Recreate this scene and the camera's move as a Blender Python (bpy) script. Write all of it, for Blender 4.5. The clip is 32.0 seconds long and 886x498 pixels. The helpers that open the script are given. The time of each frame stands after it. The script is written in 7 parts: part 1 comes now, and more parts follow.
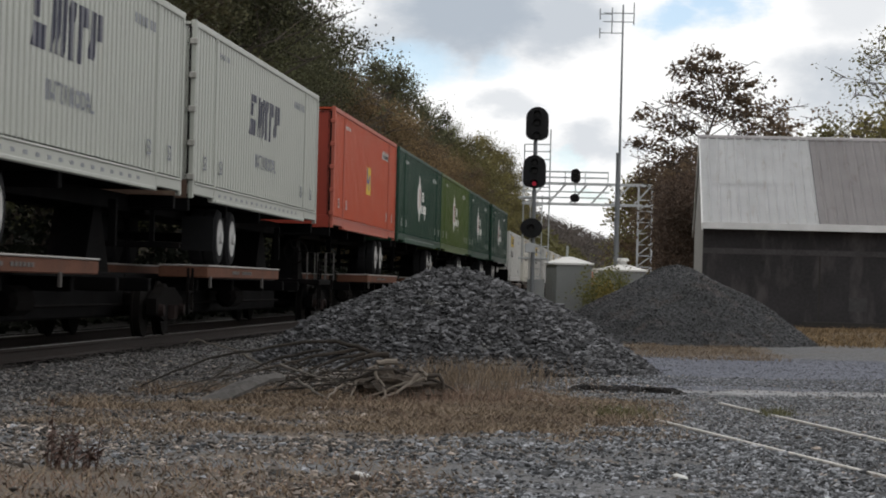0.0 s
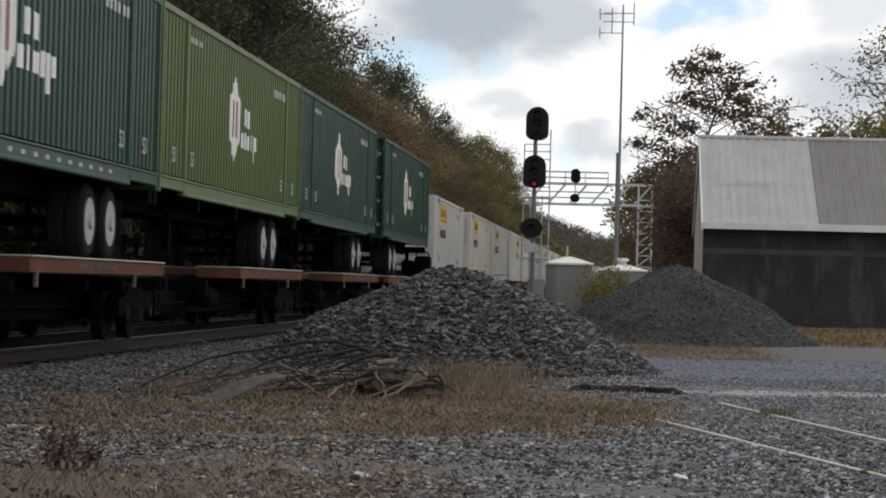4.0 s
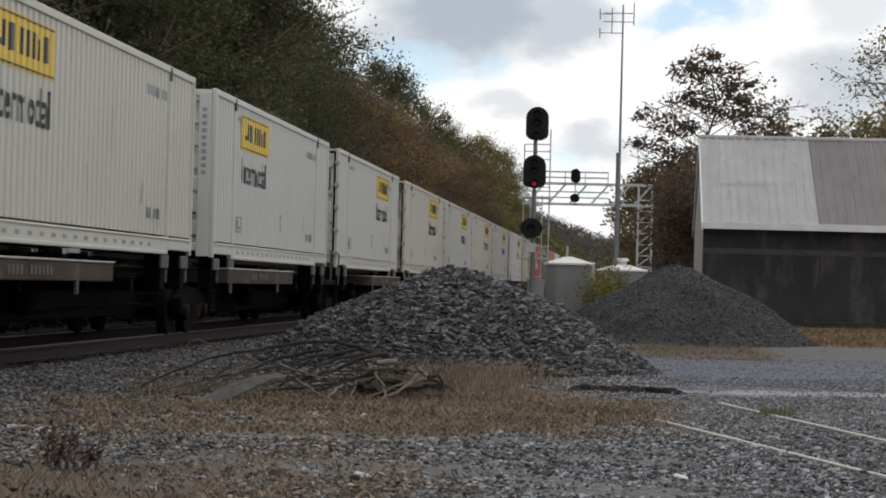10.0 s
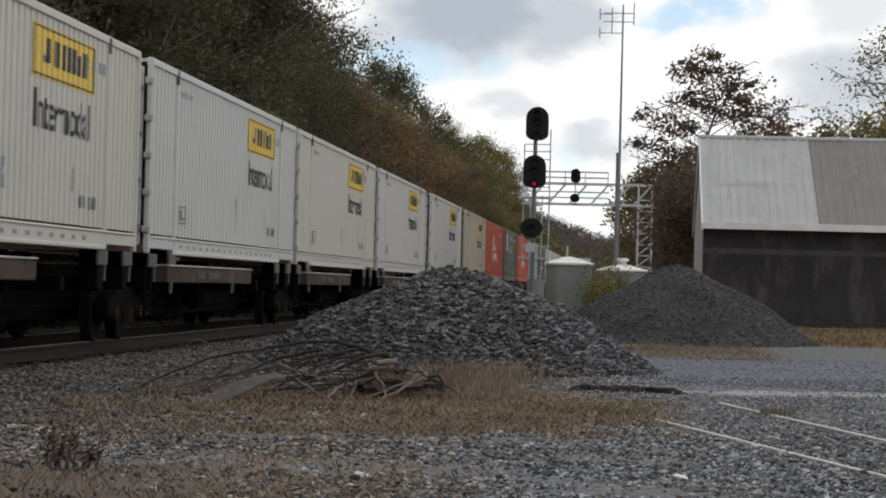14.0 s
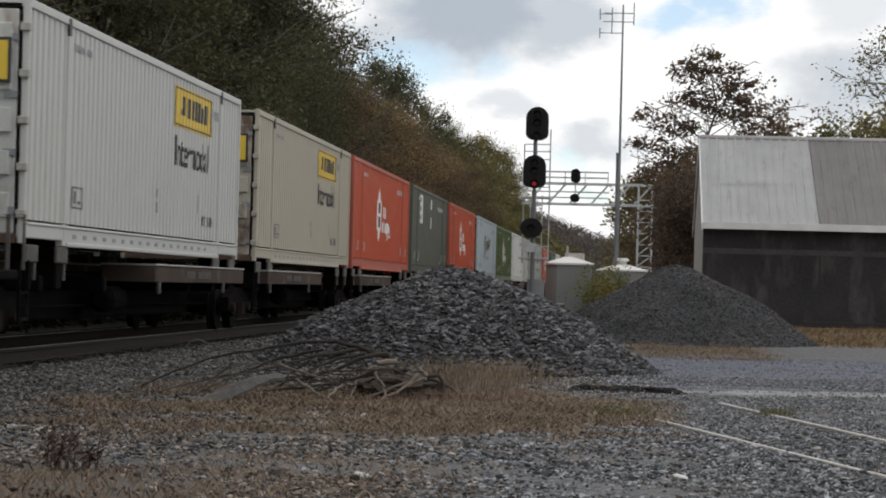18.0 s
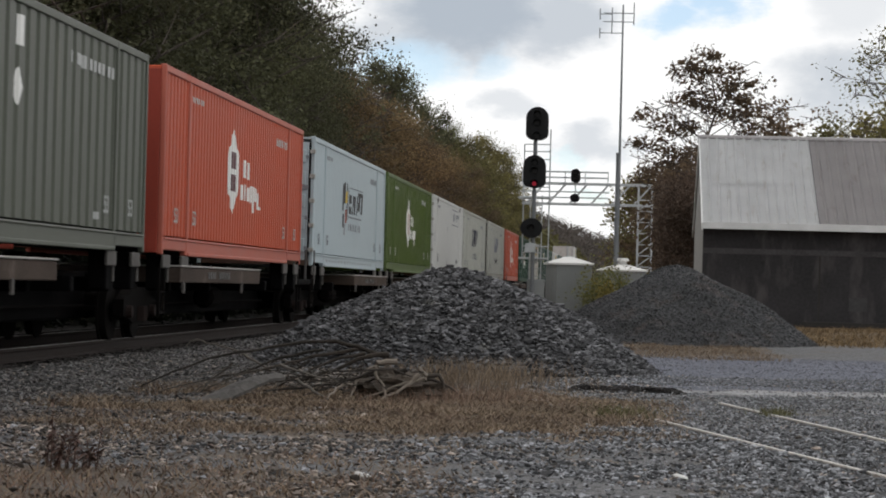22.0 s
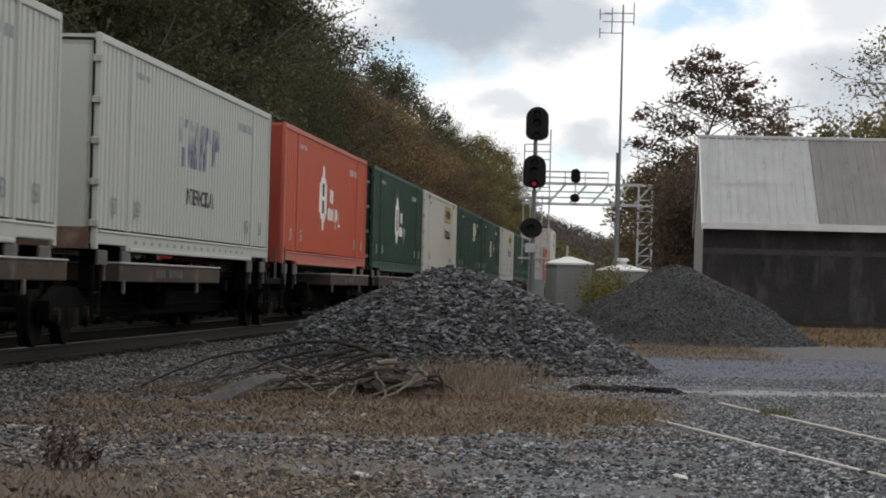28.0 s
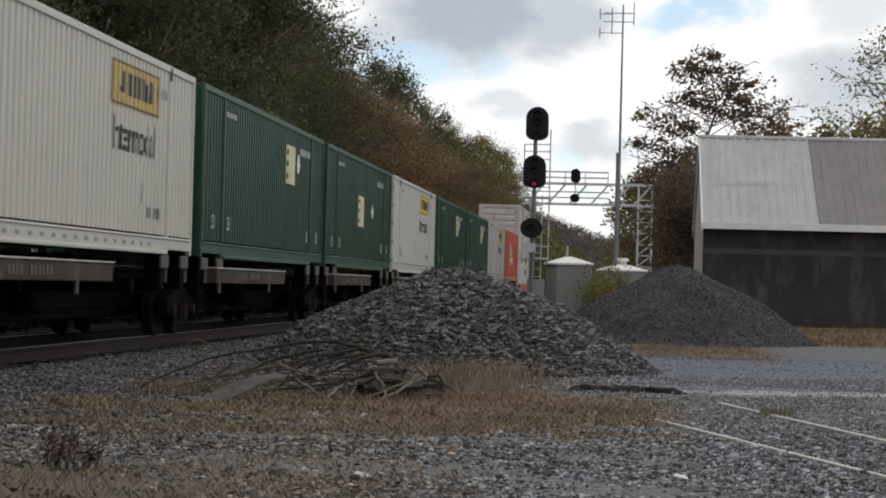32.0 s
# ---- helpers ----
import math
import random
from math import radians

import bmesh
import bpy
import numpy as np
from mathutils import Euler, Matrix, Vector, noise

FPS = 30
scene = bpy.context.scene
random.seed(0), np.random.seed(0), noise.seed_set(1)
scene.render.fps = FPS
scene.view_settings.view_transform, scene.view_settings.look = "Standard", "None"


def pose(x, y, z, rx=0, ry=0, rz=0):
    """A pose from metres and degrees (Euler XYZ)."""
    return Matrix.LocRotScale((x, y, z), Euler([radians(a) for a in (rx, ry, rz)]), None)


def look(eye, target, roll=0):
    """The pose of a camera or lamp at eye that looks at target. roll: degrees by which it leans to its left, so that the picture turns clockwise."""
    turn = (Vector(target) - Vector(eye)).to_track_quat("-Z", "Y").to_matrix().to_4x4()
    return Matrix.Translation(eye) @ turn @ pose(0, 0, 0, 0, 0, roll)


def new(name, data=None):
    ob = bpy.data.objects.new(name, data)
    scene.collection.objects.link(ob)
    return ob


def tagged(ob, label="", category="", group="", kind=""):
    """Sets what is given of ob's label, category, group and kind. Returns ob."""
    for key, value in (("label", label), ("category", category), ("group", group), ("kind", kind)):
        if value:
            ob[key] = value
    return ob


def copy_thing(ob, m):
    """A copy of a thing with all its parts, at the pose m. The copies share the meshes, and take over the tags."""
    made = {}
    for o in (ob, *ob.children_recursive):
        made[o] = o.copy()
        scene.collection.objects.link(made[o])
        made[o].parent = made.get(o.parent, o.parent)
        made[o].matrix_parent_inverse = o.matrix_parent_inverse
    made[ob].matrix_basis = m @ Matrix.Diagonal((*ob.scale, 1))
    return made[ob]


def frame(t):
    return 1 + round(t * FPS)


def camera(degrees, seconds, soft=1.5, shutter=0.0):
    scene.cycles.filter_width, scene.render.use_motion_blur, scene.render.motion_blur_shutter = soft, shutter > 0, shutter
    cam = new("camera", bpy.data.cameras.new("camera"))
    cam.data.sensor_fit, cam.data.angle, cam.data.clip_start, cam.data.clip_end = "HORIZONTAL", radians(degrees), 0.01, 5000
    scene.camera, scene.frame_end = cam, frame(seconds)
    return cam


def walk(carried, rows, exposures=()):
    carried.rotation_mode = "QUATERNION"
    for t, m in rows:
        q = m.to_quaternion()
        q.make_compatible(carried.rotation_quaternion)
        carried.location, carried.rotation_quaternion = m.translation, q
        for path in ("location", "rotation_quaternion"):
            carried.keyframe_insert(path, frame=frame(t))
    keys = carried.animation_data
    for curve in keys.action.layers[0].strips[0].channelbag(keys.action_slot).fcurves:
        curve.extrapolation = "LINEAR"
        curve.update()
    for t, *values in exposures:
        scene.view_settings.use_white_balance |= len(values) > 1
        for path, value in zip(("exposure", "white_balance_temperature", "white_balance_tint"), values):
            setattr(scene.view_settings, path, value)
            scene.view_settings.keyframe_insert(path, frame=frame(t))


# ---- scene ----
# The camera stands on a low tripod beside the line; the track runs along +Y.
EYE = (0.0, 0.0, 1.2)
cam = camera(19.95, 32.0, soft=1.9, shutter=0.2)
VIEW = look(EYE, (-7.434, 99.713, 2.618), 1.487)
walk(cam, [(0.0, VIEW), (32.0, VIEW)])
scene.view_settings.exposure = 0.0

# ---- daylight: broken bright overcast ----
world = bpy.data.worlds.new("world")
scene.world = world
world.use_nodes = True
wn, wl = world.node_tree.nodes, world.node_tree.links
wn.clear()


def wnode(kind, **inputs):
    n = wn.new(kind)
    for k, v in inputs.items():
        n.inputs[k].default_value = v
    return n


SUN_EL, SUN_ROT = radians(38), radians(292)
sky = wn.new("ShaderNodeTexSky")
sky.sky_type, sky.sun_disc = "NISHITA", False
sky.sun_elevation, sky.sun_rotation = SUN_EL, SUN_ROT
sky.dust_density, sky.ozone_density, sky.altitude = 0.0, 5.0, 300
sky_dim = wnode("ShaderNodeVectorMath")
sky_dim.operation = "SCALE"
sky_dim.inputs["Scale"].default_value = 0.14
wl.new(sky.outputs[0], sky_dim.inputs[0])
coord = wn.new("ShaderNodeTexCoord")


def wmath(op, x, y, cls="ShaderNodeMath"):
    k = wn.new(cls)
    k.operation = op
    for i, v in enumerate((x, y)):
        if isinstance(v, (int, float, tuple)):
            k.inputs[i].default_value = v
        else:
            wl.new(v, k.inputs[i])
    return k.outputs["Value"] if op == "DISTANCE" else k.outputs[0]


# the sky's direction, ruffled so that clouds get torn edges; heights count double
FLAT = 1.9
squash = wmath("MULTIPLY", coord.outputs["Generated"], (1.0, 1.0, FLAT), "ShaderNodeVectorMath")
ruffle = wnode("ShaderNodeTexNoise", Scale=26.0, Detail=8.0, Roughness=0.62)
wl.new(squash, ruffle.inputs["Vector"])
torn = wmath("MULTIPLY", wmath("SUBTRACT", ruffle.outputs["Color"], (0.5, 0.5, 0.5), "ShaderNodeVectorMath"), (0.05, 0.05, 0.05), "ShaderNodeVectorMath")
warped = wmath("ADD", squash, torn, "ShaderNodeVectorMath")


def banks(rows, base, lo, hi):
    """How thick the banks of cloud (or gaps) lie in each direction: a broad noise plus the banks over the valley."""
    total = wnode("ShaderNodeTexNoise", Scale=base, Detail=6.0, Roughness=0.55)
    wl.new(warped, total.inputs["Vector"])
    rng_ = wnode("ShaderNodeMapRange")
    rng_.inputs["From Min"].default_value, rng_.inputs["From Max"].default_value = lo, hi
    wl.new(total.outputs[0], rng_.inputs[0])
    out = rng_.outputs[0]
    for x, y, z, r, k in rows:
        d = wmath("DISTANCE", warped, (x, y, z * FLAT), "ShaderNodeVectorMath")
        m = wnode("ShaderNodeMapRange")
        m.interpolation_type = "SMOOTHSTEP"
        for name, v in (("From Min", r * 1.3), ("From Max", r * 0.4), ("To Min", 0.0), ("To Max", k)):
            m.inputs[name].default_value = v
        wl.new(d, m.inputs[0])
        out = wmath("MAXIMUM", out, m.outputs[0])
    return out


grey = banks([(-0.0683, 0.9918, 0.1083, 0.0426, 0.9), (-0.0326, 0.994, 0.1047, 0.0269, 0.7), (-0.0971, 0.9904, 0.0987, 0.0247, 0.6), (0.0829, 0.9931, 0.0824, 0.033, 0.65), (0.0614, 0.9954, 0.0732, 0.0157, 0.35), (-0.0508, 0.9962, 0.071, 0.0135, 0.4), (-0.0159, 0.9982, 0.0584, 0.018, 0.5), (0.0864, 0.9901, 0.1109, 0.0247, 0.35)], 2.3, 0.56, 0.80)
clear = banks([(-0.0902, 0.9922, 0.0856, 0.0224, 0.62), (-0.1079, 0.9909, 0.0806, 0.0135, 0.5), (0.0141, 0.9941, 0.1078, 0.0157, 0.7), (0.0294, 0.9932, 0.1124, 0.0157, 0.7), (-0.0546, 0.9946, 0.0887, 0.0135, 0.4), (-0.0246, 0.9985, 0.0493, 0.009, 0.5), (-0.0176, 0.9992, 0.0371, 0.009, 0.5)], 2.9, 0.60, 0.82)


def wmix(fac, x, y):
    k = wn.new("ShaderNodeMix")
    k.data_type = "RGBA"
    wl.new(fac, k.inputs["Factor"])
    for name, v in (("A", x), ("B", y)):
        if isinstance(v, tuple):
            k.inputs[name].default_value = v
        else:
            wl.new(v, k.inputs[name])
    return k.outputs["Result"]


cloud = wmix(grey, (1.06, 1.06, 1.06, 1), (0.40, 0.462, 0.54, 1))
whole = wmix(clear, cloud, sky_dim.outputs[0])
back = wn.new("ShaderNodeBackground")
wl.new(whole, back.inputs[0])
wout = wn.new("ShaderNodeOutputWorld")
wl.new(back.outputs[0], wout.inputs[0])

sun_data = bpy.data.lights.new("sun", "SUN")
sun_data.energy, sun_data.angle, sun_data.color = 0.8, radians(14), (1.0, 0.95, 0.87)
sun = new("sun", sun_data)
# the lamp shines from the azimuth that the sky names
SUN_DIR = Vector((math.sin(SUN_ROT) * math.cos(SUN_EL), math.cos(SUN_ROT) * math.cos(SUN_EL), math.sin(SUN_EL)))
sun.matrix_world = look(SUN_DIR * 100, (0, 0, 0))

# ---- materials ----
def mat(name, rgb, rough=0.6, metal=0.0, vary=0.2, scale=1.5, fine=30.0, bump=0.15, grime=None, grime_at=0.58, grime_stretch=(1, 1, 1), island=0.0, piece=0.0, spec=0.4):
    """A surface with variation at two scales, fine relief and, if asked for, streaks or patches of grime or wear."""
    m = bpy.data.materials.new(name)
    m.use_nodes = True
    n, l = m.node_tree.nodes, m.node_tree.links
    bsdf = n["Principled BSDF"]
    bsdf.inputs["Metallic"].default_value = metal
    bsdf.inputs["Specular IOR Level"].default_value = spec
    co = n.new("ShaderNodeTexCoord")
    a, b = n.new("ShaderNodeTexNoise"), n.new("ShaderNodeTexNoise")
    a.inputs["Scale"].default_value, a.inputs["Detail"].default_value = scale, 4
    b.inputs["Scale"].default_value, b.inputs["Detail"].default_value = fine, 3
    l.new(co.outputs["Object"], a.inputs["Vector"])
    l.new(co.outputs["Object"], b.inputs["Vector"])
    mix = n.new("ShaderNodeMath")
    mix.operation = "MULTIPLY_ADD"
    mix.inputs[1].default_value = 0.6
    l.new(a.outputs[0], mix.inputs[0])
    half = n.new("ShaderNodeMath")
    half.operation = "MULTIPLY"
    half.inputs[1].default_value = 0.4
    l.new(b.outputs[0], half.inputs[0])
    l.new(half.outputs[0], mix.inputs[2])
    ramp = n.new("ShaderNodeValToRGB")
    ramp.color_ramp.elements[0].position, ramp.color_ramp.elements[1].position = 0.32, 0.68
    ramp.color_ramp.elements[0].color = (*[c * (1 - vary) for c in rgb], 1)
    ramp.color_ramp.elements[1].color = (*[min(1, c * (1 + vary)) for c in rgb], 1)
    l.new(mix.outputs[0], ramp.inputs[0])
    colour = ramp.outputs[0]
    if grime:
        mp = n.new("ShaderNodeMapping")
        mp.inputs["Scale"].default_value = grime_stretch
        l.new(co.outputs["Object"], mp.inputs[0])
        g = n.new("ShaderNodeTexNoise")
        g.inputs["Scale"].default_value, g.inputs["Detail"].default_value, g.inputs["Roughness"].default_value = 1.7, 6, 0.6
        l.new(mp.outputs[0], g.inputs["Vector"])
        gr = n.new("ShaderNodeValToRGB")
        gr.color_ramp.elements[0].position, gr.color_ramp.elements[1].position = grime_at, grime_at + 0.16
        l.new(g.outputs[0], gr.inputs[0])
        mx = n.new("ShaderNodeMix")
        mx.data_type = "RGBA"
        l.new(gr.outputs[0], mx.inputs["Factor"])
        l.new(colour, mx.inputs["A"])
        mx.inputs["B"].default_value = (*grime, 1)
        colour = mx.outputs["Result"]
    if island or piece:
        if island:
            src = n.new("ShaderNodeNewGeometry").outputs["Random Per Island"]
        else:
            src = n.new("ShaderNodeObjectInfo").outputs["Random"]
        spread = max(island, piece)
        rng = n.new("ShaderNodeMapRange")
        rng.inputs["To Min"].default_value, rng.inputs["To Max"].default_value = 1 - spread, 1 + spread
        if spread > 0.7:
            # a few pale stones among many dark ones
            sq = n.new("ShaderNodeMath")
            sq.operation = "POWER"
            sq.inputs[1].default_value = 2.2
            l.new(src, sq.inputs[0])
            src = sq.outputs[0]
            rng.inputs["To Min"].default_value, rng.inputs["To Max"].default_value = 0.3, 2.6
        l.new(src, rng.inputs[0])
        hs = n.new("ShaderNodeHueSaturation")
        l.new(rng.outputs[0], hs.inputs["Value"])
        l.new(colour, hs.inputs["Color"])
        colour = hs.outputs[0]
    l.new(colour, bsdf.inputs["Base Color"])
    rr = n.new("ShaderNodeMapRange")
    rr.inputs["To Min"].default_value, rr.inputs["To Max"].default_value = max(0.05, rough - 0.12), min(1, rough + 0.12)
    l.new(a.outputs[0], rr.inputs[0])
    l.new(rr.outputs[0], bsdf.inputs["Roughness"])
    if bump:
        bp = n.new("ShaderNodeBump")
        bp.inputs["Strength"].default_value, bp.inputs["Distance"].default_value = bump, 0.02
        l.new(b.outputs[0], bp.inputs["Height"])
        l.new(bp.outputs[0], bsdf.inputs["Normal"])
    return m


def glow(name, rgb, strength):
    m = bpy.data.materials.new(name)
    m.use_nodes = True
    b = m.node_tree.nodes["Principled BSDF"]
    b.inputs["Base Color"].default_value = (*[c * 0.3 for c in rgb], 1)
    b.inputs["Emission Color"].default_value = (*rgb, 1)
    b.inputs["Emission Strength"].default_value = strength
    return m


def ground_mat():
    """Crushed stone with dry brown patches and a bluish, packed drive crossing it."""
    m = bpy.data.materials.new("ground_gravel")
    m.use_nodes = True
    n, l = m.node_tree.nodes, m.node_tree.links
    bsdf = n["Principled BSDF"]
    bsdf.inputs["Roughness"].default_value = 0.9
    bsdf.inputs["Specular IOR Level"].default_value = 0.25
    pos = n.new("ShaderNodeNewGeometry").outputs["Position"]

    def noise_of(scale, detail=4, rough=0.55):
        t = n.new("ShaderNodeTexNoise")
        t.inputs["Scale"].default_value, t.inputs["Detail"].default_value, t.inputs["Roughness"].default_value = scale, detail, rough
        l.new(pos, t.inputs["Vector"])
        return t.outputs[0]

    def ramp_of(src, p0, c0, p1, c1):
        r = n.new("ShaderNodeValToRGB")
        r.color_ramp.elements[0].position, r.color_ramp.elements[0].color = p0, (*c0, 1)
        r.color_ramp.elements[1].position, r.color_ramp.elements[1].color = p1, (*c1, 1)
        l.new(src, r.inputs[0])
        return r.outputs[0]

    def mix_of(fac, x, y):
        k = n.new("ShaderNodeMix")
        k.data_type = "RGBA"
        l.new(fac, k.inputs["Factor"])
        l.new(x, k.inputs["A"])
        l.new(y, k.inputs["B"])
        return k.outputs["Result"]

    def maths(op, x, y):
        k = n.new("ShaderNodeMath")
        k.operation = op
        for i, v in enumerate((x, y)):
            if isinstance(v, (int, float)):
                k.inputs[i].default_value = v
            else:
                l.new(v, k.inputs[i])
        return k.outputs[0]

    vor = n.new("ShaderNodeTexVoronoi")
    vor.inputs["Scale"].default_value = 22
    l.new(pos, vor.inputs["Vector"])
    grit = n.new("ShaderNodeTexVoronoi")
    grit.inputs["Scale"].default_value = 64
    l.new(pos, grit.inputs["Vector"])
    grain = maths("ADD", maths("MULTIPLY", vor.outputs["Color"], 0.55), maths("MULTIPLY", grit.outputs["Color"], 0.45))
    stones = ramp_of(grain, 0.1, (0.032, 0.032, 0.033), 0.9, (0.20, 0.20, 0.207))
    dry = ramp_of(noise_of(30, 6), 0.3, (0.062, 0.05, 0.041), 0.75, (0.168, 0.134, 0.102))
    sep = n.new("ShaderNodeSeparateXYZ")
    l.new(pos, sep.inputs[0])

    def soft(src, a, b):
        k = n.new("ShaderNodeMapRange")
        k.interpolation_type = "SMOOTHSTEP"
        k.inputs["From Min"].default_value, k.inputs["From Max"].default_value = a, b
        l.new(src, k.inputs[0])
        return k.outputs[0]

    px_, py_ = sep.outputs["X"], maths("ADD", sep.outputs["Y"], maths("MULTIPLY", maths("SUBTRACT", noise_of(1.1, 5), 0.5), 5.0))
    band = maths("MULTIPLY", maths("MULTIPLY", soft(py_, 18.9, 20.4), soft(py_, 29.5, 25.5)), maths("MULTIPLY", soft(px_, 0.8, -0.6), soft(px_, -5.8, -4.4)))
    near = maths("MULTIPLY", maths("MULTIPLY", soft(py_, 17.8, 14.2), soft(py_, 8.0, 10.5)), soft(px_, -0.5, -1.6))
    strip = maths("MULTIPLY", maths("MULTIPLY", soft(py_, 46.0, 47.5), soft(py_, 60.0, 56.0)), maths("MULTIPLY", soft(px_, -1.0, 0.0), soft(px_, 3.2, 2.2)))
    worn = maths("MAXIMUM", maths("MAXIMUM", band, maths("MULTIPLY", near, 0.6)), strip)
    soil = ramp_of(maths("ADD", noise_of(0.9, 7, 0.62), maths("MULTIPLY", worn, 0.31)), 0.535, (0, 0, 0), 0.64, (1, 1, 1))
    colour = mix_of(soil, stones, dry)
    # packed drive
    wob = maths("ADD", maths("MULTIPLY", noise_of(0.5), 3.0), maths("MULTIPLY", noise_of(2.2, 5), 2.6))
    along = maths("ADD", sep.outputs["Y"], wob)
    drive = maths("MULTIPLY", soft(along, 33.0, 35.5), soft(along, 50.5, 47.0))
    side = maths("GREATER_THAN", maths("ADD", sep.outputs["X"], maths("MULTIPLY", noise_of(0.9), 1.0)), 0.3)
    drive = maths("MULTIPLY", drive, side)
    packed = ramp_of(noise_of(5, 8, 0.68), 0.3, (0.075, 0.08, 0.10), 0.7, (0.165, 0.173, 0.215))
    colour = mix_of(drive, colour, packed)
    track_in = maths("MULTIPLY", maths("MULTIPLY", soft(along, 32.2, 32.9), soft(along, 34.7, 34.0)), soft(px_, -1.5, -0.9))
    track_in = maths("MULTIPLY", track_in, soft(noise_of(1.6, 5), 0.36, 0.5))
    pale = ramp_of(noise_of(20, 4), 0.3, (0.22, 0.22, 0.225), 0.7, (0.33, 0.33, 0.335))
    colour = mix_of(track_in, colour, pale)
    # a pale dried puddle beside the siding
    pud = maths("ADD", maths("POWER", maths("MULTIPLY", maths("SUBTRACT", px_, 2.95), 1.15), 2.0), maths("POWER", maths("MULTIPLY", maths("SUBTRACT", maths("ADD", sep.outputs["Y"], maths("MULTIPLY", noise_of(3.0, 4), 0.8)), 26.7), 1.9), 2.0))
    colour = mix_of(soft(pud, 1.0, 0.6), colour, pale)
    far = maths("MULTIPLY", maths("GREATER_THAN", along, 62.0), maths("LESS_THAN", along, 300.0))
    grass = ramp_of(noise_of(1.3, 9, 0.7), 0.36, (0.04, 0.032, 0.02), 0.66, (0.17, 0.112, 0.06))
    colour = mix_of(far, colour, grass)
    # Track bed painted near black: oily dirt plus the shade under the train.
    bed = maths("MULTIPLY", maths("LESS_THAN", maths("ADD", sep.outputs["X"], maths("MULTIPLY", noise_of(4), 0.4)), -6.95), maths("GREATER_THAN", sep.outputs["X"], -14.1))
    oily_shaded = ramp_of(noise_of(9, 5), 0.3, (0.01, 0.009, 0.0085), 0.7, (0.026, 0.023, 0.021))
    colour = mix_of(bed, colour, oily_shaded)
    woods = maths("LESS_THAN", sep.outputs["X"], -14.0)
    litter = ramp_of(noise_of(1.5, 6), 0.35, (0.025, 0.022, 0.014), 0.7, (0.07, 0.05, 0.028))
    colour = mix_of(woods, colour, litter)
    l.new(colour, bsdf.inputs["Base Color"])
    bp = n.new("ShaderNodeBump")
    bp.inputs["Strength"].default_value, bp.inputs["Distance"].default_value = 0.8, 0.03
    l.new(maths("ADD", vor.outputs["Distance"], noise_of(40, 3)), bp.inputs["Height"])
    l.new(bp.outputs[0], bsdf.inputs["Normal"])
    return m


M = {}
M["ground"] = ground_mat()
M["stone"] = mat("dusty_crushed_stone", (0.15, 0.128, 0.111), 0.88, vary=0.35, scale=0.6, fine=60, bump=0.3, island=0.95, grime=(0.10, 0.078, 0.06), grime_at=0.56)
M["cool_stone"] = mat("bluish_grey_crushed_stone", (0.138, 0.143, 0.153), 0.86, vary=0.35, scale=0.8, fine=60, bump=0.3, island=0.95, grime=(0.115, 0.10, 0.085), grime_at=0.62)
M["ballast"] = mat("grey_ballast", (0.083, 0.079, 0.077), 0.88, vary=0.35, scale=0.8, fine=60, bump=0.3, island=0.95, grime=(0.075, 0.064, 0.055), grime_at=0.58)
M["pile_stone"] = mat("dark_crushed_stone", (0.069, 0.069, 0.073), 0.85, vary=0.3, scale=2, fine=60, bump=0.3, island=0.95, grime=(0.12, 0.115, 0.10), grime_at=0.62)
M["picked_stone"] = mat("dark_crushed_stone_lump", (0.082, 0.082, 0.086), 0.85, vary=0.3, scale=2, fine=8, bump=0.3, piece=0.65)
M["picked_fine"] = mat("fine_gravel_lump", (0.066, 0.068, 0.072), 0.9, vary=0.3, scale=2, fine=8, bump=0.3, piece=0.5)
M["drive_stone"] = mat("bluish_gravel", (0.135, 0.14, 0.16), 0.88, vary=0.3, scale=2, fine=60, bump=0.3, island=0.45)
# Dirty ballast, tinted darker for the shade the train keeps on it.
M["shaded_dirty_stone"] = mat("shaded_dirty_ballast", (0.017, 0.0155, 0.015), 0.9, vary=0.3, scale=4, fine=60, bump=0.3, island=0.5, spec=0.08)
M["stone_fine"] = mat("fine_gravel", (0.066, 0.067, 0.07), 0.92, vary=0.45, scale=0.7, fine=50, bump=0.4, island=0.6, grime=(0.092, 0.08, 0.074), grime_at=0.54)
M["pale_stone"] = mat("pale_stone", (0.55, 0.55, 0.53), 0.8, vary=0.2, scale=9)
M["rail_side"] = mat("rail_rust", (0.028, 0.022, 0.02), 0.75, 0.3, vary=0.3, scale=6, spec=0.08)
M["rail_top"] = mat("polished_rail_head", (0.27, 0.265, 0.26), 0.6, 0.4, vary=0.15, scale=8)
M["old_rail"] = mat("worn_rail_head", (0.47, 0.45, 0.42), 0.42, 0.4, vary=0.2, scale=5)
M["tie"] = mat("creosoted_wood", (0.03, 0.024, 0.02), 0.9, vary=0.35, scale=5, fine=40, bump=0.5)
# Black steel, set below its own tone for the shade under the cars.
M["shaded_black_steel"] = mat("shaded_black_steel", (0.004, 0.0038, 0.004), 0.8, 0.0, vary=0.3, scale=2, grime=(0.014, 0.011, 0.01), grime_at=0.58, spec=0.03)
M["rust_steel"] = mat("rusty_brown_steel", (0.016, 0.011, 0.01), 0.8, 0.1, vary=0.3, scale=1.5, grime=(0.06, 0.05, 0.045), grime_at=0.6, spec=0.08)
M["pan"] = mat("rusty_brown_pan", (0.062, 0.047, 0.039), 0.85, 0.0, vary=0.35, scale=1.0, grime=(0.15, 0.125, 0.105), grime_at=0.58, spec=0.1)
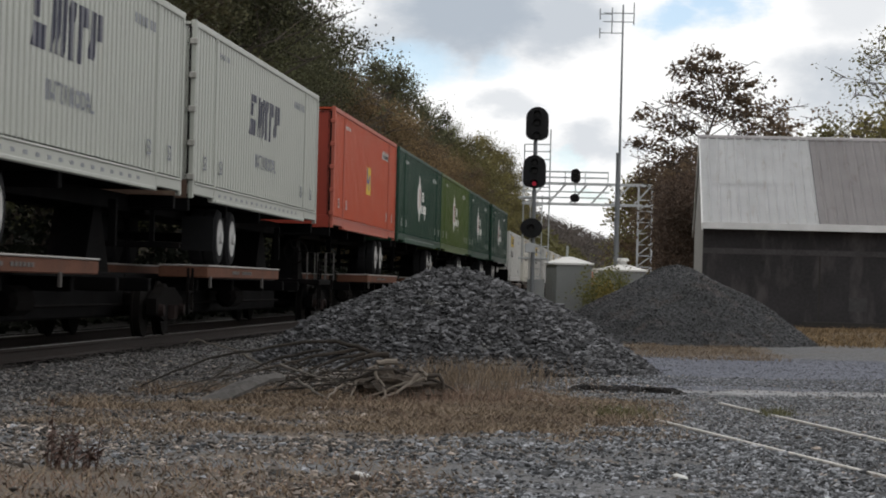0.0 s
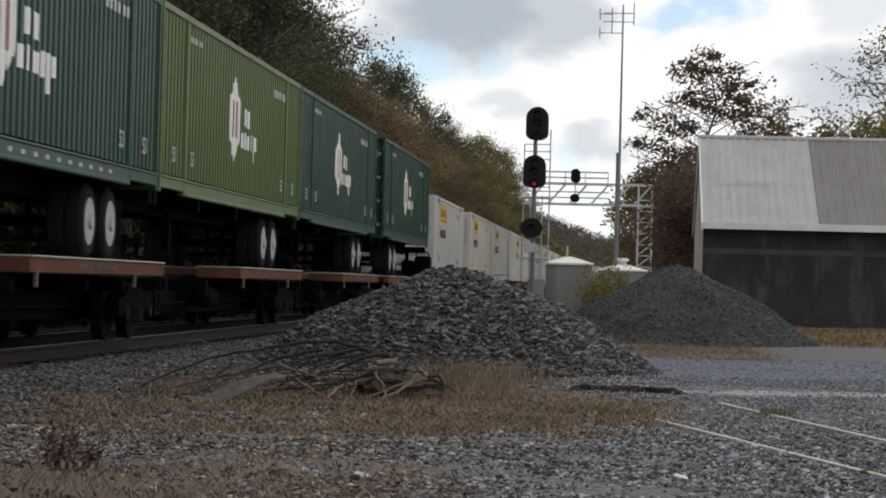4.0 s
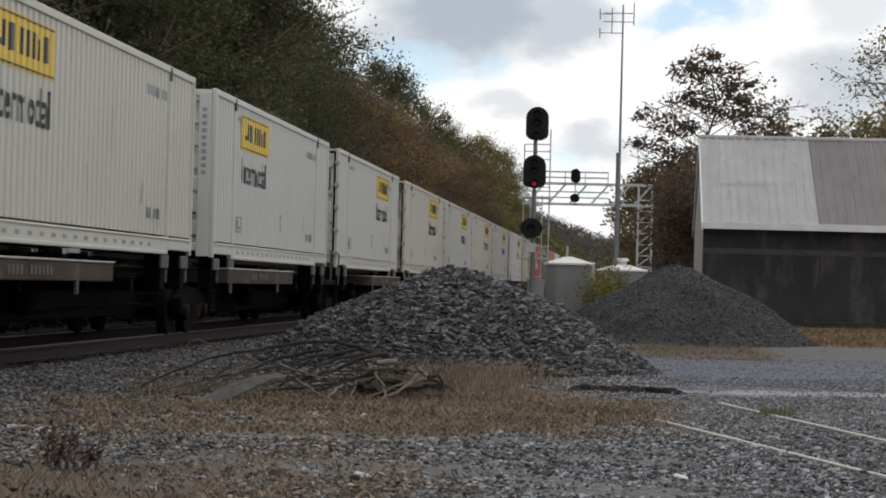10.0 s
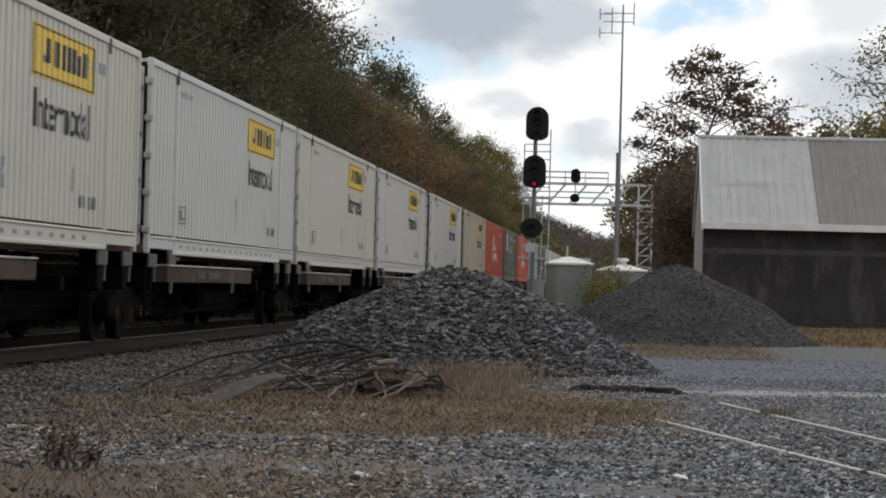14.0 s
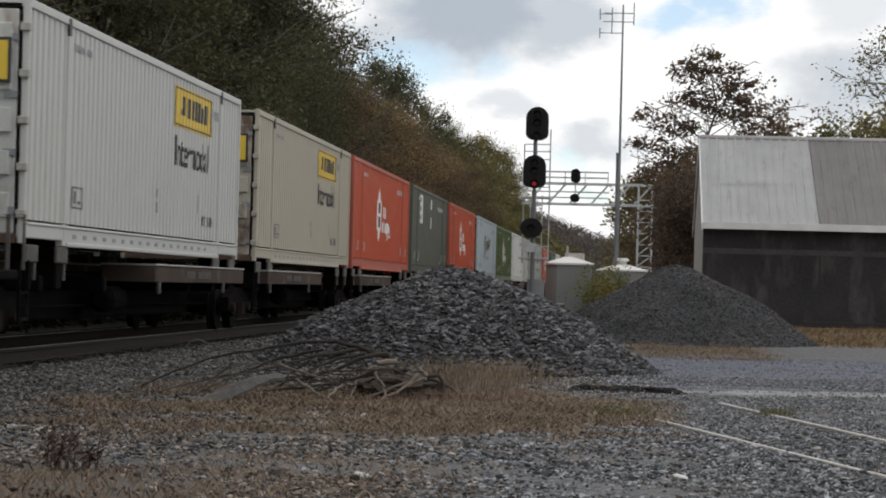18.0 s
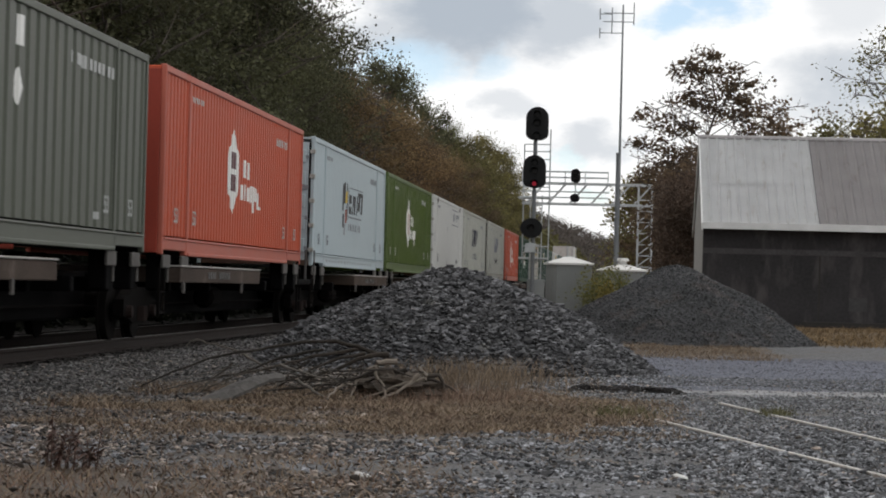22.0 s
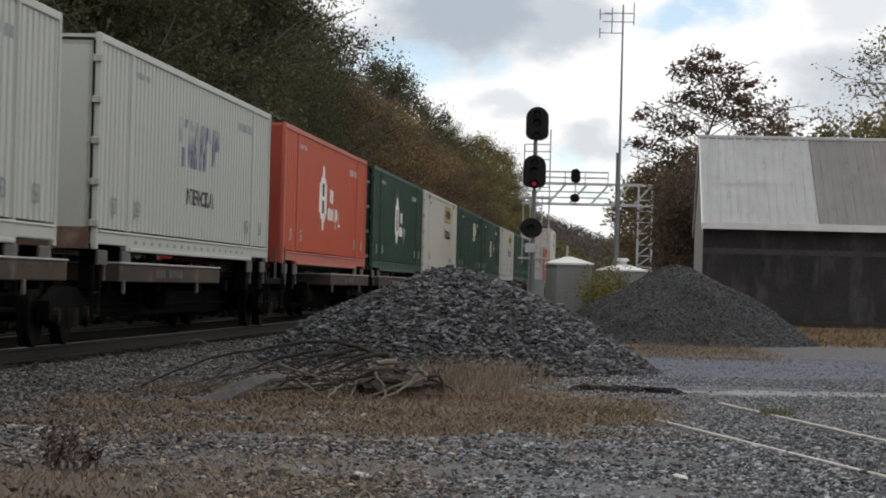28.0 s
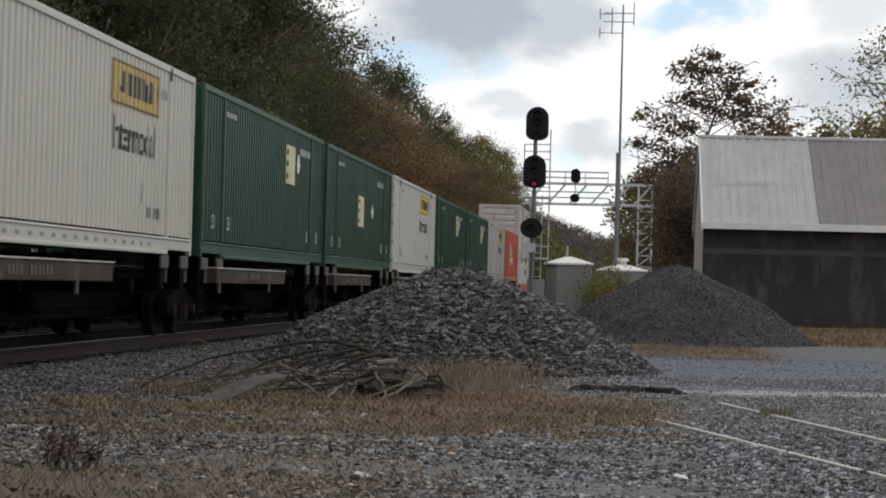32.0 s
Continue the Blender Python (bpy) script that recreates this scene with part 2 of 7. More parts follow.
M["pan_red"] = mat("rust_red_pan", (0.12, 0.055, 0.036), 0.8, 0.0, vary=0.3, scale=1.3, grime=(0.09, 0.05, 0.036), grime_at=0.58, spec=0.1)
M["worn_plate"] = mat("scuffed_grey_steel", (0.085, 0.078, 0.072), 0.7, 0.1, vary=0.4, scale=5, grime=(0.05, 0.042, 0.037), grime_at=0.55)
M["deck_edge"] = mat("worn_deck_edge", (0.34, 0.325, 0.31), 0.7, 0.2, vary=0.25, scale=3)
# Trucks and wheels too carry the shade under the cars in their colour.
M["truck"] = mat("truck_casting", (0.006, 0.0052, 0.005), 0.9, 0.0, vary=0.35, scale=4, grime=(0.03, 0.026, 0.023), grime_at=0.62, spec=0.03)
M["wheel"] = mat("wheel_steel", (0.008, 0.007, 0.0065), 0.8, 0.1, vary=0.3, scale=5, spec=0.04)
M["rubber"] = mat("tyre_rubber", (0.014, 0.014, 0.015), 0.9, vary=0.2, scale=8, spec=0.08)
M["rim"] = mat("dusty_white_rim", (0.40, 0.40, 0.39), 0.55, 0.2, vary=0.2, scale=6, grime=(0.2, 0.18, 0.15))
M["white"] = mat("white_paint", (0.482, 0.483, 0.462), 0.5, vary=0.06, scale=0.7, grime=(0.40, 0.34, 0.26), grime_at=0.635, grime_stretch=(1, 2.4, 0.35))
M["cream_end"] = mat("rust_streaked_cream_end", (0.42, 0.39, 0.33), 0.55, vary=0.12, scale=0.9, grime=(0.10, 0.065, 0.045), grime_at=0.47, grime_stretch=(1.2, 1, 0.6))
M["white_end"] = mat("dusty_white_end", (0.50, 0.51, 0.49), 0.55, vary=0.1, scale=0.9, grime=(0.25, 0.20, 0.15), grime_at=0.57, grime_stretch=(1.2, 1, 0.6))
M["cream"] = mat("cream_paint", (0.485, 0.472, 0.42), 0.5, vary=0.07, scale=0.7, grime=(0.36, 0.28, 0.19), grime_at=0.615, grime_stretch=(1, 2.4, 0.35))
M["tan"] = mat("tan_paint", (0.395, 0.36, 0.29), 0.55, vary=0.08, scale=0.7, grime=(0.36, 0.28, 0.2), grime_at=0.6, grime_stretch=(1, 2.4, 0.35))
M["grey_white"] = mat("grey_white_paint", (0.405, 0.415, 0.375), 0.5, vary=0.06, scale=0.7, grime=(0.40, 0.37, 0.30), grime_at=0.63, grime_stretch=(1, 2.4, 0.35))
M["pale_blue"] = mat("pale_blue_paint", (0.405, 0.475, 0.505), 0.5, vary=0.05, scale=0.7, grime=(0.42, 0.45, 0.46), grime_at=0.68, grime_stretch=(1, 2.4, 0.35))
M["orange"] = mat("orange_paint", (0.45, 0.076, 0.031), 0.5, spec=0.25, vary=0.08, scale=0.7, grime=(0.38, 0.09, 0.05), grime_at=0.62, grime_stretch=(1, 2.4, 0.35))
M["smooth_white"] = mat("clean_white_paint", (0.56, 0.565, 0.55), 0.45, vary=0.05, scale=0.7, grime=(0.42, 0.40, 0.36), grime_at=0.66, grime_stretch=(1, 2.4, 0.35))
M["seal_shade"] = mat("black_seal_and_recess_shade", (0.012, 0.011, 0.011), 0.85, vary=0.3, scale=4, spec=0.05)
M["tan_sign"] = mat("tan_paper", (0.42, 0.25, 0.12), 0.7, vary=0.2, scale=4)
M["lug"] = mat("worn_white_hinge", (0.36, 0.35, 0.32), 0.6, vary=0.25, scale=6)
M["plum"] = mat("dark_plum_decal", (0.11, 0.045, 0.05), 0.5, vary=0.15, scale=2)
M["dull_red"] = mat("faded_red_decal", (0.40, 0.20, 0.18), 0.5, vary=0.15, scale=2)
M["blue"] = mat("blue_decal", (0.03, 0.06, 0.32), 0.5, vary=0.15, scale=2)
M["worn_navy"] = mat("worn_flaking_navy_decal", (0.13, 0.14, 0.21), 0.6, vary=0.5, scale=1.2, grime=(0.40, 0.41, 0.37), grime_at=0.47)
M["orange_dark"] = mat("dull_red_steel", (0.27, 0.035, 0.018), 0.6, vary=0.12, scale=1.2)
M["worn_steel"] = mat("worn_bare_steel", (0.085, 0.08, 0.076), 0.6, 0.2, vary=0.3, scale=4)
M["green_rail"] = mat("chalked_green_paint", (0.020, 0.060, 0.040), 0.5, spec=0.25, vary=0.15, scale=1.0)
M["light_green_rail"] = mat("chalked_olive_paint", (0.085, 0.128, 0.038), 0.5, vary=0.12, scale=1.0)
M["orange_rail"] = mat("chalked_orange_paint", (0.40, 0.10, 0.065), 0.55, vary=0.1, scale=1.0)
M["decal_cream"] = mat("cream_decal", (0.62, 0.58, 0.36), 0.5, vary=0.1, scale=2)
M["green"] = mat("dark_green_paint", (0.0085, 0.040, 0.023), 0.5, spec=0.2, vary=0.1, scale=0.7, grime=(0.022, 0.058, 0.04), grime_at=0.62, grime_stretch=(1, 2.4, 0.3))
M["light_green"] = mat("olive_green_paint", (0.062, 0.098, 0.013), 0.5, spec=0.2, vary=0.09, scale=0.7, grime=(0.085, 0.125, 0.03), grime_at=0.62, grime_stretch=(1, 2.4, 0.3))
M["grey_green"] = mat("grey_green_paint", (0.088, 0.096, 0.075), 0.55, vary=0.1, scale=0.7, grime=(0.13, 0.13, 0.10), grime_at=0.6, grime_stretch=(1, 2.4, 0.3))
M["red_brown"] = mat("red_brown_paint", (0.28, 0.075, 0.05), 0.55, vary=0.1, scale=0.8)
M["yellow"] = mat("yellow_decal", (0.66, 0.46, 0.05), 0.5, vary=0.08, scale=2)
M["old_yellow"] = mat("faded_yellow_decal", (0.45, 0.33, 0.12), 0.6, vary=0.2, scale=2)
M["ink"] = mat("black_decal", (0.03, 0.03, 0.032), 0.5, vary=0.2, scale=2)
M["ink_grey"] = mat("worn_grey_decal", (0.22, 0.23, 0.25), 0.6, vary=0.3, scale=2)
M["stencil"] = mat("faded_black_stencil", (0.11, 0.115, 0.12), 0.6, vary=0.3, scale=2)
M["navy"] = mat("navy_decal", (0.035, 0.037, 0.062), 0.5, vary=0.3, scale=2, grime=(0.13, 0.13, 0.16), grime_at=0.6)
M["decal_white"] = mat("white_decal", (0.78, 0.78, 0.75), 0.5, vary=0.08, scale=2)
M["decal_soft"] = mat("pale_grey_decal", (0.42, 0.43, 0.42), 0.5, vary=0.12, scale=2)
M["door_brown"] = mat("rust_stained_sill", (0.10, 0.06, 0.042), 0.8, vary=0.3, scale=2, grime=(0.2, 0.15, 0.11))
M["galv"] = mat("galvanised_steel", (0.44, 0.46, 0.47), 0.5, 0.35, vary=0.15, scale=3)
M["dark_galv"] = mat("weathered_steel_pole", (0.17, 0.18, 0.19), 0.6, 0.3, vary=0.2, scale=3)
M["signal_black"] = mat("matt_black_signal", (0.018, 0.018, 0.019), 0.55, vary=0.25, scale=5, spec=0.08)
M["lens_dark"] = mat("unlit_lens", (0.010, 0.010, 0.010), 0.5, vary=0.1, scale=5, bump=0)
M["red_light"] = glow("red_signal_light", (0.9, 0.03, 0.08), 0.16)
M["hut"] = mat("grey_hut_paint", (0.23, 0.24, 0.24), 0.6, vary=0.1, scale=1.2, grime=(0.22, 0.21, 0.19), grime_stretch=(1, 1, 0.4))
M["hut_roof"] = mat("pale_hut_roof", (0.68, 0.67, 0.65), 0.5, vary=0.1, scale=1.5)
M["roof_bright"] = mat("bright_galvanised_sheet", (0.58, 0.585, 0.59), 0.45, 0.1, vary=0.1, scale=0.8, grime=(0.45, 0.43, 0.41), grime_stretch=(2.2, 0.5, 0.5))
M["roof_dull"] = mat("weathered_sheet", (0.33, 0.312, 0.312), 0.6, 0.15, vary=0.12, scale=0.8, grime=(0.26, 0.235, 0.225), grime_stretch=(2.2, 0.5, 0.5))
M["fascia"] = mat("grey_white_board", (0.62, 0.62, 0.62), 0.65, vary=0.12, scale=2)
M["ledge"] = mat("dusty_wall_ledge", (0.055, 0.051, 0.053), 0.85, vary=0.4, scale=0.9, fine=14)
M["barn_patch"] = mat("pale_wall_stain", (0.048, 0.046, 0.047), 0.85, vary=0.35, scale=4)
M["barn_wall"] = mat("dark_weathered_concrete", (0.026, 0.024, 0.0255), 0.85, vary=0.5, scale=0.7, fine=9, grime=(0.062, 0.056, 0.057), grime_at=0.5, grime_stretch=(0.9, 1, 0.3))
M["barn_gable"] = mat("weathered_grey_board", (0.22, 0.215, 0.21), 0.8, vary=0.2, scale=2)
M["dark_opening"] = mat("dark_timber_sill", (0.03, 0.027, 0.025), 0.9, vary=0.3)
M["bark"] = mat("tree_bark", (0.075, 0.06, 0.05), 0.9, vary=0.3, scale=3, fine=25, bump=0.5)
M["dead_wood"] = mat("dead_branch", (0.035, 0.028, 0.022), 0.9, vary=0.4, scale=3, fine=40, bump=0.4, piece=0.35)
M["grey_twig"] = mat("weathered_grey_twig", (0.11, 0.098, 0.085), 0.88, vary=0.35, scale=4, fine=40, bump=0.4)
M["pale_root"] = mat("pale_root_wood", (0.17, 0.145, 0.12), 0.85, vary=0.25, scale=4)
M["soil_clod"] = mat("earth_clod", (0.05, 0.038, 0.028), 0.95, vary=0.4, scale=5, fine=40, bump=0.6)
M["soil_dark"] = mat("dark_moist_earth", (0.028, 0.025, 0.024), 0.95, vary=0.4, scale=5, fine=40, bump=0.5, island=0.4)
M["bark_slab"] = mat("grey_bark_slab", (0.06, 0.055, 0.051), 0.9, vary=0.5, scale=2, fine=20, bump=0.5)


def leaf(name, rgb):
    """Leaves that let some light through."""
    m = mat(name, rgb, 0.7, vary=0.25, scale=0.35, fine=5, bump=0, island=0.4, spec=0.2)
    n, l = m.node_tree.nodes, m.node_tree.links
    bsdf = n["Principled BSDF"]
    own = n.new("ShaderNodeMapRange")
    own.inputs["To Min"].default_value, own.inputs["To Max"].default_value = 0.62, 1.3
    l.new(n.new("ShaderNodeObjectInfo").outputs["Random"], own.inputs[0])
    tone = n.new("ShaderNodeHueSaturation")
    l.new(own.outputs[0], tone.inputs["Value"])
    l.new(bsdf.inputs["Base Color"].links[0].from_socket, tone.inputs["Color"])
    l.new(tone.outputs[0], bsdf.inputs["Base Color"])
    thin = n.new("ShaderNodeBsdfTranslucent")
    l.new(tone.outputs[0], thin.inputs["Color"])
    mix = n.new("ShaderNodeMixShader")
    mix.inputs[0].default_value = 0.35
    l.new(bsdf.outputs[0], mix.inputs[1])
    l.new(thin.outputs[0], mix.inputs[2])
    l.new(mix.outputs[0], n["Material Output"].inputs["Surface"])
    return m


M["leaf_dark"] = leaf("dark_green_leaves", (0.086, 0.087, 0.048))
# Undergrowth leaves; the shade beside the train is in their dark colour.
M["leaf_shaded"] = leaf("shaded_undergrowth_leaves", (0.011, 0.013, 0.008))
M["leaf_green"] = leaf("green_leaves", (0.10, 0.10, 0.05))
M["leaf_olive"] = leaf("olive_leaves", (0.125, 0.115, 0.045))
M["leaf_rust"] = leaf("rust_brown_leaves", (0.195, 0.137, 0.072))
M["leaf_yellow"] = leaf("yellow_green_leaves", (0.19, 0.165, 0.065))
# Far woods: distance haze is mixed into this greyed leaf colour.
M["leaf_hazed"] = leaf("hazed_far_leaves", (0.10, 0.086, 0.076))
M["leaf_bush"] = leaf("green_yellow_bush_leaves", (0.14, 0.14, 0.055))
M["leaf_dull"] = leaf("dull_brown_leaves", (0.075, 0.053, 0.04))
M["leaf_gold"] = leaf("golden_leaves", (0.25, 0.205, 0.06))
M["leaf_brown"] = leaf("brown_leaves", (0.132, 0.094, 0.06))
M["grass_dry"] = mat("dry_grass", (0.178, 0.136, 0.098), 0.85, vary=0.3, scale=0.8, fine=6, bump=0, island=0.4, spec=0.2)
M["grass_green"] = mat("green_brown_grass", (0.10, 0.098, 0.045), 0.85, vary=0.3, scale=0.8, fine=6, bump=0, island=0.4, spec=0.2)
M["grass_gold"] = mat("golden_grass", (0.15, 0.105, 0.058), 0.85, vary=0.35, scale=0.8, fine=6, bump=0, island=0.5, spec=0.2)
M["grass_red"] = mat("russet_weeds", (0.175, 0.12, 0.09), 0.85, vary=0.3, scale=0.8, fine=6, bump=0, island=0.4, spec=0.2)
M["weed"] = mat("dead_weed", (0.088, 0.052, 0.042), 0.9, vary=0.3, bump=0, island=0.3)


# ---- modelling helpers ----
def mesh_of(name, bm, material):
    me = bpy.data.meshes.new(name)
    bm.normal_update()
    bm.to_mesh(me)
    bm.free()
    me.materials.append(material)
    return me


def part(name, bm, material, parent=None, label="", at=None):
    """Links a bmesh (or a ready mesh) as one mesh object, under a thing or a part."""
    me = mesh_of(name, bm, material) if isinstance(bm, bmesh.types.BMesh) else bm
    ob = new(name, me)
    if parent is not None:
        ob.parent = parent
    if at is not None:
        ob.matrix_basis = at
    if label:
        ob["label"] = label
    return ob


def box(bm, x0, x1, y0, y1, z0, z1, m=None):
    vs = [Vector((x, y, z)) for x in (x0, x1) for y in (y0, y1) for z in (z0, z1)]
    vs = [bm.verts.new(m @ v if m else v) for v in vs]
    for f in ((0, 1, 3, 2), (4, 6, 7, 5), (0, 4, 5, 1), (2, 3, 7, 6), (0, 2, 6, 4), (1, 5, 7, 3)):
        bm.faces.new([vs[i] for i in f])
    return bm


def boxes(*rows):
    bm = bmesh.new()
    for r in rows:
        box(bm, *r)
    return bm


def bevelled(bm, w=0.02, seg=1):
    bmesh.ops.bevel(bm, geom=bm.edges[:], offset=w, segments=seg, affect="EDGES", clamp_overlap=True)
    return bm


def tube(bm, pts, radii, sides=6, caps=True):
    """A tube along points, with a radius at each."""
    pts = [Vector(p) for p in pts]
    if isinstance(radii, (int, float)):
        radii = [radii] * len(pts)
    rings = []
    for i, p in enumerate(pts):
        d = (pts[min(i + 1, len(pts) - 1)] - pts[max(i - 1, 0)]).normalized()
        up = Vector((0, 0, 1)) if abs(d.z) < 0.9 else Vector((1, 0, 0))
        u = d.cross(up).normalized()
        v = d.cross(u)
        rings.append([bm.verts.new(p + (u * math.cos(k * math.tau / sides) + v * math.sin(k * math.tau / sides)) * radii[i]) for k in range(sides)])
    for a, b in zip(rings, rings[1:]):
        for k in range(sides):
            bm.faces.new((a[k], a[(k + 1) % sides], b[(k + 1) % sides], b[k]))
    if caps:
        bm.faces.new(rings[0][::-1])
        bm.faces.new(rings[-1])
    return bm


def pipe(p, q, r, sides=8):
    return tube(bmesh.new(), [p, q], r, sides)


def prism(outline, depth, axis="x", off=0.0):
    """A flat outline given a depth. axis x: outline in (y, z), front at x = off + depth; axis y: outline in (x, z), front at y = off."""
    bm = bmesh.new()
    if axis == "x":
        a = [bm.verts.new((off, p[0], p[1])) for p in outline]
        b = [bm.verts.new((off + depth, p[0], p[1])) for p in outline]
    elif axis == "y":
        a = [bm.verts.new((p[0], off + depth, p[1])) for p in outline]
        b = [bm.verts.new((p[0], off, p[1])) for p in outline]
    else:
        a = [bm.verts.new((p[0], p[1], off)) for p in outline]
        b = [bm.verts.new((p[0], p[1], off + depth)) for p in outline]
    n = len(outline)
    bm.faces.new(a[::-1])
    bm.faces.new(b)
    for k in range(n):
        bm.faces.new((a[k], a[(k + 1) % n], b[(k + 1) % n], b[k]))
    bmesh.ops.recalc_face_normals(bm, faces=bm.faces[:])
    return bm


def raw_mesh(name, verts, faces, material):
    """A mesh straight from arrays of corners and equal-sided faces."""
    me = bpy.data.meshes.new(name)
    verts, faces = np.asarray(verts, np.float32), np.asarray(faces, np.int32)
    k = faces.shape[1]
    me.vertices.add(len(verts))
    me.vertices.foreach_set("co", verts.ravel())
    me.loops.add(faces.size)
    me.loops.foreach_set("vertex_index", faces.ravel())
    me.polygons.add(len(faces))
    me.polygons.foreach_set("loop_start", np.arange(0, faces.size, k, dtype=np.int32))
    me.polygons.foreach_set("use_smooth", np.zeros(len(faces), dtype=bool))
    me.update(calc_edges=True)
    me.validate()
    me.materials.append(material)
    return me


def thing(name, label, category, group="", m=None, kind=""):
    ob = new(name)
    ob.empty_display_size = 0.3
    if m is not None:
        ob.matrix_basis = m
    return tagged(ob, label, category, group, kind)


def turns(rng, n):
    """n random rotation matrices."""
    q = rng.normal(size=(n, 4))
    q /= np.linalg.norm(q, axis=1)[:, None]
    w, x, y, z = q.T
    return np.stack([1 - 2 * (y * y + z * z), 2 * (x * y - z * w), 2 * (x * z + y * w), 2 * (x * y + z * w), 1 - 2 * (x * x + z * z), 2 * (y * z - x * w),
                     2 * (x * z - y * w), 2 * (y * z + x * w), 1 - 2 * (x * x + y * y)], 1).reshape(n, 3, 3)


# a chipped eight-sided lump
LUMP_V = np.array([(1, 0.1, 0), (-0.9, 0, 0.1), (0.1, 1, 0), (0, -0.9, -0.1), (0, 0.1, 0.9), (0.1, 0, -0.9)], float)
LUMP_F = np.array([(0, 2, 4), (2, 1, 4), (1, 3, 4), (3, 0, 4), (2, 0, 5), (1, 2, 5), (3, 1, 5), (0, 3, 5)])


def stones(name, rng, places, sizes, material):
    """Broken angular stones at the places: skewed, chipped blocks, all in one mesh."""
    n = len(places)
    v = LUMP_V[None] * rng.uniform(0.5, 1.15, (n, 1, 3)) + rng.uniform(-0.32, 0.32, (n, 6, 3))
    v = np.einsum("nij,nkj->nki", turns(rng, n), v) * (np.asarray(sizes)[:, None, None] * 0.5) * np.array((1.1, 1.0, 0.62)) + np.asarray(places)[:, None, :]
    f = LUMP_F[None] + np.arange(n)[:, None, None] * 6
    return raw_mesh(name, v.reshape(-1, 3), f.reshape(-1, 3), material)


def blades(name, rng, places, heights, width, lean, material):
    """Thin bent blades of grass, two pieces each."""
    n = len(places)
    p = np.asarray(places)
    a = rng.uniform(0, math.tau, n)
    side = np.stack([np.cos(a), np.sin(a), np.zeros(n)], 1) * width
    b = rng.uniform(0, math.tau, n)
    bend = np.stack([np.cos(b), np.sin(b), np.zeros(n)], 1) * (np.asarray(heights) * lean * rng.uniform(0.3, 1.4, n))[:, None]
    up = np.zeros((n, 3))
    up[:, 2] = heights
    v = np.stack([p - side, p + side, p + up * 0.6 + bend * 0.4 + side * 0.7, p + up * 0.6 + bend * 0.4 - side * 0.7, p + up + bend], 1)
    f3 = np.array([(0, 1, 2), (0, 2, 3), (3, 2, 4)])
    f = f3[None] + np.arange(n)[:, None, None] * 5
    return raw_mesh(name, v.reshape(-1, 3), f.reshape(-1, 3), material)


# ---- ground and track ----
RAIL_TOP = 0.265
TRACK_X = -8.407


def lattice(x, y, cell, seed):
    """Smooth value noise, 0 to 1, on arrays."""
    r = np.random.default_rng(seed).random((257, 257))
    u, v = x / cell, y / cell
    i, j = np.floor(u).astype(int), np.floor(v).astype(int)
    a, b = u - i, v - j
    a, b = a * a * (3 - 2 * a), b * b * (3 - 2 * b)
    i0, j0, i1, j1 = i % 257, j % 257, (i + 1) % 257, (j + 1) % 257
    return (r[i0, j0] * (1 - a) + r[i1, j0] * a) * (1 - b) + (r[i0, j1] * (1 - a) + r[i1, j1] * a) * b


def ease(x, a, b):
    t = np.clip((x - a) / (b - a), 0, 1)
    return t * t * (3 - 2 * t)


def lie(x, y):
    """Height of the ground: flat yard, low ballast bed, wooded bank beside the line, hills far off."""
    x, y = np.asarray(x, float), np.asarray(y, float)
    z = 0.035 * (lattice(x, y, 1.7, 1) - 0.5) + 0.02 * (lattice(x, y, 0.45, 2) - 0.5)
    z = z * (1 - 0.92 * ease(x, -0.7, -0.3) * (1 - ease(x, 3.2, 4.2)) * (1 - ease(y, 27.2, 28.6)))
    bed = ease(x, -12.2, -10.8) * (1 - ease(x, -7.0, -5.2))
    z = z * (1 - bed) + bed * (0.075 + 0.02 * (lattice(x, y, 0.3, 3) - 0.5))
    z = z + np.clip(-14.5 - x, 0, 46) * 0.42 * ease(-x, 14, 18)
    z = z + 19 * ease(y, 720, 1150) * (0.9 + 0.2 * lattice(x, y, 160, 4)) + 20 * ease(np.abs(x), 250, 700)
    return z


def axis_steps(*spans):
    out = []
    for a, b, s in spans:
        out += list(np.arange(a, b, s))
    return np.array(out + [spans[-1][1]])


gx = axis_steps((-1600, -200, 100), (-200, -40, 10), (-40, -13, 1.5), (-13, 8, 0.16), (8, 40, 2), (40, 200, 16), (200, 1600, 100))
gy = axis_steps((-400, -40, 40), (-40, 10, 5), (10, 46, 0.22), (46, 110, 0.8), (110, 400, 8), (400, 2600, 50))
GX, GY = np.meshgrid(gx, gy, indexing="ij")
GV = np.stack([GX, GY, lie(GX, GY)], -1).reshape(-1, 3)
ni, nj = len(gx), len(gy)
gi = (np.arange(ni - 1)[:, None] * nj + np.arange(nj - 1)[None]).ravel()
GF = np.stack([gi, gi + nj, gi + nj + 1, gi + 1], 1)
tagged(new("ground", raw_mesh("ground", GV, GF, M["ground"])), "grey crushed-stone yard with dry brown patches", "ground", kind="structure")


def rail_profile(h, w):
    return [(-w * 0.95, 0), (w * 0.95, 0), (w * 0.95, 0.015), (w * 0.14, 0.035), (w * 0.14, h - 0.045), (w * 0.48, h - 0.035), (w * 0.48, h - 0.004), (w * 0.36, h),
            (-w * 0.36, h), (-w * 0.48, h - 0.004), (-w * 0.48, h - 0.035), (-w * 0.14, h - 0.045), (-w * 0.14, 0.035), (-w * 0.95, 0.015)]


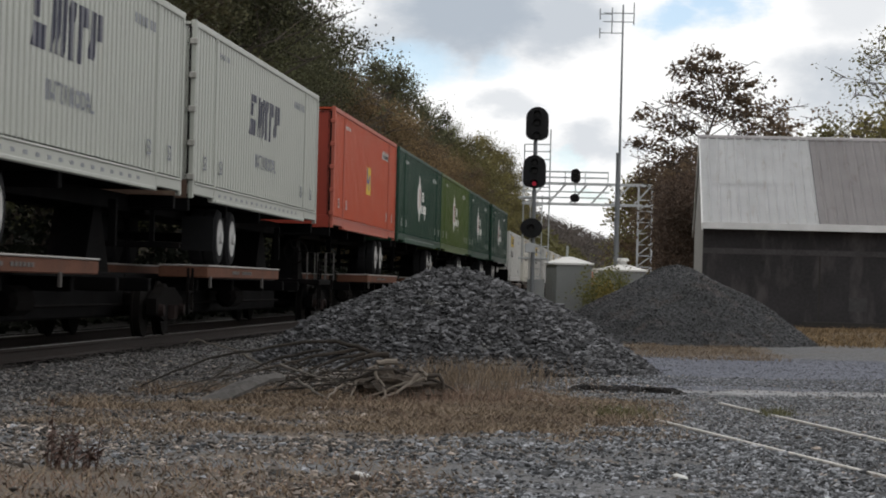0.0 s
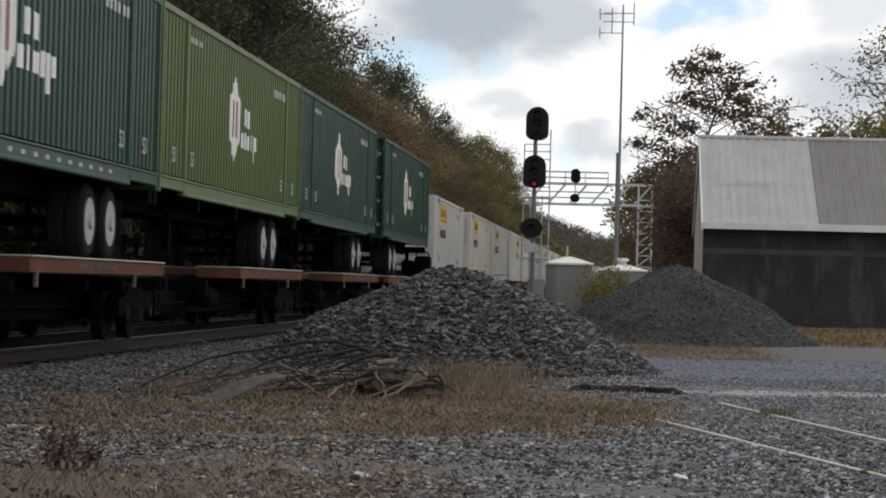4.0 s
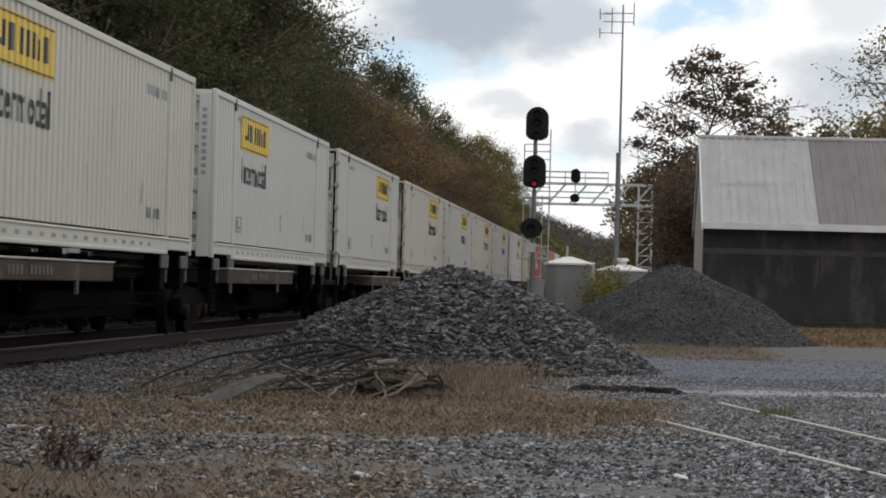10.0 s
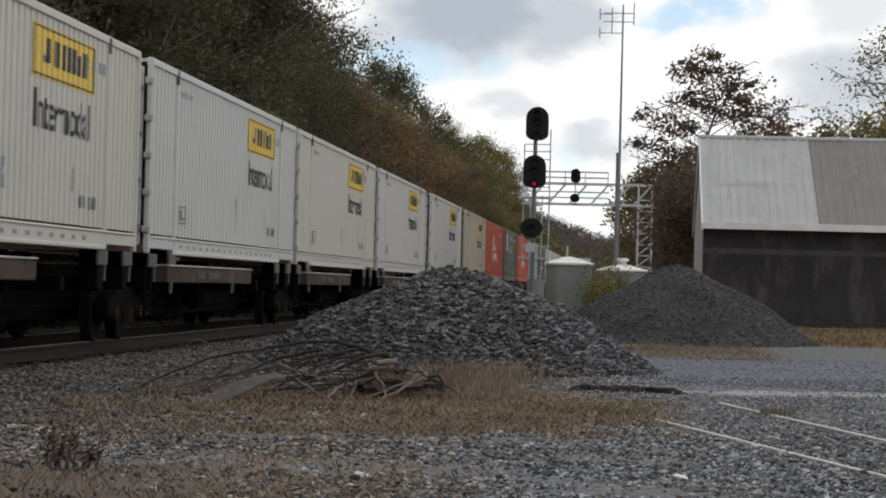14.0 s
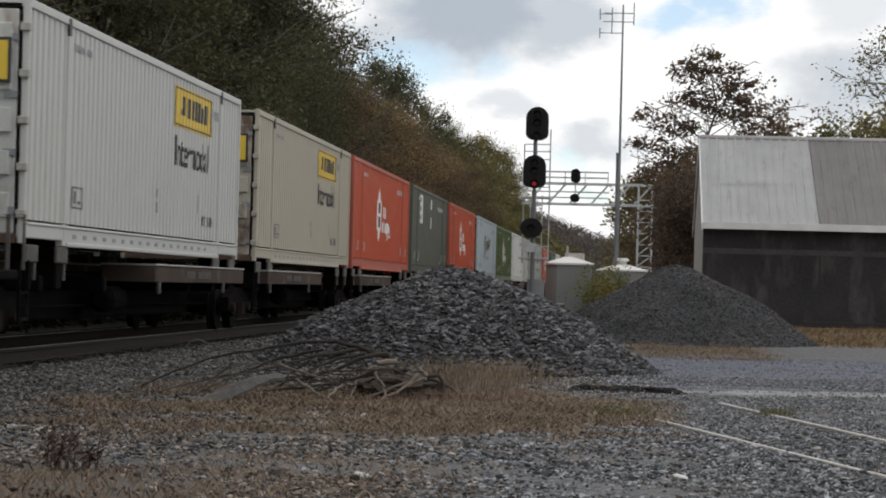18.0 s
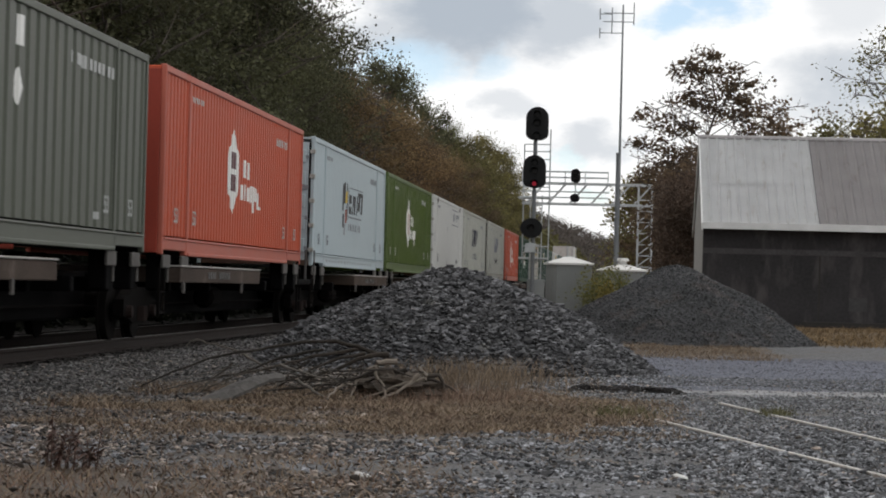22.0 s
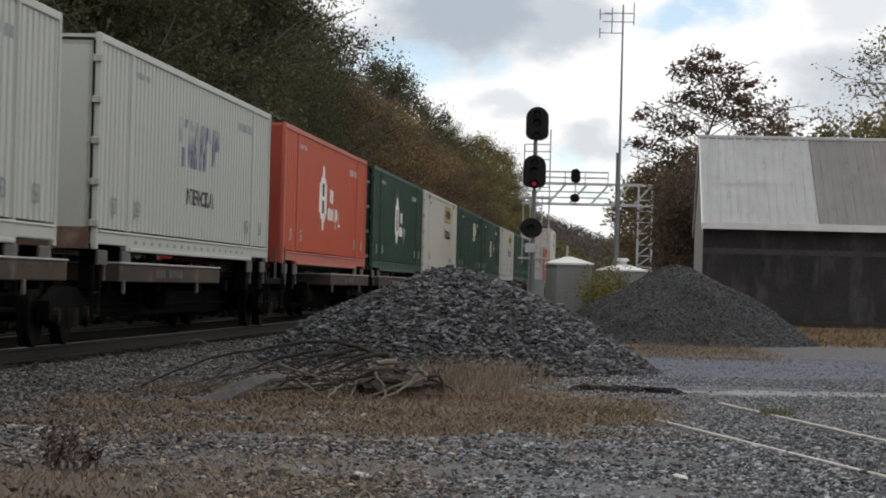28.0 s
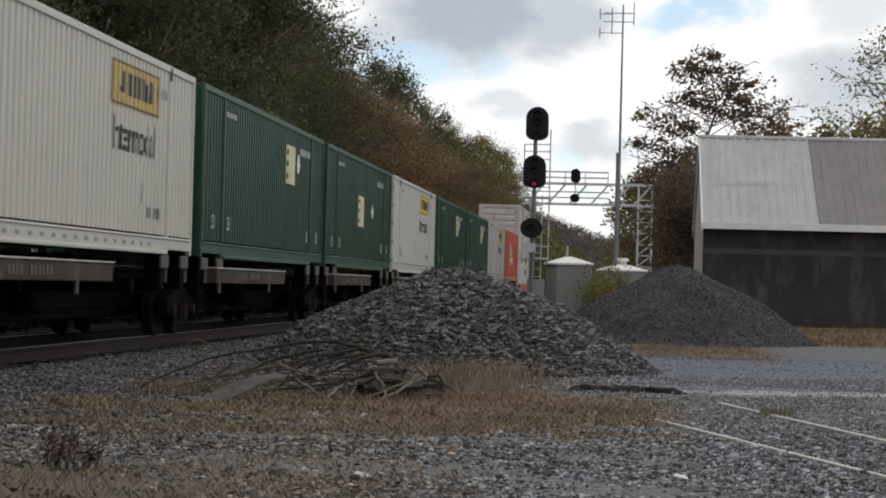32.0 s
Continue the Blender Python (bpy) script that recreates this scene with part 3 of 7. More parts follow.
track = thing("railway_track", "heavy main-line track on dark ballast, polished rail heads", "railway track", kind="structure")
for sx in (-0.7525, 0.7525):
    bm = bmesh.new()
    pr = rail_profile(0.18, 0.075)
    ends = [[bm.verts.new((TRACK_X + sx + p[0], y, RAIL_TOP - 0.18 + p[1])) for p in pr] for y in (-60, 760)]
    for k in range(len(pr)):
        bm.faces.new((ends[0][k], ends[0][(k + 1) % len(pr)], ends[1][(k + 1) % len(pr)], ends[1][k]))
    bmesh.ops.recalc_face_normals(bm, faces=bm.faces[:])
    r = part("rail", bm, M["rail_side"], track)
    part("rail_head", boxes((TRACK_X + sx - 0.022, TRACK_X + sx + 0.022, -60, 760, RAIL_TOP - 0.002, RAIL_TOP + 0.003)), M["rail_top"], r, "bright polished running surface")
tie_me = mesh_of("tie", bevelled(boxes((-1.3, 1.3, -0.11, 0.11, -0.1, 0.0)), 0.012), M["tie"])
for k in range(230):
    part("tie", tie_me, None, track, at=pose(TRACK_X + random.uniform(-0.02, 0.02), 16 + k * 0.54, RAIL_TOP - 0.178, 0, 0, random.uniform(-0.8, 0.8)))

# old siding, its rail heads flush in the gravel
siding = thing("buried_siding", "old siding rails sunk flush in the gravel", "railway track", kind="structure")
SIDING = (((-0.25, 25.48), (1.70, 16.76), ((0, 0.2), (0.265, 0.72), (0.724, 1.35))), ((0.98, 27.05), (2.11, 20.92), ((0, 0.30), (0.38, 1.5))))
for (xa, ya), (xb, yb), bits in SIDING:
    for a, b in bits:
        p, q = Vector((xa + (xb - xa) * a, ya + (yb - ya) * a, 0.0)), Vector((xa + (xb - xa) * b, ya + (yb - ya) * b, 0.0))
        d = q - p
        m = Matrix.Translation(p) @ Matrix.Rotation(math.atan2(-d.x, d.y), 4, "Z")
        bar = part("rail", bevelled(boxes((-0.02, 0.02, 0, d.length, -0.12, 0.006)), 0.004), M["rail_side"], siding, at=m)
        part("rail_head", bevelled(boxes((-0.014, 0.014, 0, d.length, 0.004, 0.024)), 0.004), M["old_rail"], bar, "worn bright rail head")

# ---- loose stone over the yard ----
rng = np.random.default_rng(11)


def in_view(n, y0, y1, margin=0.6):
    """Places spread evenly over the part of the yard before the camera."""
    y = np.sqrt(rng.uniform(y0 * y0, y1 * y1, n))
    x = rng.uniform(-0.251 * y - margin, 0.103 * y + margin)
    return x, y


def patch(x, y):
    """0 on bare stone, 1 in the dry patches of the yard."""
    y = y + 3.0 * (lattice(x, y, 1.2, 15) - 0.5)
    band = ease(y, 18.9, 20.4) * (1 - ease(y, 26.0, 29.0)) * (1 - ease(x, -0.6, 0.8)) * ease(x, -5.8, -4.4)
    near = 0.75 * (1 - ease(y, 14.0, 17.6)) * (1 - ease(x, -1.6, -0.5))
    far = ease(y, 43.5, 45) * (1 - ease(y, 54, 58)) * ease(x, -0.5, 0.6) * (1 - ease(x, 2.2, 3.0))
    return np.clip(band + near + far, 0, 1) * ease(lattice(x, y, 0.9, 7) + 0.25 * lattice(x, y, 0.3, 8), 0.25, 0.62)


x, y = in_view(210000, 12.6, 36.0)
thin = 0.12 + 0.80 * ease(lattice(x, y, 1.5, 12) + 0.5 * lattice(x, y, 0.4, 13) + 0.3 * ease(-x, 2.5, 4.5) + 0.22 * ease(x, -1.6, 0.2), 0.58, 1.02)
bare = ease(x, -1.3, -0.5) * ease(y, 29.7, 30.2) * (1 - ease(y, 31.4, 32.4))       # wheel-worn dust where the drive comes in
keep = (rng.random(len(x)) < thin * (1 - np.where(y > 18, 0.93, 0.6) * patch(x, y)) * (1 - 0.85 * bare)) & (x > -7.2)
for (xa, ya), (xb, yb), bits in SIDING:
    keep &= np.abs((x - xa) * (yb - ya) - (y - ya) * (xb - xa)) / math.hypot(xb - xa, yb - ya) > 0.045
x, y = x[keep], y[keep]
size = rng.uniform(0.018, 0.05, len(x)) * np.where(rng.random(len(x)) < 0.07, 1.7, 1.0) * (1 - 0.4 * ease(x, -0.3, 0.8) * ease(y, 19, 24))
cool = rng.random(len(x)) < np.clip(0.1 + 0.7 * lattice(x, y, 1.1, 14) * lattice(x, y, 0.5, 19) + 0.75 * ease(x, -2.6, -0.4) - 0.8 * patch(x, y) - 0.3 * ease(y, 19, 23) * (1 - ease(x, -0.5, 0.8)), 0.05, 0.97)
dull = rng.random(len(x)) < 0.9 * ease(-x, 3.2, 4.8) * ease(y, 18, 22)
for pick, key, lab in ((cool & ~dull, "cool_stone", "loose blue-grey crushed stone lying over the yard"), (~cool & ~dull, "stone", "loose dusty brown-grey crushed stone lying over the yard"), (dull, "ballast", "loose dull grey ballast strewn beside the line")):
    tagged(new("gravel", stones("gravel", rng, np.stack([x, y, lie(x, y) + size * 0.25], 1)[pick], size[pick], M[key])), lab, "gravel", kind="stuff")
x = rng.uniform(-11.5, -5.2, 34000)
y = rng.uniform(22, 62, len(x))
under_cars = x < -7.15
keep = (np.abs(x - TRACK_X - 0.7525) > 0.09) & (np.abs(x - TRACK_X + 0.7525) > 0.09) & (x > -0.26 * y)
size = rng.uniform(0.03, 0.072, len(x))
for dark, key, lab in ((False, "ballast", "coarse grey ballast stones beside the main line"), (True, "shaded_dirty_stone", "oily ballast stones under the rails, train shade in the colour")):
    k = keep & (under_cars == dark)
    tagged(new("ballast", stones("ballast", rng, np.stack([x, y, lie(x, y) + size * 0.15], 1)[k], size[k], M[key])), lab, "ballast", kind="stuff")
x = rng.uniform(-0.5, 6.5, 9000)
y = rng.uniform(33, 46, len(x))
size = rng.uniform(0.02, 0.05, len(x))
tagged(new("drive_gravel", stones("drive_gravel", rng, np.stack([x, y, lie(x, y) + size * 0.05], 1), size, M["drive_stone"])), "fine bluish gravel strewn over the packed drive", "gravel", kind="stuff")


# ---- heaps of stone ----
def heap(name, label, cx, cy, rx, ry, h, base, material, n, smin, smax, seed, yaw=0.0, top=0.12, picked=0, single_stone=None):
    r = np.random.default_rng(seed)

    def height(u, v):
        d = np.sqrt(u * u + v * v)
        ang = np.arctan2(v, u)
        d = d * (1 + 0.05 * np.sin(3 * ang + seed) + 0.03 * np.sin(7 * ang))
        cone = np.clip((math.sqrt(1 + top * top) - np.sqrt(d * d + top * top)) / (math.sqrt(1 + top * top) - top), -0.15, 1)
        return cone * (1 + 0.05 * np.sin(9 * u + 2) * np.cos(7 * v)) * h

    g = np.linspace(-1.25, 1.25, 70)
    U, V = np.meshgrid(g, g, indexing="ij")
    c, s = math.cos(radians(yaw)), math.sin(radians(yaw))

    def spot(u, v, z):
        X, Y = u * rx, v * ry
        return np.stack([cx + X * c - Y * s, cy + X * s + Y * c, z], -1)

    P = spot(U, V, base + height(U, V) - 0.02)
    k = (np.arange(69)[:, None] * 70 + np.arange(69)[None]).ravel()
    ob = thing(name, label, "stone pile")
    part("mound", raw_mesh("mound", P.reshape(-1, 3), np.stack([k, k + 70, k + 71, k + 1], 1), material), None, ob)
    u, v = r.uniform(-1.12, 1.12, n), r.uniform(-1.12, 1.12, n)
    keep = (u * u + v * v < 1.12) & (u > -0.98)
    u, v = u[keep], v[keep]
    size = r.uniform(smin, smax, len(u)) * np.where(r.random(len(u)) < 0.08, 1.4, 1)
    part("loose_stone", stones("loose_stone", r, spot(u, v, base + height(u, v) + size * 0.3), size, material), None, ob)["kind"] = "stuff"
    # larger stones lying on the face towards the yard, one by one
    alike = [stones("stone", r, [(0, 0, 0)], [1.0], single_stone) for k in range(10)]
    for k in range(picked):
        a, d = r.uniform(-math.pi, 0), math.sqrt(r.uniform(0.02, 1.1))
        u, v = d * math.cos(a), d * math.sin(a)
        big = r.uniform(smax * 0.8, smax * 1.5)
        p = spot(u, v, base + float(height(u, v)) + big * 0.12)
        part("stone", alike[k % 10], None, ob, at=pose(float(p[0]), float(p[1]), float(p[2]), r.uniform(-20, 20), r.uniform(-20, 20), r.uniform(0, 360)) @ Matrix.Scale(big, 4))
    return ob


heap("stone_pile", "steep heap of coarse dark grey crushed stone", -2.56, 37.4, 3.02, 4.3, 1.38, -0.03, M["pile_stone"], 40000, 0.04, 0.12, 21, yaw=10, top=0.55, picked=300, single_stone=M["picked_stone"])
heap("gravel_pile", "broad heap of fine dark grey gravel", 1.14, 59.6, 3.3, 4.3, 1.73, -0.03, M["stone_fine"], 60000, 0.03, 0.07, 22, top=0.36, picked=160, single_stone=M["picked_fine"])

# a low ridge of dark earth scraped up at the edge of the drive
r_ = np.random.default_rng(33)
u = r_.uniform(0, 1, 900)
x = -0.72 + 1.42 * u
y = 29.3 + 0.34 * u + 0.05 * np.sin(u * 11) + r_.normal(0, 0.05, 900)
z = np.clip(0.07 - np.abs(y - 29.3 - 0.34 * u) * 0.7, 0, 1) * (0.5 + 0.8 * lattice(x, y, 0.25, 34)) * ease(u, 0, 0.1) * (1 - ease(u, 0.9, 1.0))
tagged(new("earth_ridge", stones("earth_ridge", r_, np.stack([x, y, lie(x, y) + z], 1), r_.uniform(0.03, 0.07, 900), M["soil_dark"])), "low ridge of dark scraped-up earth", "earth", kind="stuff")

# two pale stones lying on the yard
for (x, y), s in (((-1.63, 15.6), (0.055, 0.05, 0.02)), ((0.35, 16.07), (0.055, 0.04, 0.018))):
    bm = bmesh.new()
    bmesh.ops.create_icosphere(bm, subdivisions=2, radius=1)
    for v in bm.verts:
        v.co = Vector((v.co.x * s[0], v.co.y * s[1], v.co.z * s[2])) * (1 + 0.25 * noise.noise(v.co * 2 + Vector((x, y, 0))))
    tagged(part("pale_stone", bm, M["pale_stone"], at=pose(x, y, float(lie(x, y)) + 0.02, 0, 12, random.uniform(-30, 30))), "pale flat stone lying on the gravel", "stone")


# ---- the train ----
CH, CW = 2.896, 1.3     # container height and half width
shelf = {}


def kept(key, make, material):
    """One mesh for alike parts."""
    if key not in shelf:
        shelf[key] = mesh_of(key[0], make(), material)
    return shelf[key]


def strip(profile, lo, hi, axis):
    """A folded sheet: profile of (along, out) swept from lo to hi. axis side: along y, out x; axis end: along z, out -y."""
    bm = bmesh.new()
    rows = []
    for a, o in profile:
        if axis == "side":
            rows.append((bm.verts.new((o, a, lo)), bm.verts.new((o, a, hi))))
        else:
            rows.append((bm.verts.new((lo, -o, a)), bm.verts.new((hi, -o, a))))
    for p, q in zip(rows, rows[1:]):
        bm.faces.new((p[0], q[0], q[1], p[1]))
    return bm


def folds(a, b, pitch, depth, out):
    n = max(1, round((b - a) / pitch))
    s = (b - a) / n
    pr = [(a, out)]
    for k in range(n):
        y = a + k * s
        pr += [(y + s * 0.28, out), (y + s * 0.36, out - depth), (y + s * 0.64, out - depth), (y + s * 0.72, out)]
    return pr + [(b, out)]


def side_sheet(L, sgn, pitch=0.29, depth=0.06):
    bm = strip(folds(0.1, L - 0.1, pitch, depth, CW - 0.025), 0.292, CH - 0.085, "side")
    if sgn < 0:
        for v in bm.verts:
            v.co.x = -v.co.x
        bmesh.ops.reverse_faces(bm, faces=bm.faces[:])
    return bm


def tiny(ob):
    """Marks too small to pick apart."""
    ob["kind"] = "stuff"
    return ob


def bars(rows, x=CW + 0.011, d=0.005):
    return boxes(*[(x, x + d, *r) for r in rows])


size_words = {}
for key in ("decal_soft", "ink_grey"):
    w = bpy.data.curves.new("length_mark", "FONT")
    w.body, w.size, w.extrude, w.align_x = "53", 0.34, 0.004, "CENTER"
    w.materials.append(M[key])
    size_words[key] = w


FOLD = {"orange": 0.028, "green": 0.024, "light_green": 0.044, "grey_green": 0.034, "pale_blue": 0.014, "white": 0.034, "cream": 0.032, "smooth_white": 0.012}


def fold_of(body, L):
    """Pitch and depth of a container's corrugation."""
    n = max(1, round((L - 0.2) / (0.5 if body == "grey_green" else 0.29)))
    return (L - 0.2) / n, FOLD.get(body, 0.034)


def draped(outlines, body, L, lift):
    """Painted outlines (along, up) laid on the folds of the side wall."""
    s, depth = fold_of(body, L)
    bm = bmesh.new()
    for o in outlines:
        bm.faces.new([bm.verts.new((0, p[0], p[1])) for p in o])
    bmesh.ops.triangulate(bm, faces=bm.faces[:])
    return drape(bm, s, depth, lift)


def drape(bm, s, depth, lift):
    ys = [v.co.y for v in bm.verts]
    lo, hi = min(ys), max(ys)
    for k in range(int((lo - 0.1) / s) - 1, int((hi - 0.1) / s) + 2):
        for q in (0.28, 0.36, 0.64, 0.72):
            y = 0.1 + (k + q) * s
            if lo < y < hi:
                bmesh.ops.bisect_plane(bm, geom=bm.verts[:] + bm.edges[:] + bm.faces[:], plane_co=(0, y, 0), plane_no=(0, 1, 0), dist=1e-5)
    for v in bm.verts:
        u = ((v.co.y - 0.1) / s) % 1.0
        inside = min(1.0, max(0.0, (0.22 - abs(u - 0.5)) / 0.08))
        v.co.x = CW - 0.025 - depth * inside + lift
    bm.normal_update()
    for f in bm.faces:
        if f.normal.x < 0:
            f.normal_flip()
    return bm


def rect(y0, y1, z0, z1, k=0.0):
    """A bar, leaning by k."""
    return [(y0, z0), (y1, z0), (y1 + k, z1), (y0 + k, z1)]


def paint(name, c, body, L, outlines, material, lift=0.006, label="", parent=None):
    key = (name, body, L, material, tuple(outlines[0][0]), len(outlines))
    return part(name, kept(key, lambda: draped(outlines, body, L, lift), M[material]), None, parent or c, label)


def words(c, body, L, text, size, y, z, material, bold=0.0, squeeze=1.0, lift=0.008):
    """Lettering painted over the folds, centred on y."""
    key = ("lettering", text, body, L, material, y)
    if key not in shelf:
        cu = bpy.data.curves.new("lettering", "FONT")
        cu.body, cu.size, cu.align_x, cu.offset, cu.resolution_u, cu.space_character = text, size, "CENTER", bold, 3, 1.06
        ob = bpy.data.objects.new("lettering", cu)
        me = bpy.data.meshes.new_from_object(ob)
        bpy.data.objects.remove(ob)
        bm = bmesh.new()
        bm.from_mesh(me)
        bpy.data.meshes.remove(me)
        for v in bm.verts:
            v.co = Vector((0, y + v.co.x * squeeze, z + v.co.y))
        bmesh.ops.triangulate(bm, faces=bm.faces[:])
        shelf[key] = mesh_of("lettering", drape(bm, *fold_of(body, L), lift), M[material])
    return part("lettering", shelf[key], None, c)


def mark_jb(c, L, body, front, tone="yellow", ink="ink"):
    """Yellow panel with a dark emblem, and the word below it."""
    a = 2.9 if front else L - 6.5
    pan = paint("logo_panel", c, body, L, [rect(a, a + 3.5, 2.02, 2.66)], tone, 0.006, "yellow panel with a dark emblem")
    em = [rect(a + 0.55, a + 0.86, 2.22, 2.3), rect(a + 0.78, a + 0.94, 2.22, 2.52), rect(a + 1.12, a + 1.42, 2.2, 2.52), rect(a + 1.62, a + 1.78, 2.2, 2.52),
          rect(a + 1.94, a + 2.1, 2.2, 2.52), rect(a + 2.24, a + 2.38, 2.2, 2.52), rect(a + 2.5, a + 2.64, 2.2, 2.46), rect(a + 2.8, a + 3.06, 2.2, 2.52)]
    frame_lines = [rect(a + 0.04, a + 3.46, 2.615, 2.637), rect(a + 0.04, a + 3.46, 2.045, 2.067), rect(a + 0.04, a + 0.08, 2.067, 2.615), rect(a + 3.42, a + 3.46, 2.067, 2.615)]
    for o in em:
        paint("emblem", c, body, L, [o], ink, 0.011, parent=pan)
    paint("emblem_border", c, body, L, frame_lines, ink, 0.0105, parent=pan)
    words(c, body, L, "Intermodal", 0.66, a + 1.72, 1.42, ink, 0.01)
    for r in ((8.3, 8.38, 0.78, 0.98, 0.05), (8.36, 8.44, 0.62, 0.78, -0.04), (8.28, 8.36, 0.98, 1.12, 0.02), (L - 4.2, L - 4.12, 0.72, 1.02, 0.04)):
        tiny(paint("scuff", c, body, L, [rect(*r)], "ink_grey"))


def mark_hub(c, L, body, accent):
    a = L / 2 - (1.9 if accent == "plum" else 1.45)
    loz = [(a + 0.58, 0.82), (a + 0.72, 0.82), (a + 0.86, 0.98), (a + 0.92, 1.08), (a + 1.22, 1.2), (a + 1.28, 1.28), (a + 1.28, 1.86), (a + 1.22, 1.94), (a + 0.92, 2.06), (a + 0.86, 2.15), (a + 0.72, 2.32), (a + 0.58, 2.32),
           (a + 0.44, 2.15), (a + 0.38, 2.06), (a + 0.08, 1.94), (a + 0.02, 1.86), (a + 0.02, 1.28), (a + 0.08, 1.2), (a + 0.38, 1.08), (a + 0.44, 0.98)]
    pl = paint("logo_shield", c, body, L, [loz], "decal_white", 0.006, "white shield-shaped decal")
    em = [rect(a + 0.38, a + 0.92, 1.22, 1.52), rect(a + 0.38, a + 0.92, 1.62, 1.92)] if accent == "plum" else [rect(a + 0.36, a + 0.54, 1.24, 1.9), rect(a + 0.78, a + 0.96, 1.24, 1.9)]
    for o in em:
        paint("emblem", c, body, L, [o], accent, 0.011, parent=pl)
    b = a + (1.55 if accent == "plum" else 1.4)
    top = [rect(b + 0.36, b + 0.6, 1.52, 1.84), rect(b + 0.74, b + 1.0, 1.5, 1.82)]
    low = [rect(b, b + 0.3, 1.1, 1.38), rect(b + 0.44, b + 0.6, 1.1, 1.4), rect(b + 0.74, b + 1.06, 1.1, 1.36), rect(b + 1.2, b + 1.36, 1.08, 1.4), rect(b + 1.5, b + 1.64, 0.9, 1.4), rect(b + 1.7, b + 1.94, 1.12, 1.38)]
    for row in (top, low):
        tiny(paint("logo_stroke", c, body, L, row, "decal_white"))
    if accent == "plum":
        tiny(paint("logo_stroke", c, body, L, [rect(b + 2.1, b + 2.22, 0.98, 1.3), rect(b + 2.22, b + 2.5, 0.98, 1.04)], "decal_white"))


def mark_swift(c, L, body, ink, at=None):
    """Large leaning striped blocks of a shipper's mark, and a word below."""
    a = L / 2 - 1.9 if at is None else at
    z0, z1 = 1.42, 2.18
    groups = [[(a, a + 0.7, z0 + 0.62, z1, 0.03), (a - 0.04, a + 0.28, z0 + 0.36, z0 + 0.6, 0.03), (a - 0.08, a + 0.6, z0, z0 + 0.3, 0.04)],
              [(a + 0.84, a + 1.06, z0, z1, 0.14), (a + 1.1, a + 1.34, z0, z1 - 0.06, 0.12), (a + 1.4, a + 1.66, z0, z1, 0.14)],
              [(a + 1.84, a + 2.16, z0, z1, 0.12)],
              [(a + 2.34, a + 2.6, z0, z1, 0.12), (a + 2.74, a + 3.0, z0 + 0.5, z1, 0.05)],
              [(a + 3.08, a + 3.4, z0 + 0.12, z1, 0.1), (a + 3.52, a + 3.86, z0 + 0.4, z1, 0.06)]]
    for g in groups:
        for r in g:
            paint("logo_block", c, body, L, [rect(*r)], ink, 0.006, "dark leaning logo block")
    words(c, body, L, "INTERMODAL", 0.36, a + 2.1, 0.84, "ink_grey" if ink == "navy" else "ink", 0.006, 1.15)


def mark_panel(c, L, body):
    a = 7.6
    p = paint("logo_panel", c, body, L, [rect(a, a + 1.1, 1.08, 1.82)], "yellow", 0.006, "yellow panel with a blue emblem")
    for r in ((a + 0.02, a + 0.2, 1.28, 1.8, 0.05), (a + 0.2, a + 0.5, 1.38, 1.48, 0.03), (a + 0.52, a + 0.72, 1.2, 1.6, 0.1), (a + 0.85, a + 1.0, 1.36, 1.6, 0.08)):
        paint("emblem", c, body, L, [rect(*r)], "blue", 0.011, parent=p)
    pl = paint("number_plate", c, body, L, [rect(L - 4.0, L - 2.3, 2.24, 2.42)], "decal_soft", 0.006)
    tiny(paint("number_mark", c, body, L, [rect(L - 3.9 + 0.26 * k, L - 3.75 + 0.26 * k, 2.28, 2.38) for k in range(6)], "ink", 0.011, parent=pl))


def mark_emp(c, L, body, a=10.15, z=0.42, spot=0.9):
    p = paint("logo_panel", c, body, L, [rect(a, a + 1.4, 1.24 + z, 2.04 + z)], "decal_cream", 0.006, "cream upright decal")
    for u in (1.34, 1.6, 1.84):
        paint("emblem", c, body, L, [rect(a + 0.08, a + 0.46, u + z, u + 0.11 + z)], "ink", 0.011, parent=p)
    q = a + 1.4 + spot * 0.3
    paint("logo_spot", c, body, L, [[(q, 1.7 + z), (q + 0.3, 1.5 + z), (q + 0.6, 1.7 + z), (q + 0.3, 1.94 + z)]], "decal_white")


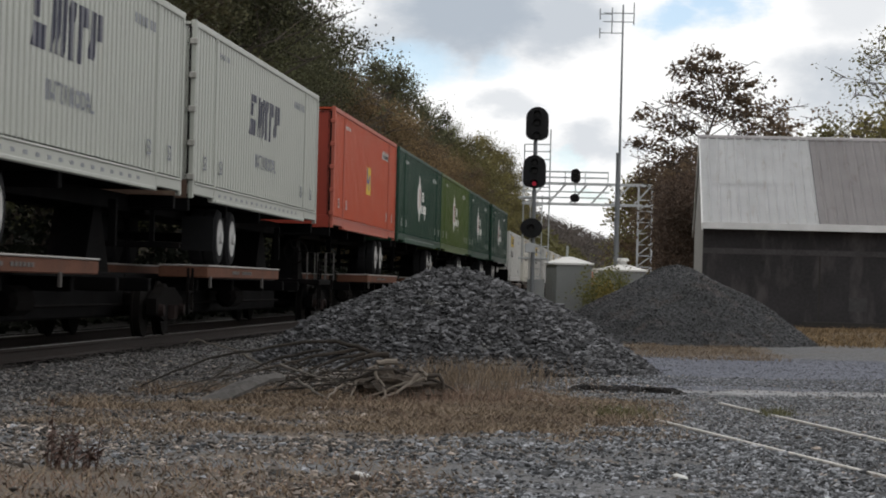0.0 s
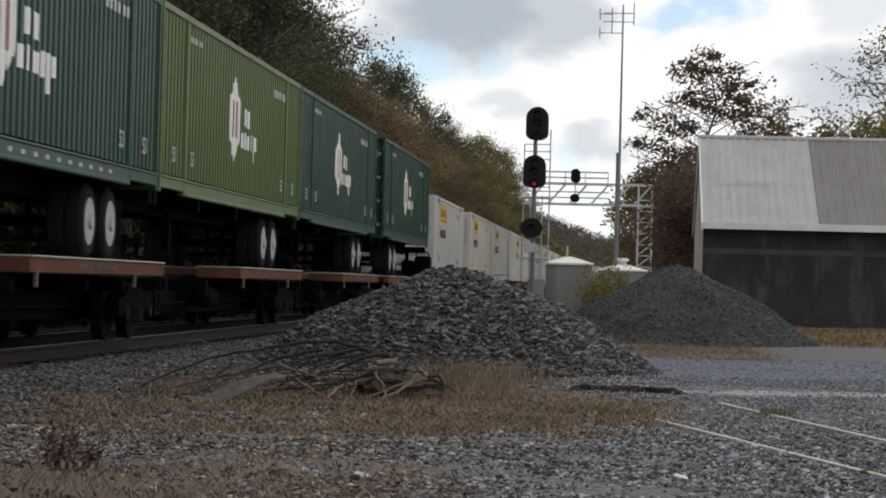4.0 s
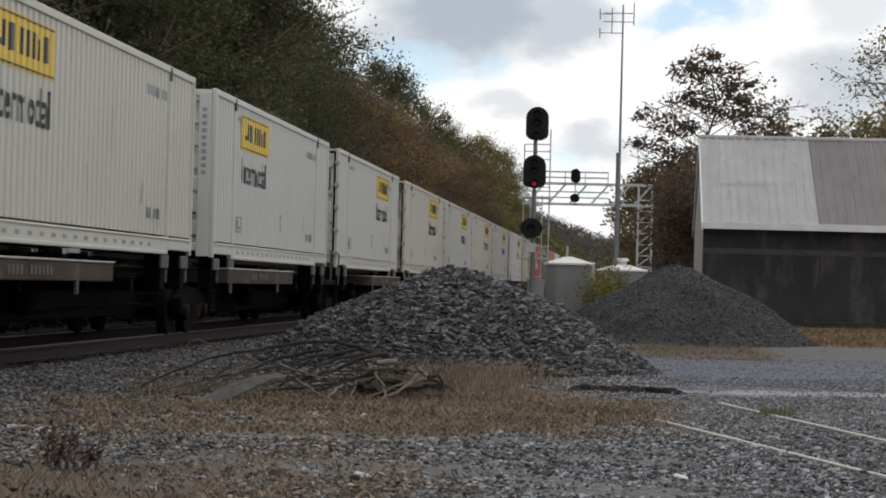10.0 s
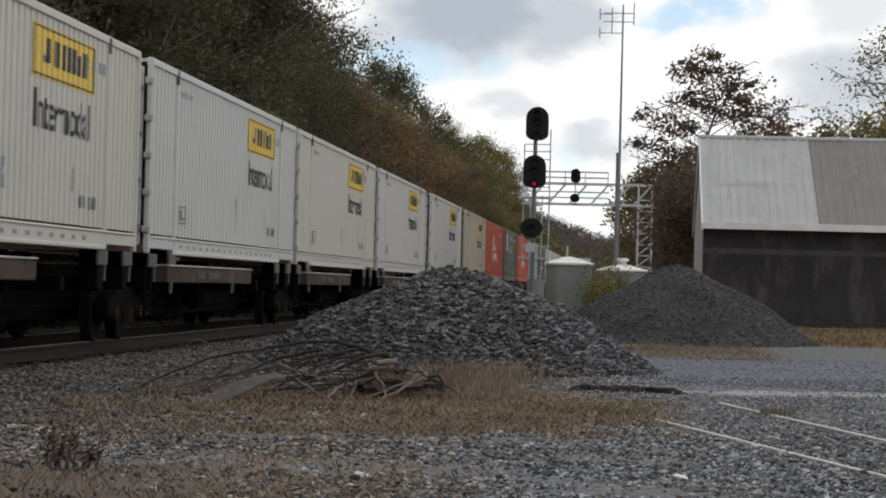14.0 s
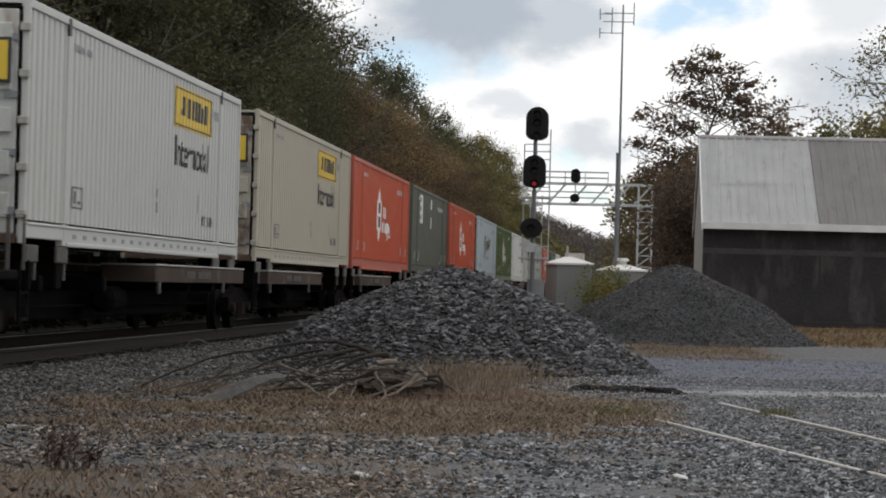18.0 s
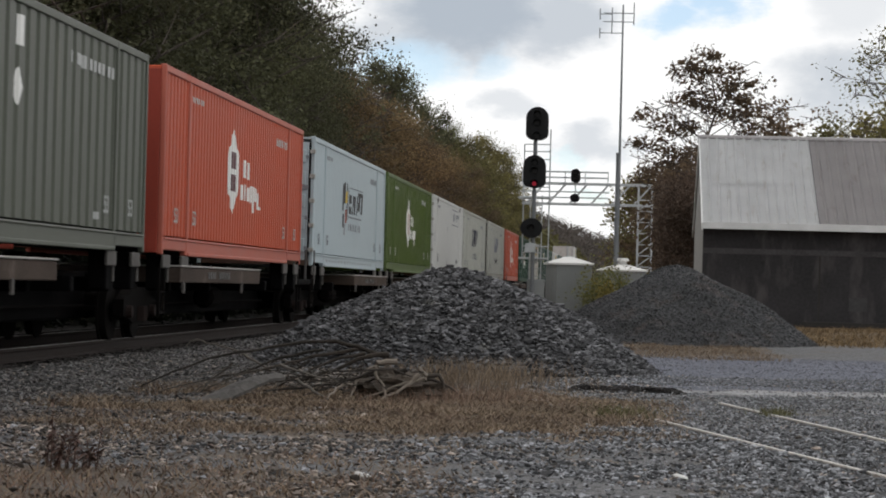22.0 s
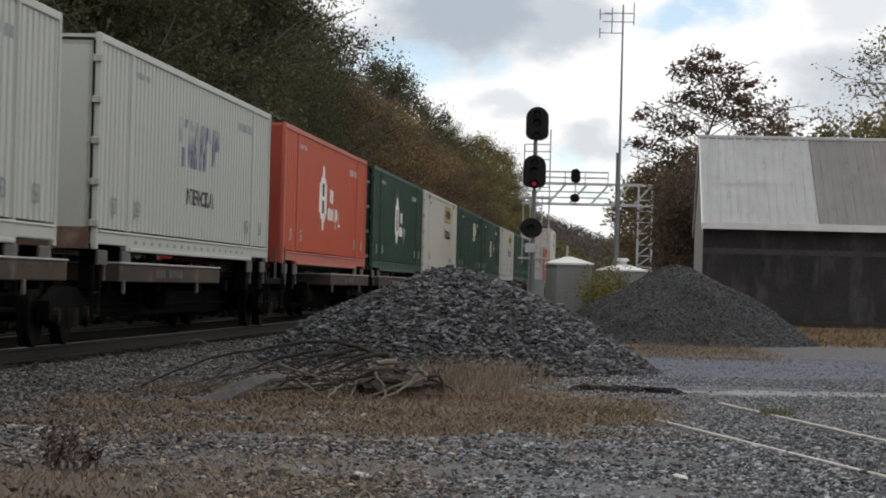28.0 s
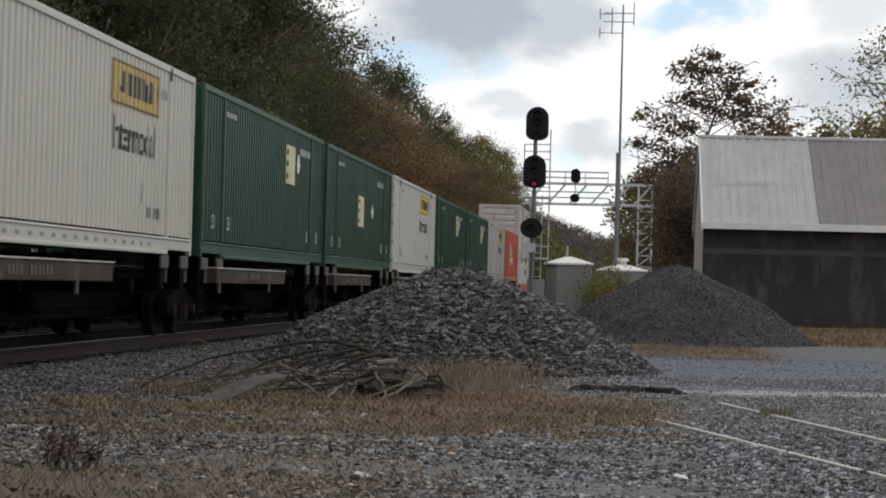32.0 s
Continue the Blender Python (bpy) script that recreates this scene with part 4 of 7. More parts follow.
def mark_horse(c, L, body):
    """A striped shield, a framed row of leaning blocks and small print."""
    a = 5.8
    rows = [("ink", a, a + 0.28, 1.42, 2.08, 0.12), ("ink", a + 0.42, a + 0.66, 1.6, 2.14, 0.1), ("yellow", a + 0.78, a + 1.12, 1.62, 1.92, 0.05), ("ink", a + 0.12, a + 0.4, 1.0, 1.34, 0.1), ("red_brown", a + 0.62, a + 0.95, 1.12, 1.46, 0.12),
            ("ink_grey", a + 0.4, a + 0.66, 0.82, 1.1, 0.1), ("ink", a + 1.0, a + 1.14, 1.2, 2.12, 0.03)]
    for tone, *r in rows:
        paint("logo_emblem", c, body, L, [rect(*r)], tone, 0.006, "stripe of a dark and yellow shield emblem")
    b = 7.3
    blocks = [(b, b + 0.5, 1.64, 1.86, 0.04), (b - 0.05, b + 0.48, 1.38, 1.56, 0.02), (b + 0.74, b + 1.0, 1.38, 1.86, 0.12), (b + 1.08, b + 1.4, 1.38, 1.86, 0.12),
              (b + 1.7, b + 1.9, 1.38, 1.88, 0.12), (b + 2.14, b + 2.5, 1.5, 1.88, 0.1), (b + 2.76, b + 3.1, 1.44, 1.92, 0.12), (b + 2.1, b + 3.3, 1.88, 1.98, 0.03)]
    for r in blocks:
        paint("logo_block", c, body, L, [rect(*r)], "ink", 0.006, "dark leaning logo block")
    for r in ((b, b + 3.2, 2.02, 2.05), (b - 0.1, b + 3.0, 1.27, 1.31), (b - 0.1, b - 0.06, 1.5, 2.02)):
        paint("logo_frame", c, body, L, [rect(*r)], "ink_grey")
    tiny(paint("small_print", c, body, L, [rect(b - 0.1 + k * 0.5, b + 0.15 + k * 0.5, 0.95, 1.12, 0.04) for k in range(6)], "ink_grey"))


def mark_grey(c, L, body):
    a = 3.1
    p = paint("logo_panel", c, body, L, [rect(a, a + 1.2, 1.72, 2.68)], "decal_white", 0.006, "white upright decal with dark squares")
    for k in range(3):
        paint("emblem", c, body, L, [rect(a + 0.1, a + 0.42, 1.84 + k * 0.3, 1.98 + k * 0.3)], "ink", 0.011, parent=p)
    paint("logo_spot", c, body, L, [[(7.7, 1.82), (7.9, 1.6), (8.1, 1.82), (7.9, 2.05)]], "decal_white")
    paint("logo_bar", c, body, L, [rect(7.85, 8.1, 2.3, 2.66)], "decal_white")
    tiny(paint("number_mark", c, body, L, [rect(10.6, 10.8, 2.35, 2.5), rect(10.95, 11.15, 2.35, 2.5), rect(11.3, 11.5, 2.33, 2.5), rect(2.4, 2.75, 0.42, 0.52), rect(12.2, 12.5, 0.4, 0.5)], "decal_soft"))


def mark_small(c, L, body):
    """A faded framed patch near the roof, and long scrapes."""
    a = 9.6
    for r in ((a, a + 3.8, 2.62, 2.66), (a, a + 3.9, 2.02, 2.06), (a, a + 0.08, 2.3, 2.6), (a + 3.77, a + 3.85, 2.1, 2.55)):
        paint("logo_frame", c, body, L, [rect(*r)], "ink_grey")
    for r in ((a + 0.9, a + 1.2, 2.2, 2.5), (a + 1.35, a + 1.65, 2.18, 2.5), (a + 2.3, a + 2.5, 2.2, 2.5), (a + 2.65, a + 2.9, 2.2, 2.5), (a + 1.9, a + 2.1, 2.3, 2.38), (a + 2.9, a + 3.2, 2.42, 2.5)):
        paint("logo_block", c, body, L, [rect(*r)], "ink_grey", 0.006, "faded grey logo block")
    for r in ((7.6, 7.66, 1.2, 1.5, 0.03), (7.62, 7.7, 1.5, 1.75, -0.05), (7.5, 7.58, 1.75, 2.0, 0.06), (7.5, 7.65, 0.4, 0.7, 0.05), (1.3, 1.42, 1.2, 1.6, 0.02)):
        paint("scrape", c, body, L, [rect(*r)], "ink_grey")


MARKS = {"jb_front": lambda c, L, b: mark_jb(c, L, b, True), "jb": lambda c, L, b: mark_jb(c, L, b, False), "jb_old": lambda c, L, b: mark_jb(c, L, b, False, "old_yellow"),
         "hub_o": lambda c, L, b: mark_hub(c, L, b, "plum"), "hub_g": lambda c, L, b: mark_hub(c, L, b, "dull_red"), "hub_l": lambda c, L, b: mark_hub(c, L, b, "dull_red"),
         "swift": lambda c, L, b: mark_swift(c, L, b, "navy"), "swift_worn": lambda c, L, b: mark_swift(c, L, b, "worn_navy"), "panel": mark_panel, "emp": mark_emp, "emp_low": lambda c, L, b: mark_emp(c, L, b, 7.0, -0.12, 6.5),
         "horse": mark_horse, "grey": mark_grey, "small": mark_small}


def container(body, end, mark, L, label, group="containers on the train", bolt=True):
    """A long steel container; its near end at y = 0, floor at z = 0."""
    c = thing("container", label, "container", group)
    bodym = M[body]
    railm = M.get(body + "_rail", bodym)
    for sgn in (1, -1):
        part("side_wall", kept(("side_wall", body, L, sgn), lambda: side_sheet(L, sgn, *fold_of(body, L)), bodym), None, c)
        x0, x1 = (CW - 0.1, CW) if sgn > 0 else (-CW, -CW + 0.1)
        part("top_rail", kept(("top_rail", body, L, sgn), lambda: bevelled(boxes((x0, x1, 0.02, L - 0.02, CH - 0.11, CH)), 0.012), railm), None, c)
        part("bottom_rail", kept(("bottom_rail", body, L, sgn), lambda: bevelled(boxes((x0, x1, 2.05, L - 2.05, 0.0, 0.235)), 0.012), railm), None, c)
        xo = (CW - 0.09, CW + 0.02) if sgn > 0 else (-CW - 0.02, -CW + 0.09)
        part("rail_lip", kept(("rail_lip", body, L, sgn), lambda: bevelled(boxes((*xo, 2.22, L - 2.22, -0.001, 0.055)), 0.01), railm), None, c)
        part("rail_ledge", kept(("rail_ledge", body, L, sgn), lambda: bevelled(boxes((*xo, 0.13, L - 0.13, 0.225, 0.262)), 0.01), railm), None, c)
        for q, (a, b) in enumerate(((0.02, 2.05), (L - 2.05, L - 0.02))):
            part("bottom_rail", kept(("bottom_rail", body, L, sgn, q), lambda: bevelled(boxes((x0, x1, a, b, 0.07, 0.235)), 0.012), railm), None, c)
        for q, (a, w) in enumerate(((0.0, 0.1), (2.1, 0.1), (L - 2.2, 0.1), (L - 0.1, 0.1))):
            xx = (CW - 0.08, CW + 0.004) if sgn > 0 else (-CW - 0.004, -CW + 0.08)
            part("post", kept(("post", body, L, sgn, q), lambda: bevelled(boxes((*xx, a, a + w, 0.0, CH + 0.004)), 0.014), railm), None, c)
    part("roof", kept(("roof", body, L), lambda: boxes((-CW + 0.05, CW - 0.05, 0.05, L - 0.05, CH - 0.06, CH - 0.015)), bodym), None, c)
    part("floor", kept(("floor", L), lambda: boxes((-CW + 0.1, CW - 0.1, 0.05, L - 0.05, 0.08, 0.16)), M["shaded_black_steel"]), None, c)
    if end != "ribs":
        # Seal strip, widened so the shade of the recessed end is in it.
        part("end_frame", kept(("end_frame",), lambda: boxes((-CW + 0.08, -CW + 0.17, 0.03, 0.08, 0.0, CH - 0.1), (CW - 0.17, CW - 0.08, 0.03, 0.08, 0.0, CH - 0.1), (-CW + 0.08, CW - 0.08, 0.03, 0.08, CH - 0.16, CH - 0.1)), M["seal_shade"]), None, c, "black seal inside the end frame, recess shade included")
    if end != "ribs":
        for k in range(5):
            part("hinge_lug", kept(("hinge_lug", body), lambda: bevelled(boxes((CW - 0.1, CW + 0.02, -0.06, 0.03, -0.05, 0.05)), 0.012), M["lug"] if body in ("white", "cream", "tan", "grey_white", "smooth_white", "pale_blue") else railm), None, c, at=pose(0, 0, 0.35 + k * 0.55))
    slot = "decal_soft" if body == "green" else "ink_grey"
    if body not in ("green", "light_green", "orange", "grey_green") or L > 17:
        tiny(part("rail_slot", kept(("rail_slot", L, slot), lambda: bars([(2.6 + k * 0.62, 2.8 + k * 0.62, 0.105, 0.16) for k in range(int((L - 5.2) / 0.62))], CW - 0.001, 0.004), M[slot]), None, c))
    part("end_wall", kept(("end_wall", body, L, "far"), lambda: boxes((-CW + 0.1, CW - 0.1, L - 0.09, L - 0.05, 0.1, CH - 0.08)), bodym), None, c)
    edge = {"orange": "orange_dark", "cream": "cream_end", "tan": "cream_end", "white": "white_end", "smooth_white": "white_end"}.get(body, body)
    sill = edge if body in ("orange", "green", "light_green") else "door_brown"
    if end == "ribs":
        part("end_wall", kept(("end_wall", edge), lambda: strip(folds(0.12, CH - 0.1, 0.36, 0.06, -0.03), CW - 0.12, -CW + 0.12, "end"), M[edge]), None, c)
        for s in (-1, 1):
            part("end_post", kept(("end_post", "wide", edge, s), lambda: bevelled(boxes((s * (CW - 0.19) - 0.11, s * (CW - 0.19) + 0.11, -0.012, 0.06, 0.02, CH - 0.06)), 0.012), M[edge if body == "orange" else body]), None, c)
        part("end_header", kept(("end_header", body), lambda: bevelled(boxes((-CW + 0.08, CW - 0.08, 0.0, 0.06, CH - 0.13, CH - 0.02)), 0.012), M[body]), None, c)
        tiny(part("number_mark", kept(("number_mark", "ribs", body), lambda: boxes(*([(1.06, 1.14, -0.018, -0.011, 2.5 - 0.12 * k, 2.57 - 0.12 * k) for k in range(10)] if body in ("white", "cream") else [(x, x + 0.09, 0.018, 0.029, z, z + 0.12) for z in (2.2, 1.78, 1.6, 1.2) for x in (0.7, 0.83)])), M["ink_grey"] if body in ("white", "cream") else M["decal_soft"]), None, c))
    elif end == "doors":
        for s in (-1, 1):
            x0, x1 = (0.01, CW - 0.13) if s > 0 else (-CW + 0.13, -0.01)
            d = part("door", kept(("door", edge, s), lambda: bevelled(boxes((x0, x1, 0.02, 0.07, 0.12, CH - 0.13)), 0.012), M[edge]), None, c)
            for k in range(5):
                z = 0.3 + k * 0.5
                part("door_rib", kept(("door_rib", edge, s, k), lambda: bevelled(boxes((x0 + 0.06, x1 - 0.06, -0.03, 0.02, z, z + 0.3)), 0.015), M[edge]), None, d)
            for xx in (x0 + 0.28, x1 - 0.3):
                part("locking_bar", kept(("locking_bar", xx, edge), lambda: pipe((xx, -0.06, 0.1), (xx, -0.06, CH - 0.12), 0.02, 6), M[edge]), None, d)
            for k in range(4):
                part("hinge", kept(("hinge", s, k), lambda: boxes((s * (CW - 0.2) - 0.08, s * (CW - 0.2) + 0.08, -0.025, 0.0, 0.35 + k * 0.68, 0.43 + k * 0.68)), M["ink_grey"]), None, d)
            if mark in ("jb", "jb_old"):
                part("sign_back", kept(("sign_back", s), lambda: boxes((x0 + 0.08, x1 - 0.06, -0.082, -0.07, 1.88, 2.42), (x0 + 0.16, x1 - 0.21, -0.082, -0.07, 0.71, 1.19)), M["ink"]), None, d)
                part("yellow_sign", kept(("yellow_sign", s), lambda: boxes((x0 + 0.12, x1 - 0.1, -0.09, -0.083, 1.92, 2.38)), M["yellow"]), None, d)
                part("warning_sign", kept(("warning_sign", s), lambda: boxes((x0 + 0.2, x1 - 0.25, -0.09, -0.083, 0.75, 1.15)), M["old_yellow"]), None, d)
            if body == "green":
                part("paper_sign", kept(("paper_sign", s), lambda: boxes((x1 - 0.42, x1 - 0.1, -0.05, -0.043, 0.42, 0.7)), M["tan_sign"]), None, d, "tan paper sign")
                part("corner_plate", kept(("corner_plate", s), lambda: boxes((x1 - 0.16, x1 - 0.1, -0.05, -0.043, 2.3, 2.56), (x1 - 0.5, x1 - 0.16, -0.05, -0.043, 2.5, 2.56)), M["decal_soft"]), None, d)
            tiny(part("number_mark", kept(("number_mark", s, body == "green"), lambda: boxes(*[(x0 + 0.25 + 0.12 * k, x0 + 0.33 + 0.12 * k, -0.04, -0.03, 1.5, 1.62) for k in range(6)]), M["ink_grey"] if body not in ("green",) else M["decal_soft"]), None, d))
        part("door_sill", kept(("door_sill", sill), lambda: bevelled(boxes((-CW + 0.1, CW - 0.1, -0.01, 0.1, 0.0, 0.12)), 0.01), M[sill]), None, c)
    else:
        part("end_wall", kept(("end_wall", edge, "plain"), lambda: boxes((-CW + 0.12, CW - 0.12, 0.03, 0.07, 0.08, CH - 0.1)), M[edge]), None, c)
        part("end_post", kept(("end_post", edge), lambda: bevelled(boxes((0.42, 0.62, 0.0, 0.05, 0.08, CH - 0.1)), 0.02), M[edge]), None, c)
        tiny(part("number_mark", kept(("number_mark", "plain"), lambda: boxes(*[(0.02, 0.22, 0.022, 0.03, 2.35 - 0.2 * k, 2.49 - 0.2 * k) for k in range(11)]), M["ink_grey"]), None, c))
        part("end_sill", kept(("end_sill", sill), lambda: bevelled(boxes((-CW + 0.1, CW - 0.1, -0.01, 0.1, 0.0, 0.3)), 0.01), M[sill]), None, c)
    tone = "decal_soft" if body in ("green", "light_green", "grey_green", "orange", "red_brown") else "ink_grey"
    rows = [(y0 + k * p + 0.1 * (k > 3), y0 + k * p + p * 0.6 + 0.1 * (k > 3), z, z + h) for y0, z, p, h in ((2.5, 2.5, 0.17, 0.09), (L - 3.9, 2.34, 0.26, 0.15)) for k in range(6)]
    tiny(part("number_mark", kept(("number_mark", tone, L), lambda: bars(rows, CW - 0.024, 0.004), M[tone]), None, c))
    if mark in ("jb", "jb_front", "jb_old", "small"):
        tiny(part("label_mark", kept(("label_mark", L), lambda: bars([(L - 3.7 + q, L - 3.6 + q, 0.52, 0.68) for q in (0.0, 0.18, 0.5, 0.68, 0.86)], CW - 0.024, 0.004), M["stencil"]), None, c))
        for yy in (2.6,):
            rows2 = [(yy, yy + 0.62, 0.5, 0.52), (yy, yy + 0.62, 0.76, 0.78), (yy, yy + 0.03, 0.52, 0.76), (yy + 0.59, yy + 0.62, 0.52, 0.76), (yy + 0.1, yy + 0.22, 0.56, 0.72), (yy + 0.32, yy + 0.5, 0.56, 0.6)]
            tiny(part("label_box", kept(("label_box", yy), lambda: bars(rows2, CW - 0.024, 0.004), M["stencil"]), None, c))
        for yy in (2.08, L - 2.2):
            part("lift_notch", kept(("lift_notch", yy), lambda: bevelled(boxes((CW - 0.02, CW + 0.012, yy, yy + 0.14, CH - 0.24, CH - 0.02)), 0.01), M["ink"]), None, c, "dark lifting notch")
    else:
        for yy in (1.1, 2.75, L - 2.75, L - 1.1):
            digits = new("lettering", size_words[tone])
            digits.parent = c
            digits.matrix_basis = pose(CW + 0.002, yy, 0.5, 90, 0, 90)
    MARKS[mark](c, L, body)
    return c


trucks = []


def wheelset(parent, y):
    """Two flanged wheels on an axle."""
    bm = bmesh.new()
    for s in (-1, 1):
        pr = [(s * 0.68, 0.46), (s * 0.71, 0.46), (s * 0.715, 0.425), (s * 0.82, 0.42), (s * 0.822, 0.35), (s * 0.79, 0.33), (s * 0.79, 0.17), (s * 0.85, 0.15), (s * 0.85, 0.1)]
        tube(bm, [(p[0], 0, 0) for p in pr], [p[1] for p in pr], 24)
        for k in range(4):
            q = math.tau * k / 4
            box(bm, s * 0.8 - 0.012, s * 0.8 + 0.012, math.cos(q) * 0.25 - 0.03, math.cos(q) * 0.25 + 0.03, math.sin(q) * 0.25 - 0.03, math.sin(q) * 0.25 + 0.03)
    tube(bm, [(-0.7, 0, 0), (0.7, 0, 0)], 0.08, 8)
    return part("wheelset", bm, M["wheel"], parent, "dark steel wheels on their axle", at=pose(0, y, 0.42))


def truck(parent, y):
    """Two-axle truck, axles at y -0.88 and +0.88 about its centre."""
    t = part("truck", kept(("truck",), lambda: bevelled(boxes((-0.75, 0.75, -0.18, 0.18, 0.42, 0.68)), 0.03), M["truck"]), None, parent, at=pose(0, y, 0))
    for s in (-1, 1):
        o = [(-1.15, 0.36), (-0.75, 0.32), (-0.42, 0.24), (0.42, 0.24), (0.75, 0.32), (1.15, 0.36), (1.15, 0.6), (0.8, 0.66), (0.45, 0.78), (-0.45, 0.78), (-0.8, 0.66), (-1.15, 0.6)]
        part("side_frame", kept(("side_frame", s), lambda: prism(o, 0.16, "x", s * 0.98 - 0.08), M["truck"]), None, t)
        part("coil_spring", kept(("coil_spring", s), lambda: tube(bmesh.new(), [(s * 1.07, 0, 0.28), (s * 1.07, 0, 0.5)], 0.12, 8), M["rust_steel"]), None, t)
        for k in (-0.88, 0.88):
            part("bearing_cap", kept(("bearing_cap", s), lambda: tube(bmesh.new(), [(s * 1.04, 0, 0), (s * 1.14, 0, 0)], [0.11, 0.09], 10), M["rust_steel"]), None, t, at=pose(0, k, 0.42))
    trucks.append(t)
    return t


def spine_platform(L, loaded, pan_far, end_truck=False):
    """One platform of an articulated spine car; near end at y = 0, rail top at z = 0."""
    c = thing("spine_car", "dark rusty spine car carrying a " + ("trailer chassis" if loaded == "chassis" else "container"), "railcar", "spine cars of the train")
    part("center_sill", kept(("center_sill", L), lambda: bevelled(boxes((-0.33, 0.33, -0.5, L + 0.5, 0.3, 1.0)), 0.03), M["shaded_black_steel"]), None, c)
    a, b = (L - 8.2, L + 0.3) if pan_far else (1.2, 9.7)
    z0, z1 = (0.86, 1.135) if loaded != "chassis" else (0.95, 1.165)
    for s in (-1, 1):
        x0, x1 = (0.55, 1.38) if s > 0 else (-1.38, -0.55)
        pan = part("wheel_pan", kept(("wheel_pan", L, loaded, pan_far, s), lambda: bevelled(boxes((x0, x1, a, b, z0, z1 - 0.03)), 0.015), M["pan_red" if loaded == "chassis" else "pan"]), None, c)
        part("pan_edge", kept(("pan_edge", L, loaded, pan_far, s), lambda: bevelled(boxes((x0 - 0.01, x1 + 0.02, a, b, z1 - 0.028, z1)), 0.008), M["deck_edge"]), None, pan, "pale worn deck edge")
        xs = 1.385 if s > 0 else -1.41
        tiny(part("number_mark", kept(("number_mark", "pan", L, loaded, pan_far, s), lambda: boxes(*[(xs, xs + 0.008, a + 2.6 + 0.2 * q + 0.3 * (q > 3), a + 2.72 + 0.2 * q + 0.3 * (q > 3), z0 + 0.07, z1 - 0.09) for q in range(10)]), M["worn_steel"]), None, pan))
        for k, yk in enumerate((a + 0.25, b - 2.3)):
            part("pan_bracket", kept(("pan_bracket", L, loaded, pan_far, s, k), lambda: bevelled(boxes((xs - 0.03, xs + 0.012, yk, yk + 0.1, z0 - 0.17, z0 + 0.02)), 0.008), M["worn_plate"]), None, pan, "pale worn steel bracket")
    for k, yk in enumerate((1.6, 5.4, 9.2, L - 4.0, L - 1.6)):
        part("cross_bearer", kept(("cross_bearer", L, k), lambda: bevelled(boxes((-1.15, 1.15, yk - 0.1, yk + 0.1, 0.72, 0.92)), 0.02), M["shaded_black_steel"]), None, c)
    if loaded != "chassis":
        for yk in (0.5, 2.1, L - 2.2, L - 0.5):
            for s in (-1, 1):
                part("container_support", kept(("container_support", s), lambda: bevelled(boxes((s * 1.12 - 0.13, s * 1.12 + 0.13, -0.16, 0.16, 0.75, 1.289)), 0.02), M["shaded_black_steel"]), None, c, at=pose(0, yk, 0))
            pl = part("pedestal_plate", kept(("pedestal_plate",), lambda: bevelled(boxes((1.245, 1.29, -0.3, 0.3, 1.08, 1.285), (1.245, 1.28, 0.16, 0.24, 0.86, 1.08)), 0.012), M["worn_plate"]), None, c, "pale scuffed pedestal plate", at=pose(0, yk, 0))
    else:
        h = 0.0 if pan_far else L - 3.0
        part("hitch_stand", kept(("hitch_stand", h), lambda: prism([(h + 0.6, 1.0), (h + 2.4, 1.0), (h + 1.7, 1.98), (h + 1.2, 1.98)], 0.6, "x", -0.3), M["shaded_black_steel"]), None, c)
    truck(c, -0.45)
    if end_truck:
        truck(c, L + 0.5)
    part("brake_reservoir", kept(("brake_reservoir",), lambda: tube(bmesh.new(), [(0.75, 7.0, 0.6), (0.75, 7.1, 0.6), (0.75, 8.0, 0.6), (0.75, 8.1, 0.6)], [0.12, 0.2, 0.2, 0.12], 10), M["truck"]), None, c)
    part("end_step", kept(("end_step",), lambda: boxes((1.26, 1.3, -0.1, -0.06, 0.35, 1.1), (1.26, 1.3, 0.3, 0.34, 0.35, 1.1), (1.26, 1.3, -0.06, 0.3, 0.38, 0.42), (1.26, 1.3, -0.06, 0.3, 0.7, 0.73)), M["truck"]), None, c)
    part("brake_pipe", kept(("brake_pipe", L), lambda: pipe((0.5, 0.2, 0.5), (0.5, L - 0.2, 0.5), 0.025, 5), M["truck"]), None, c)
    return c


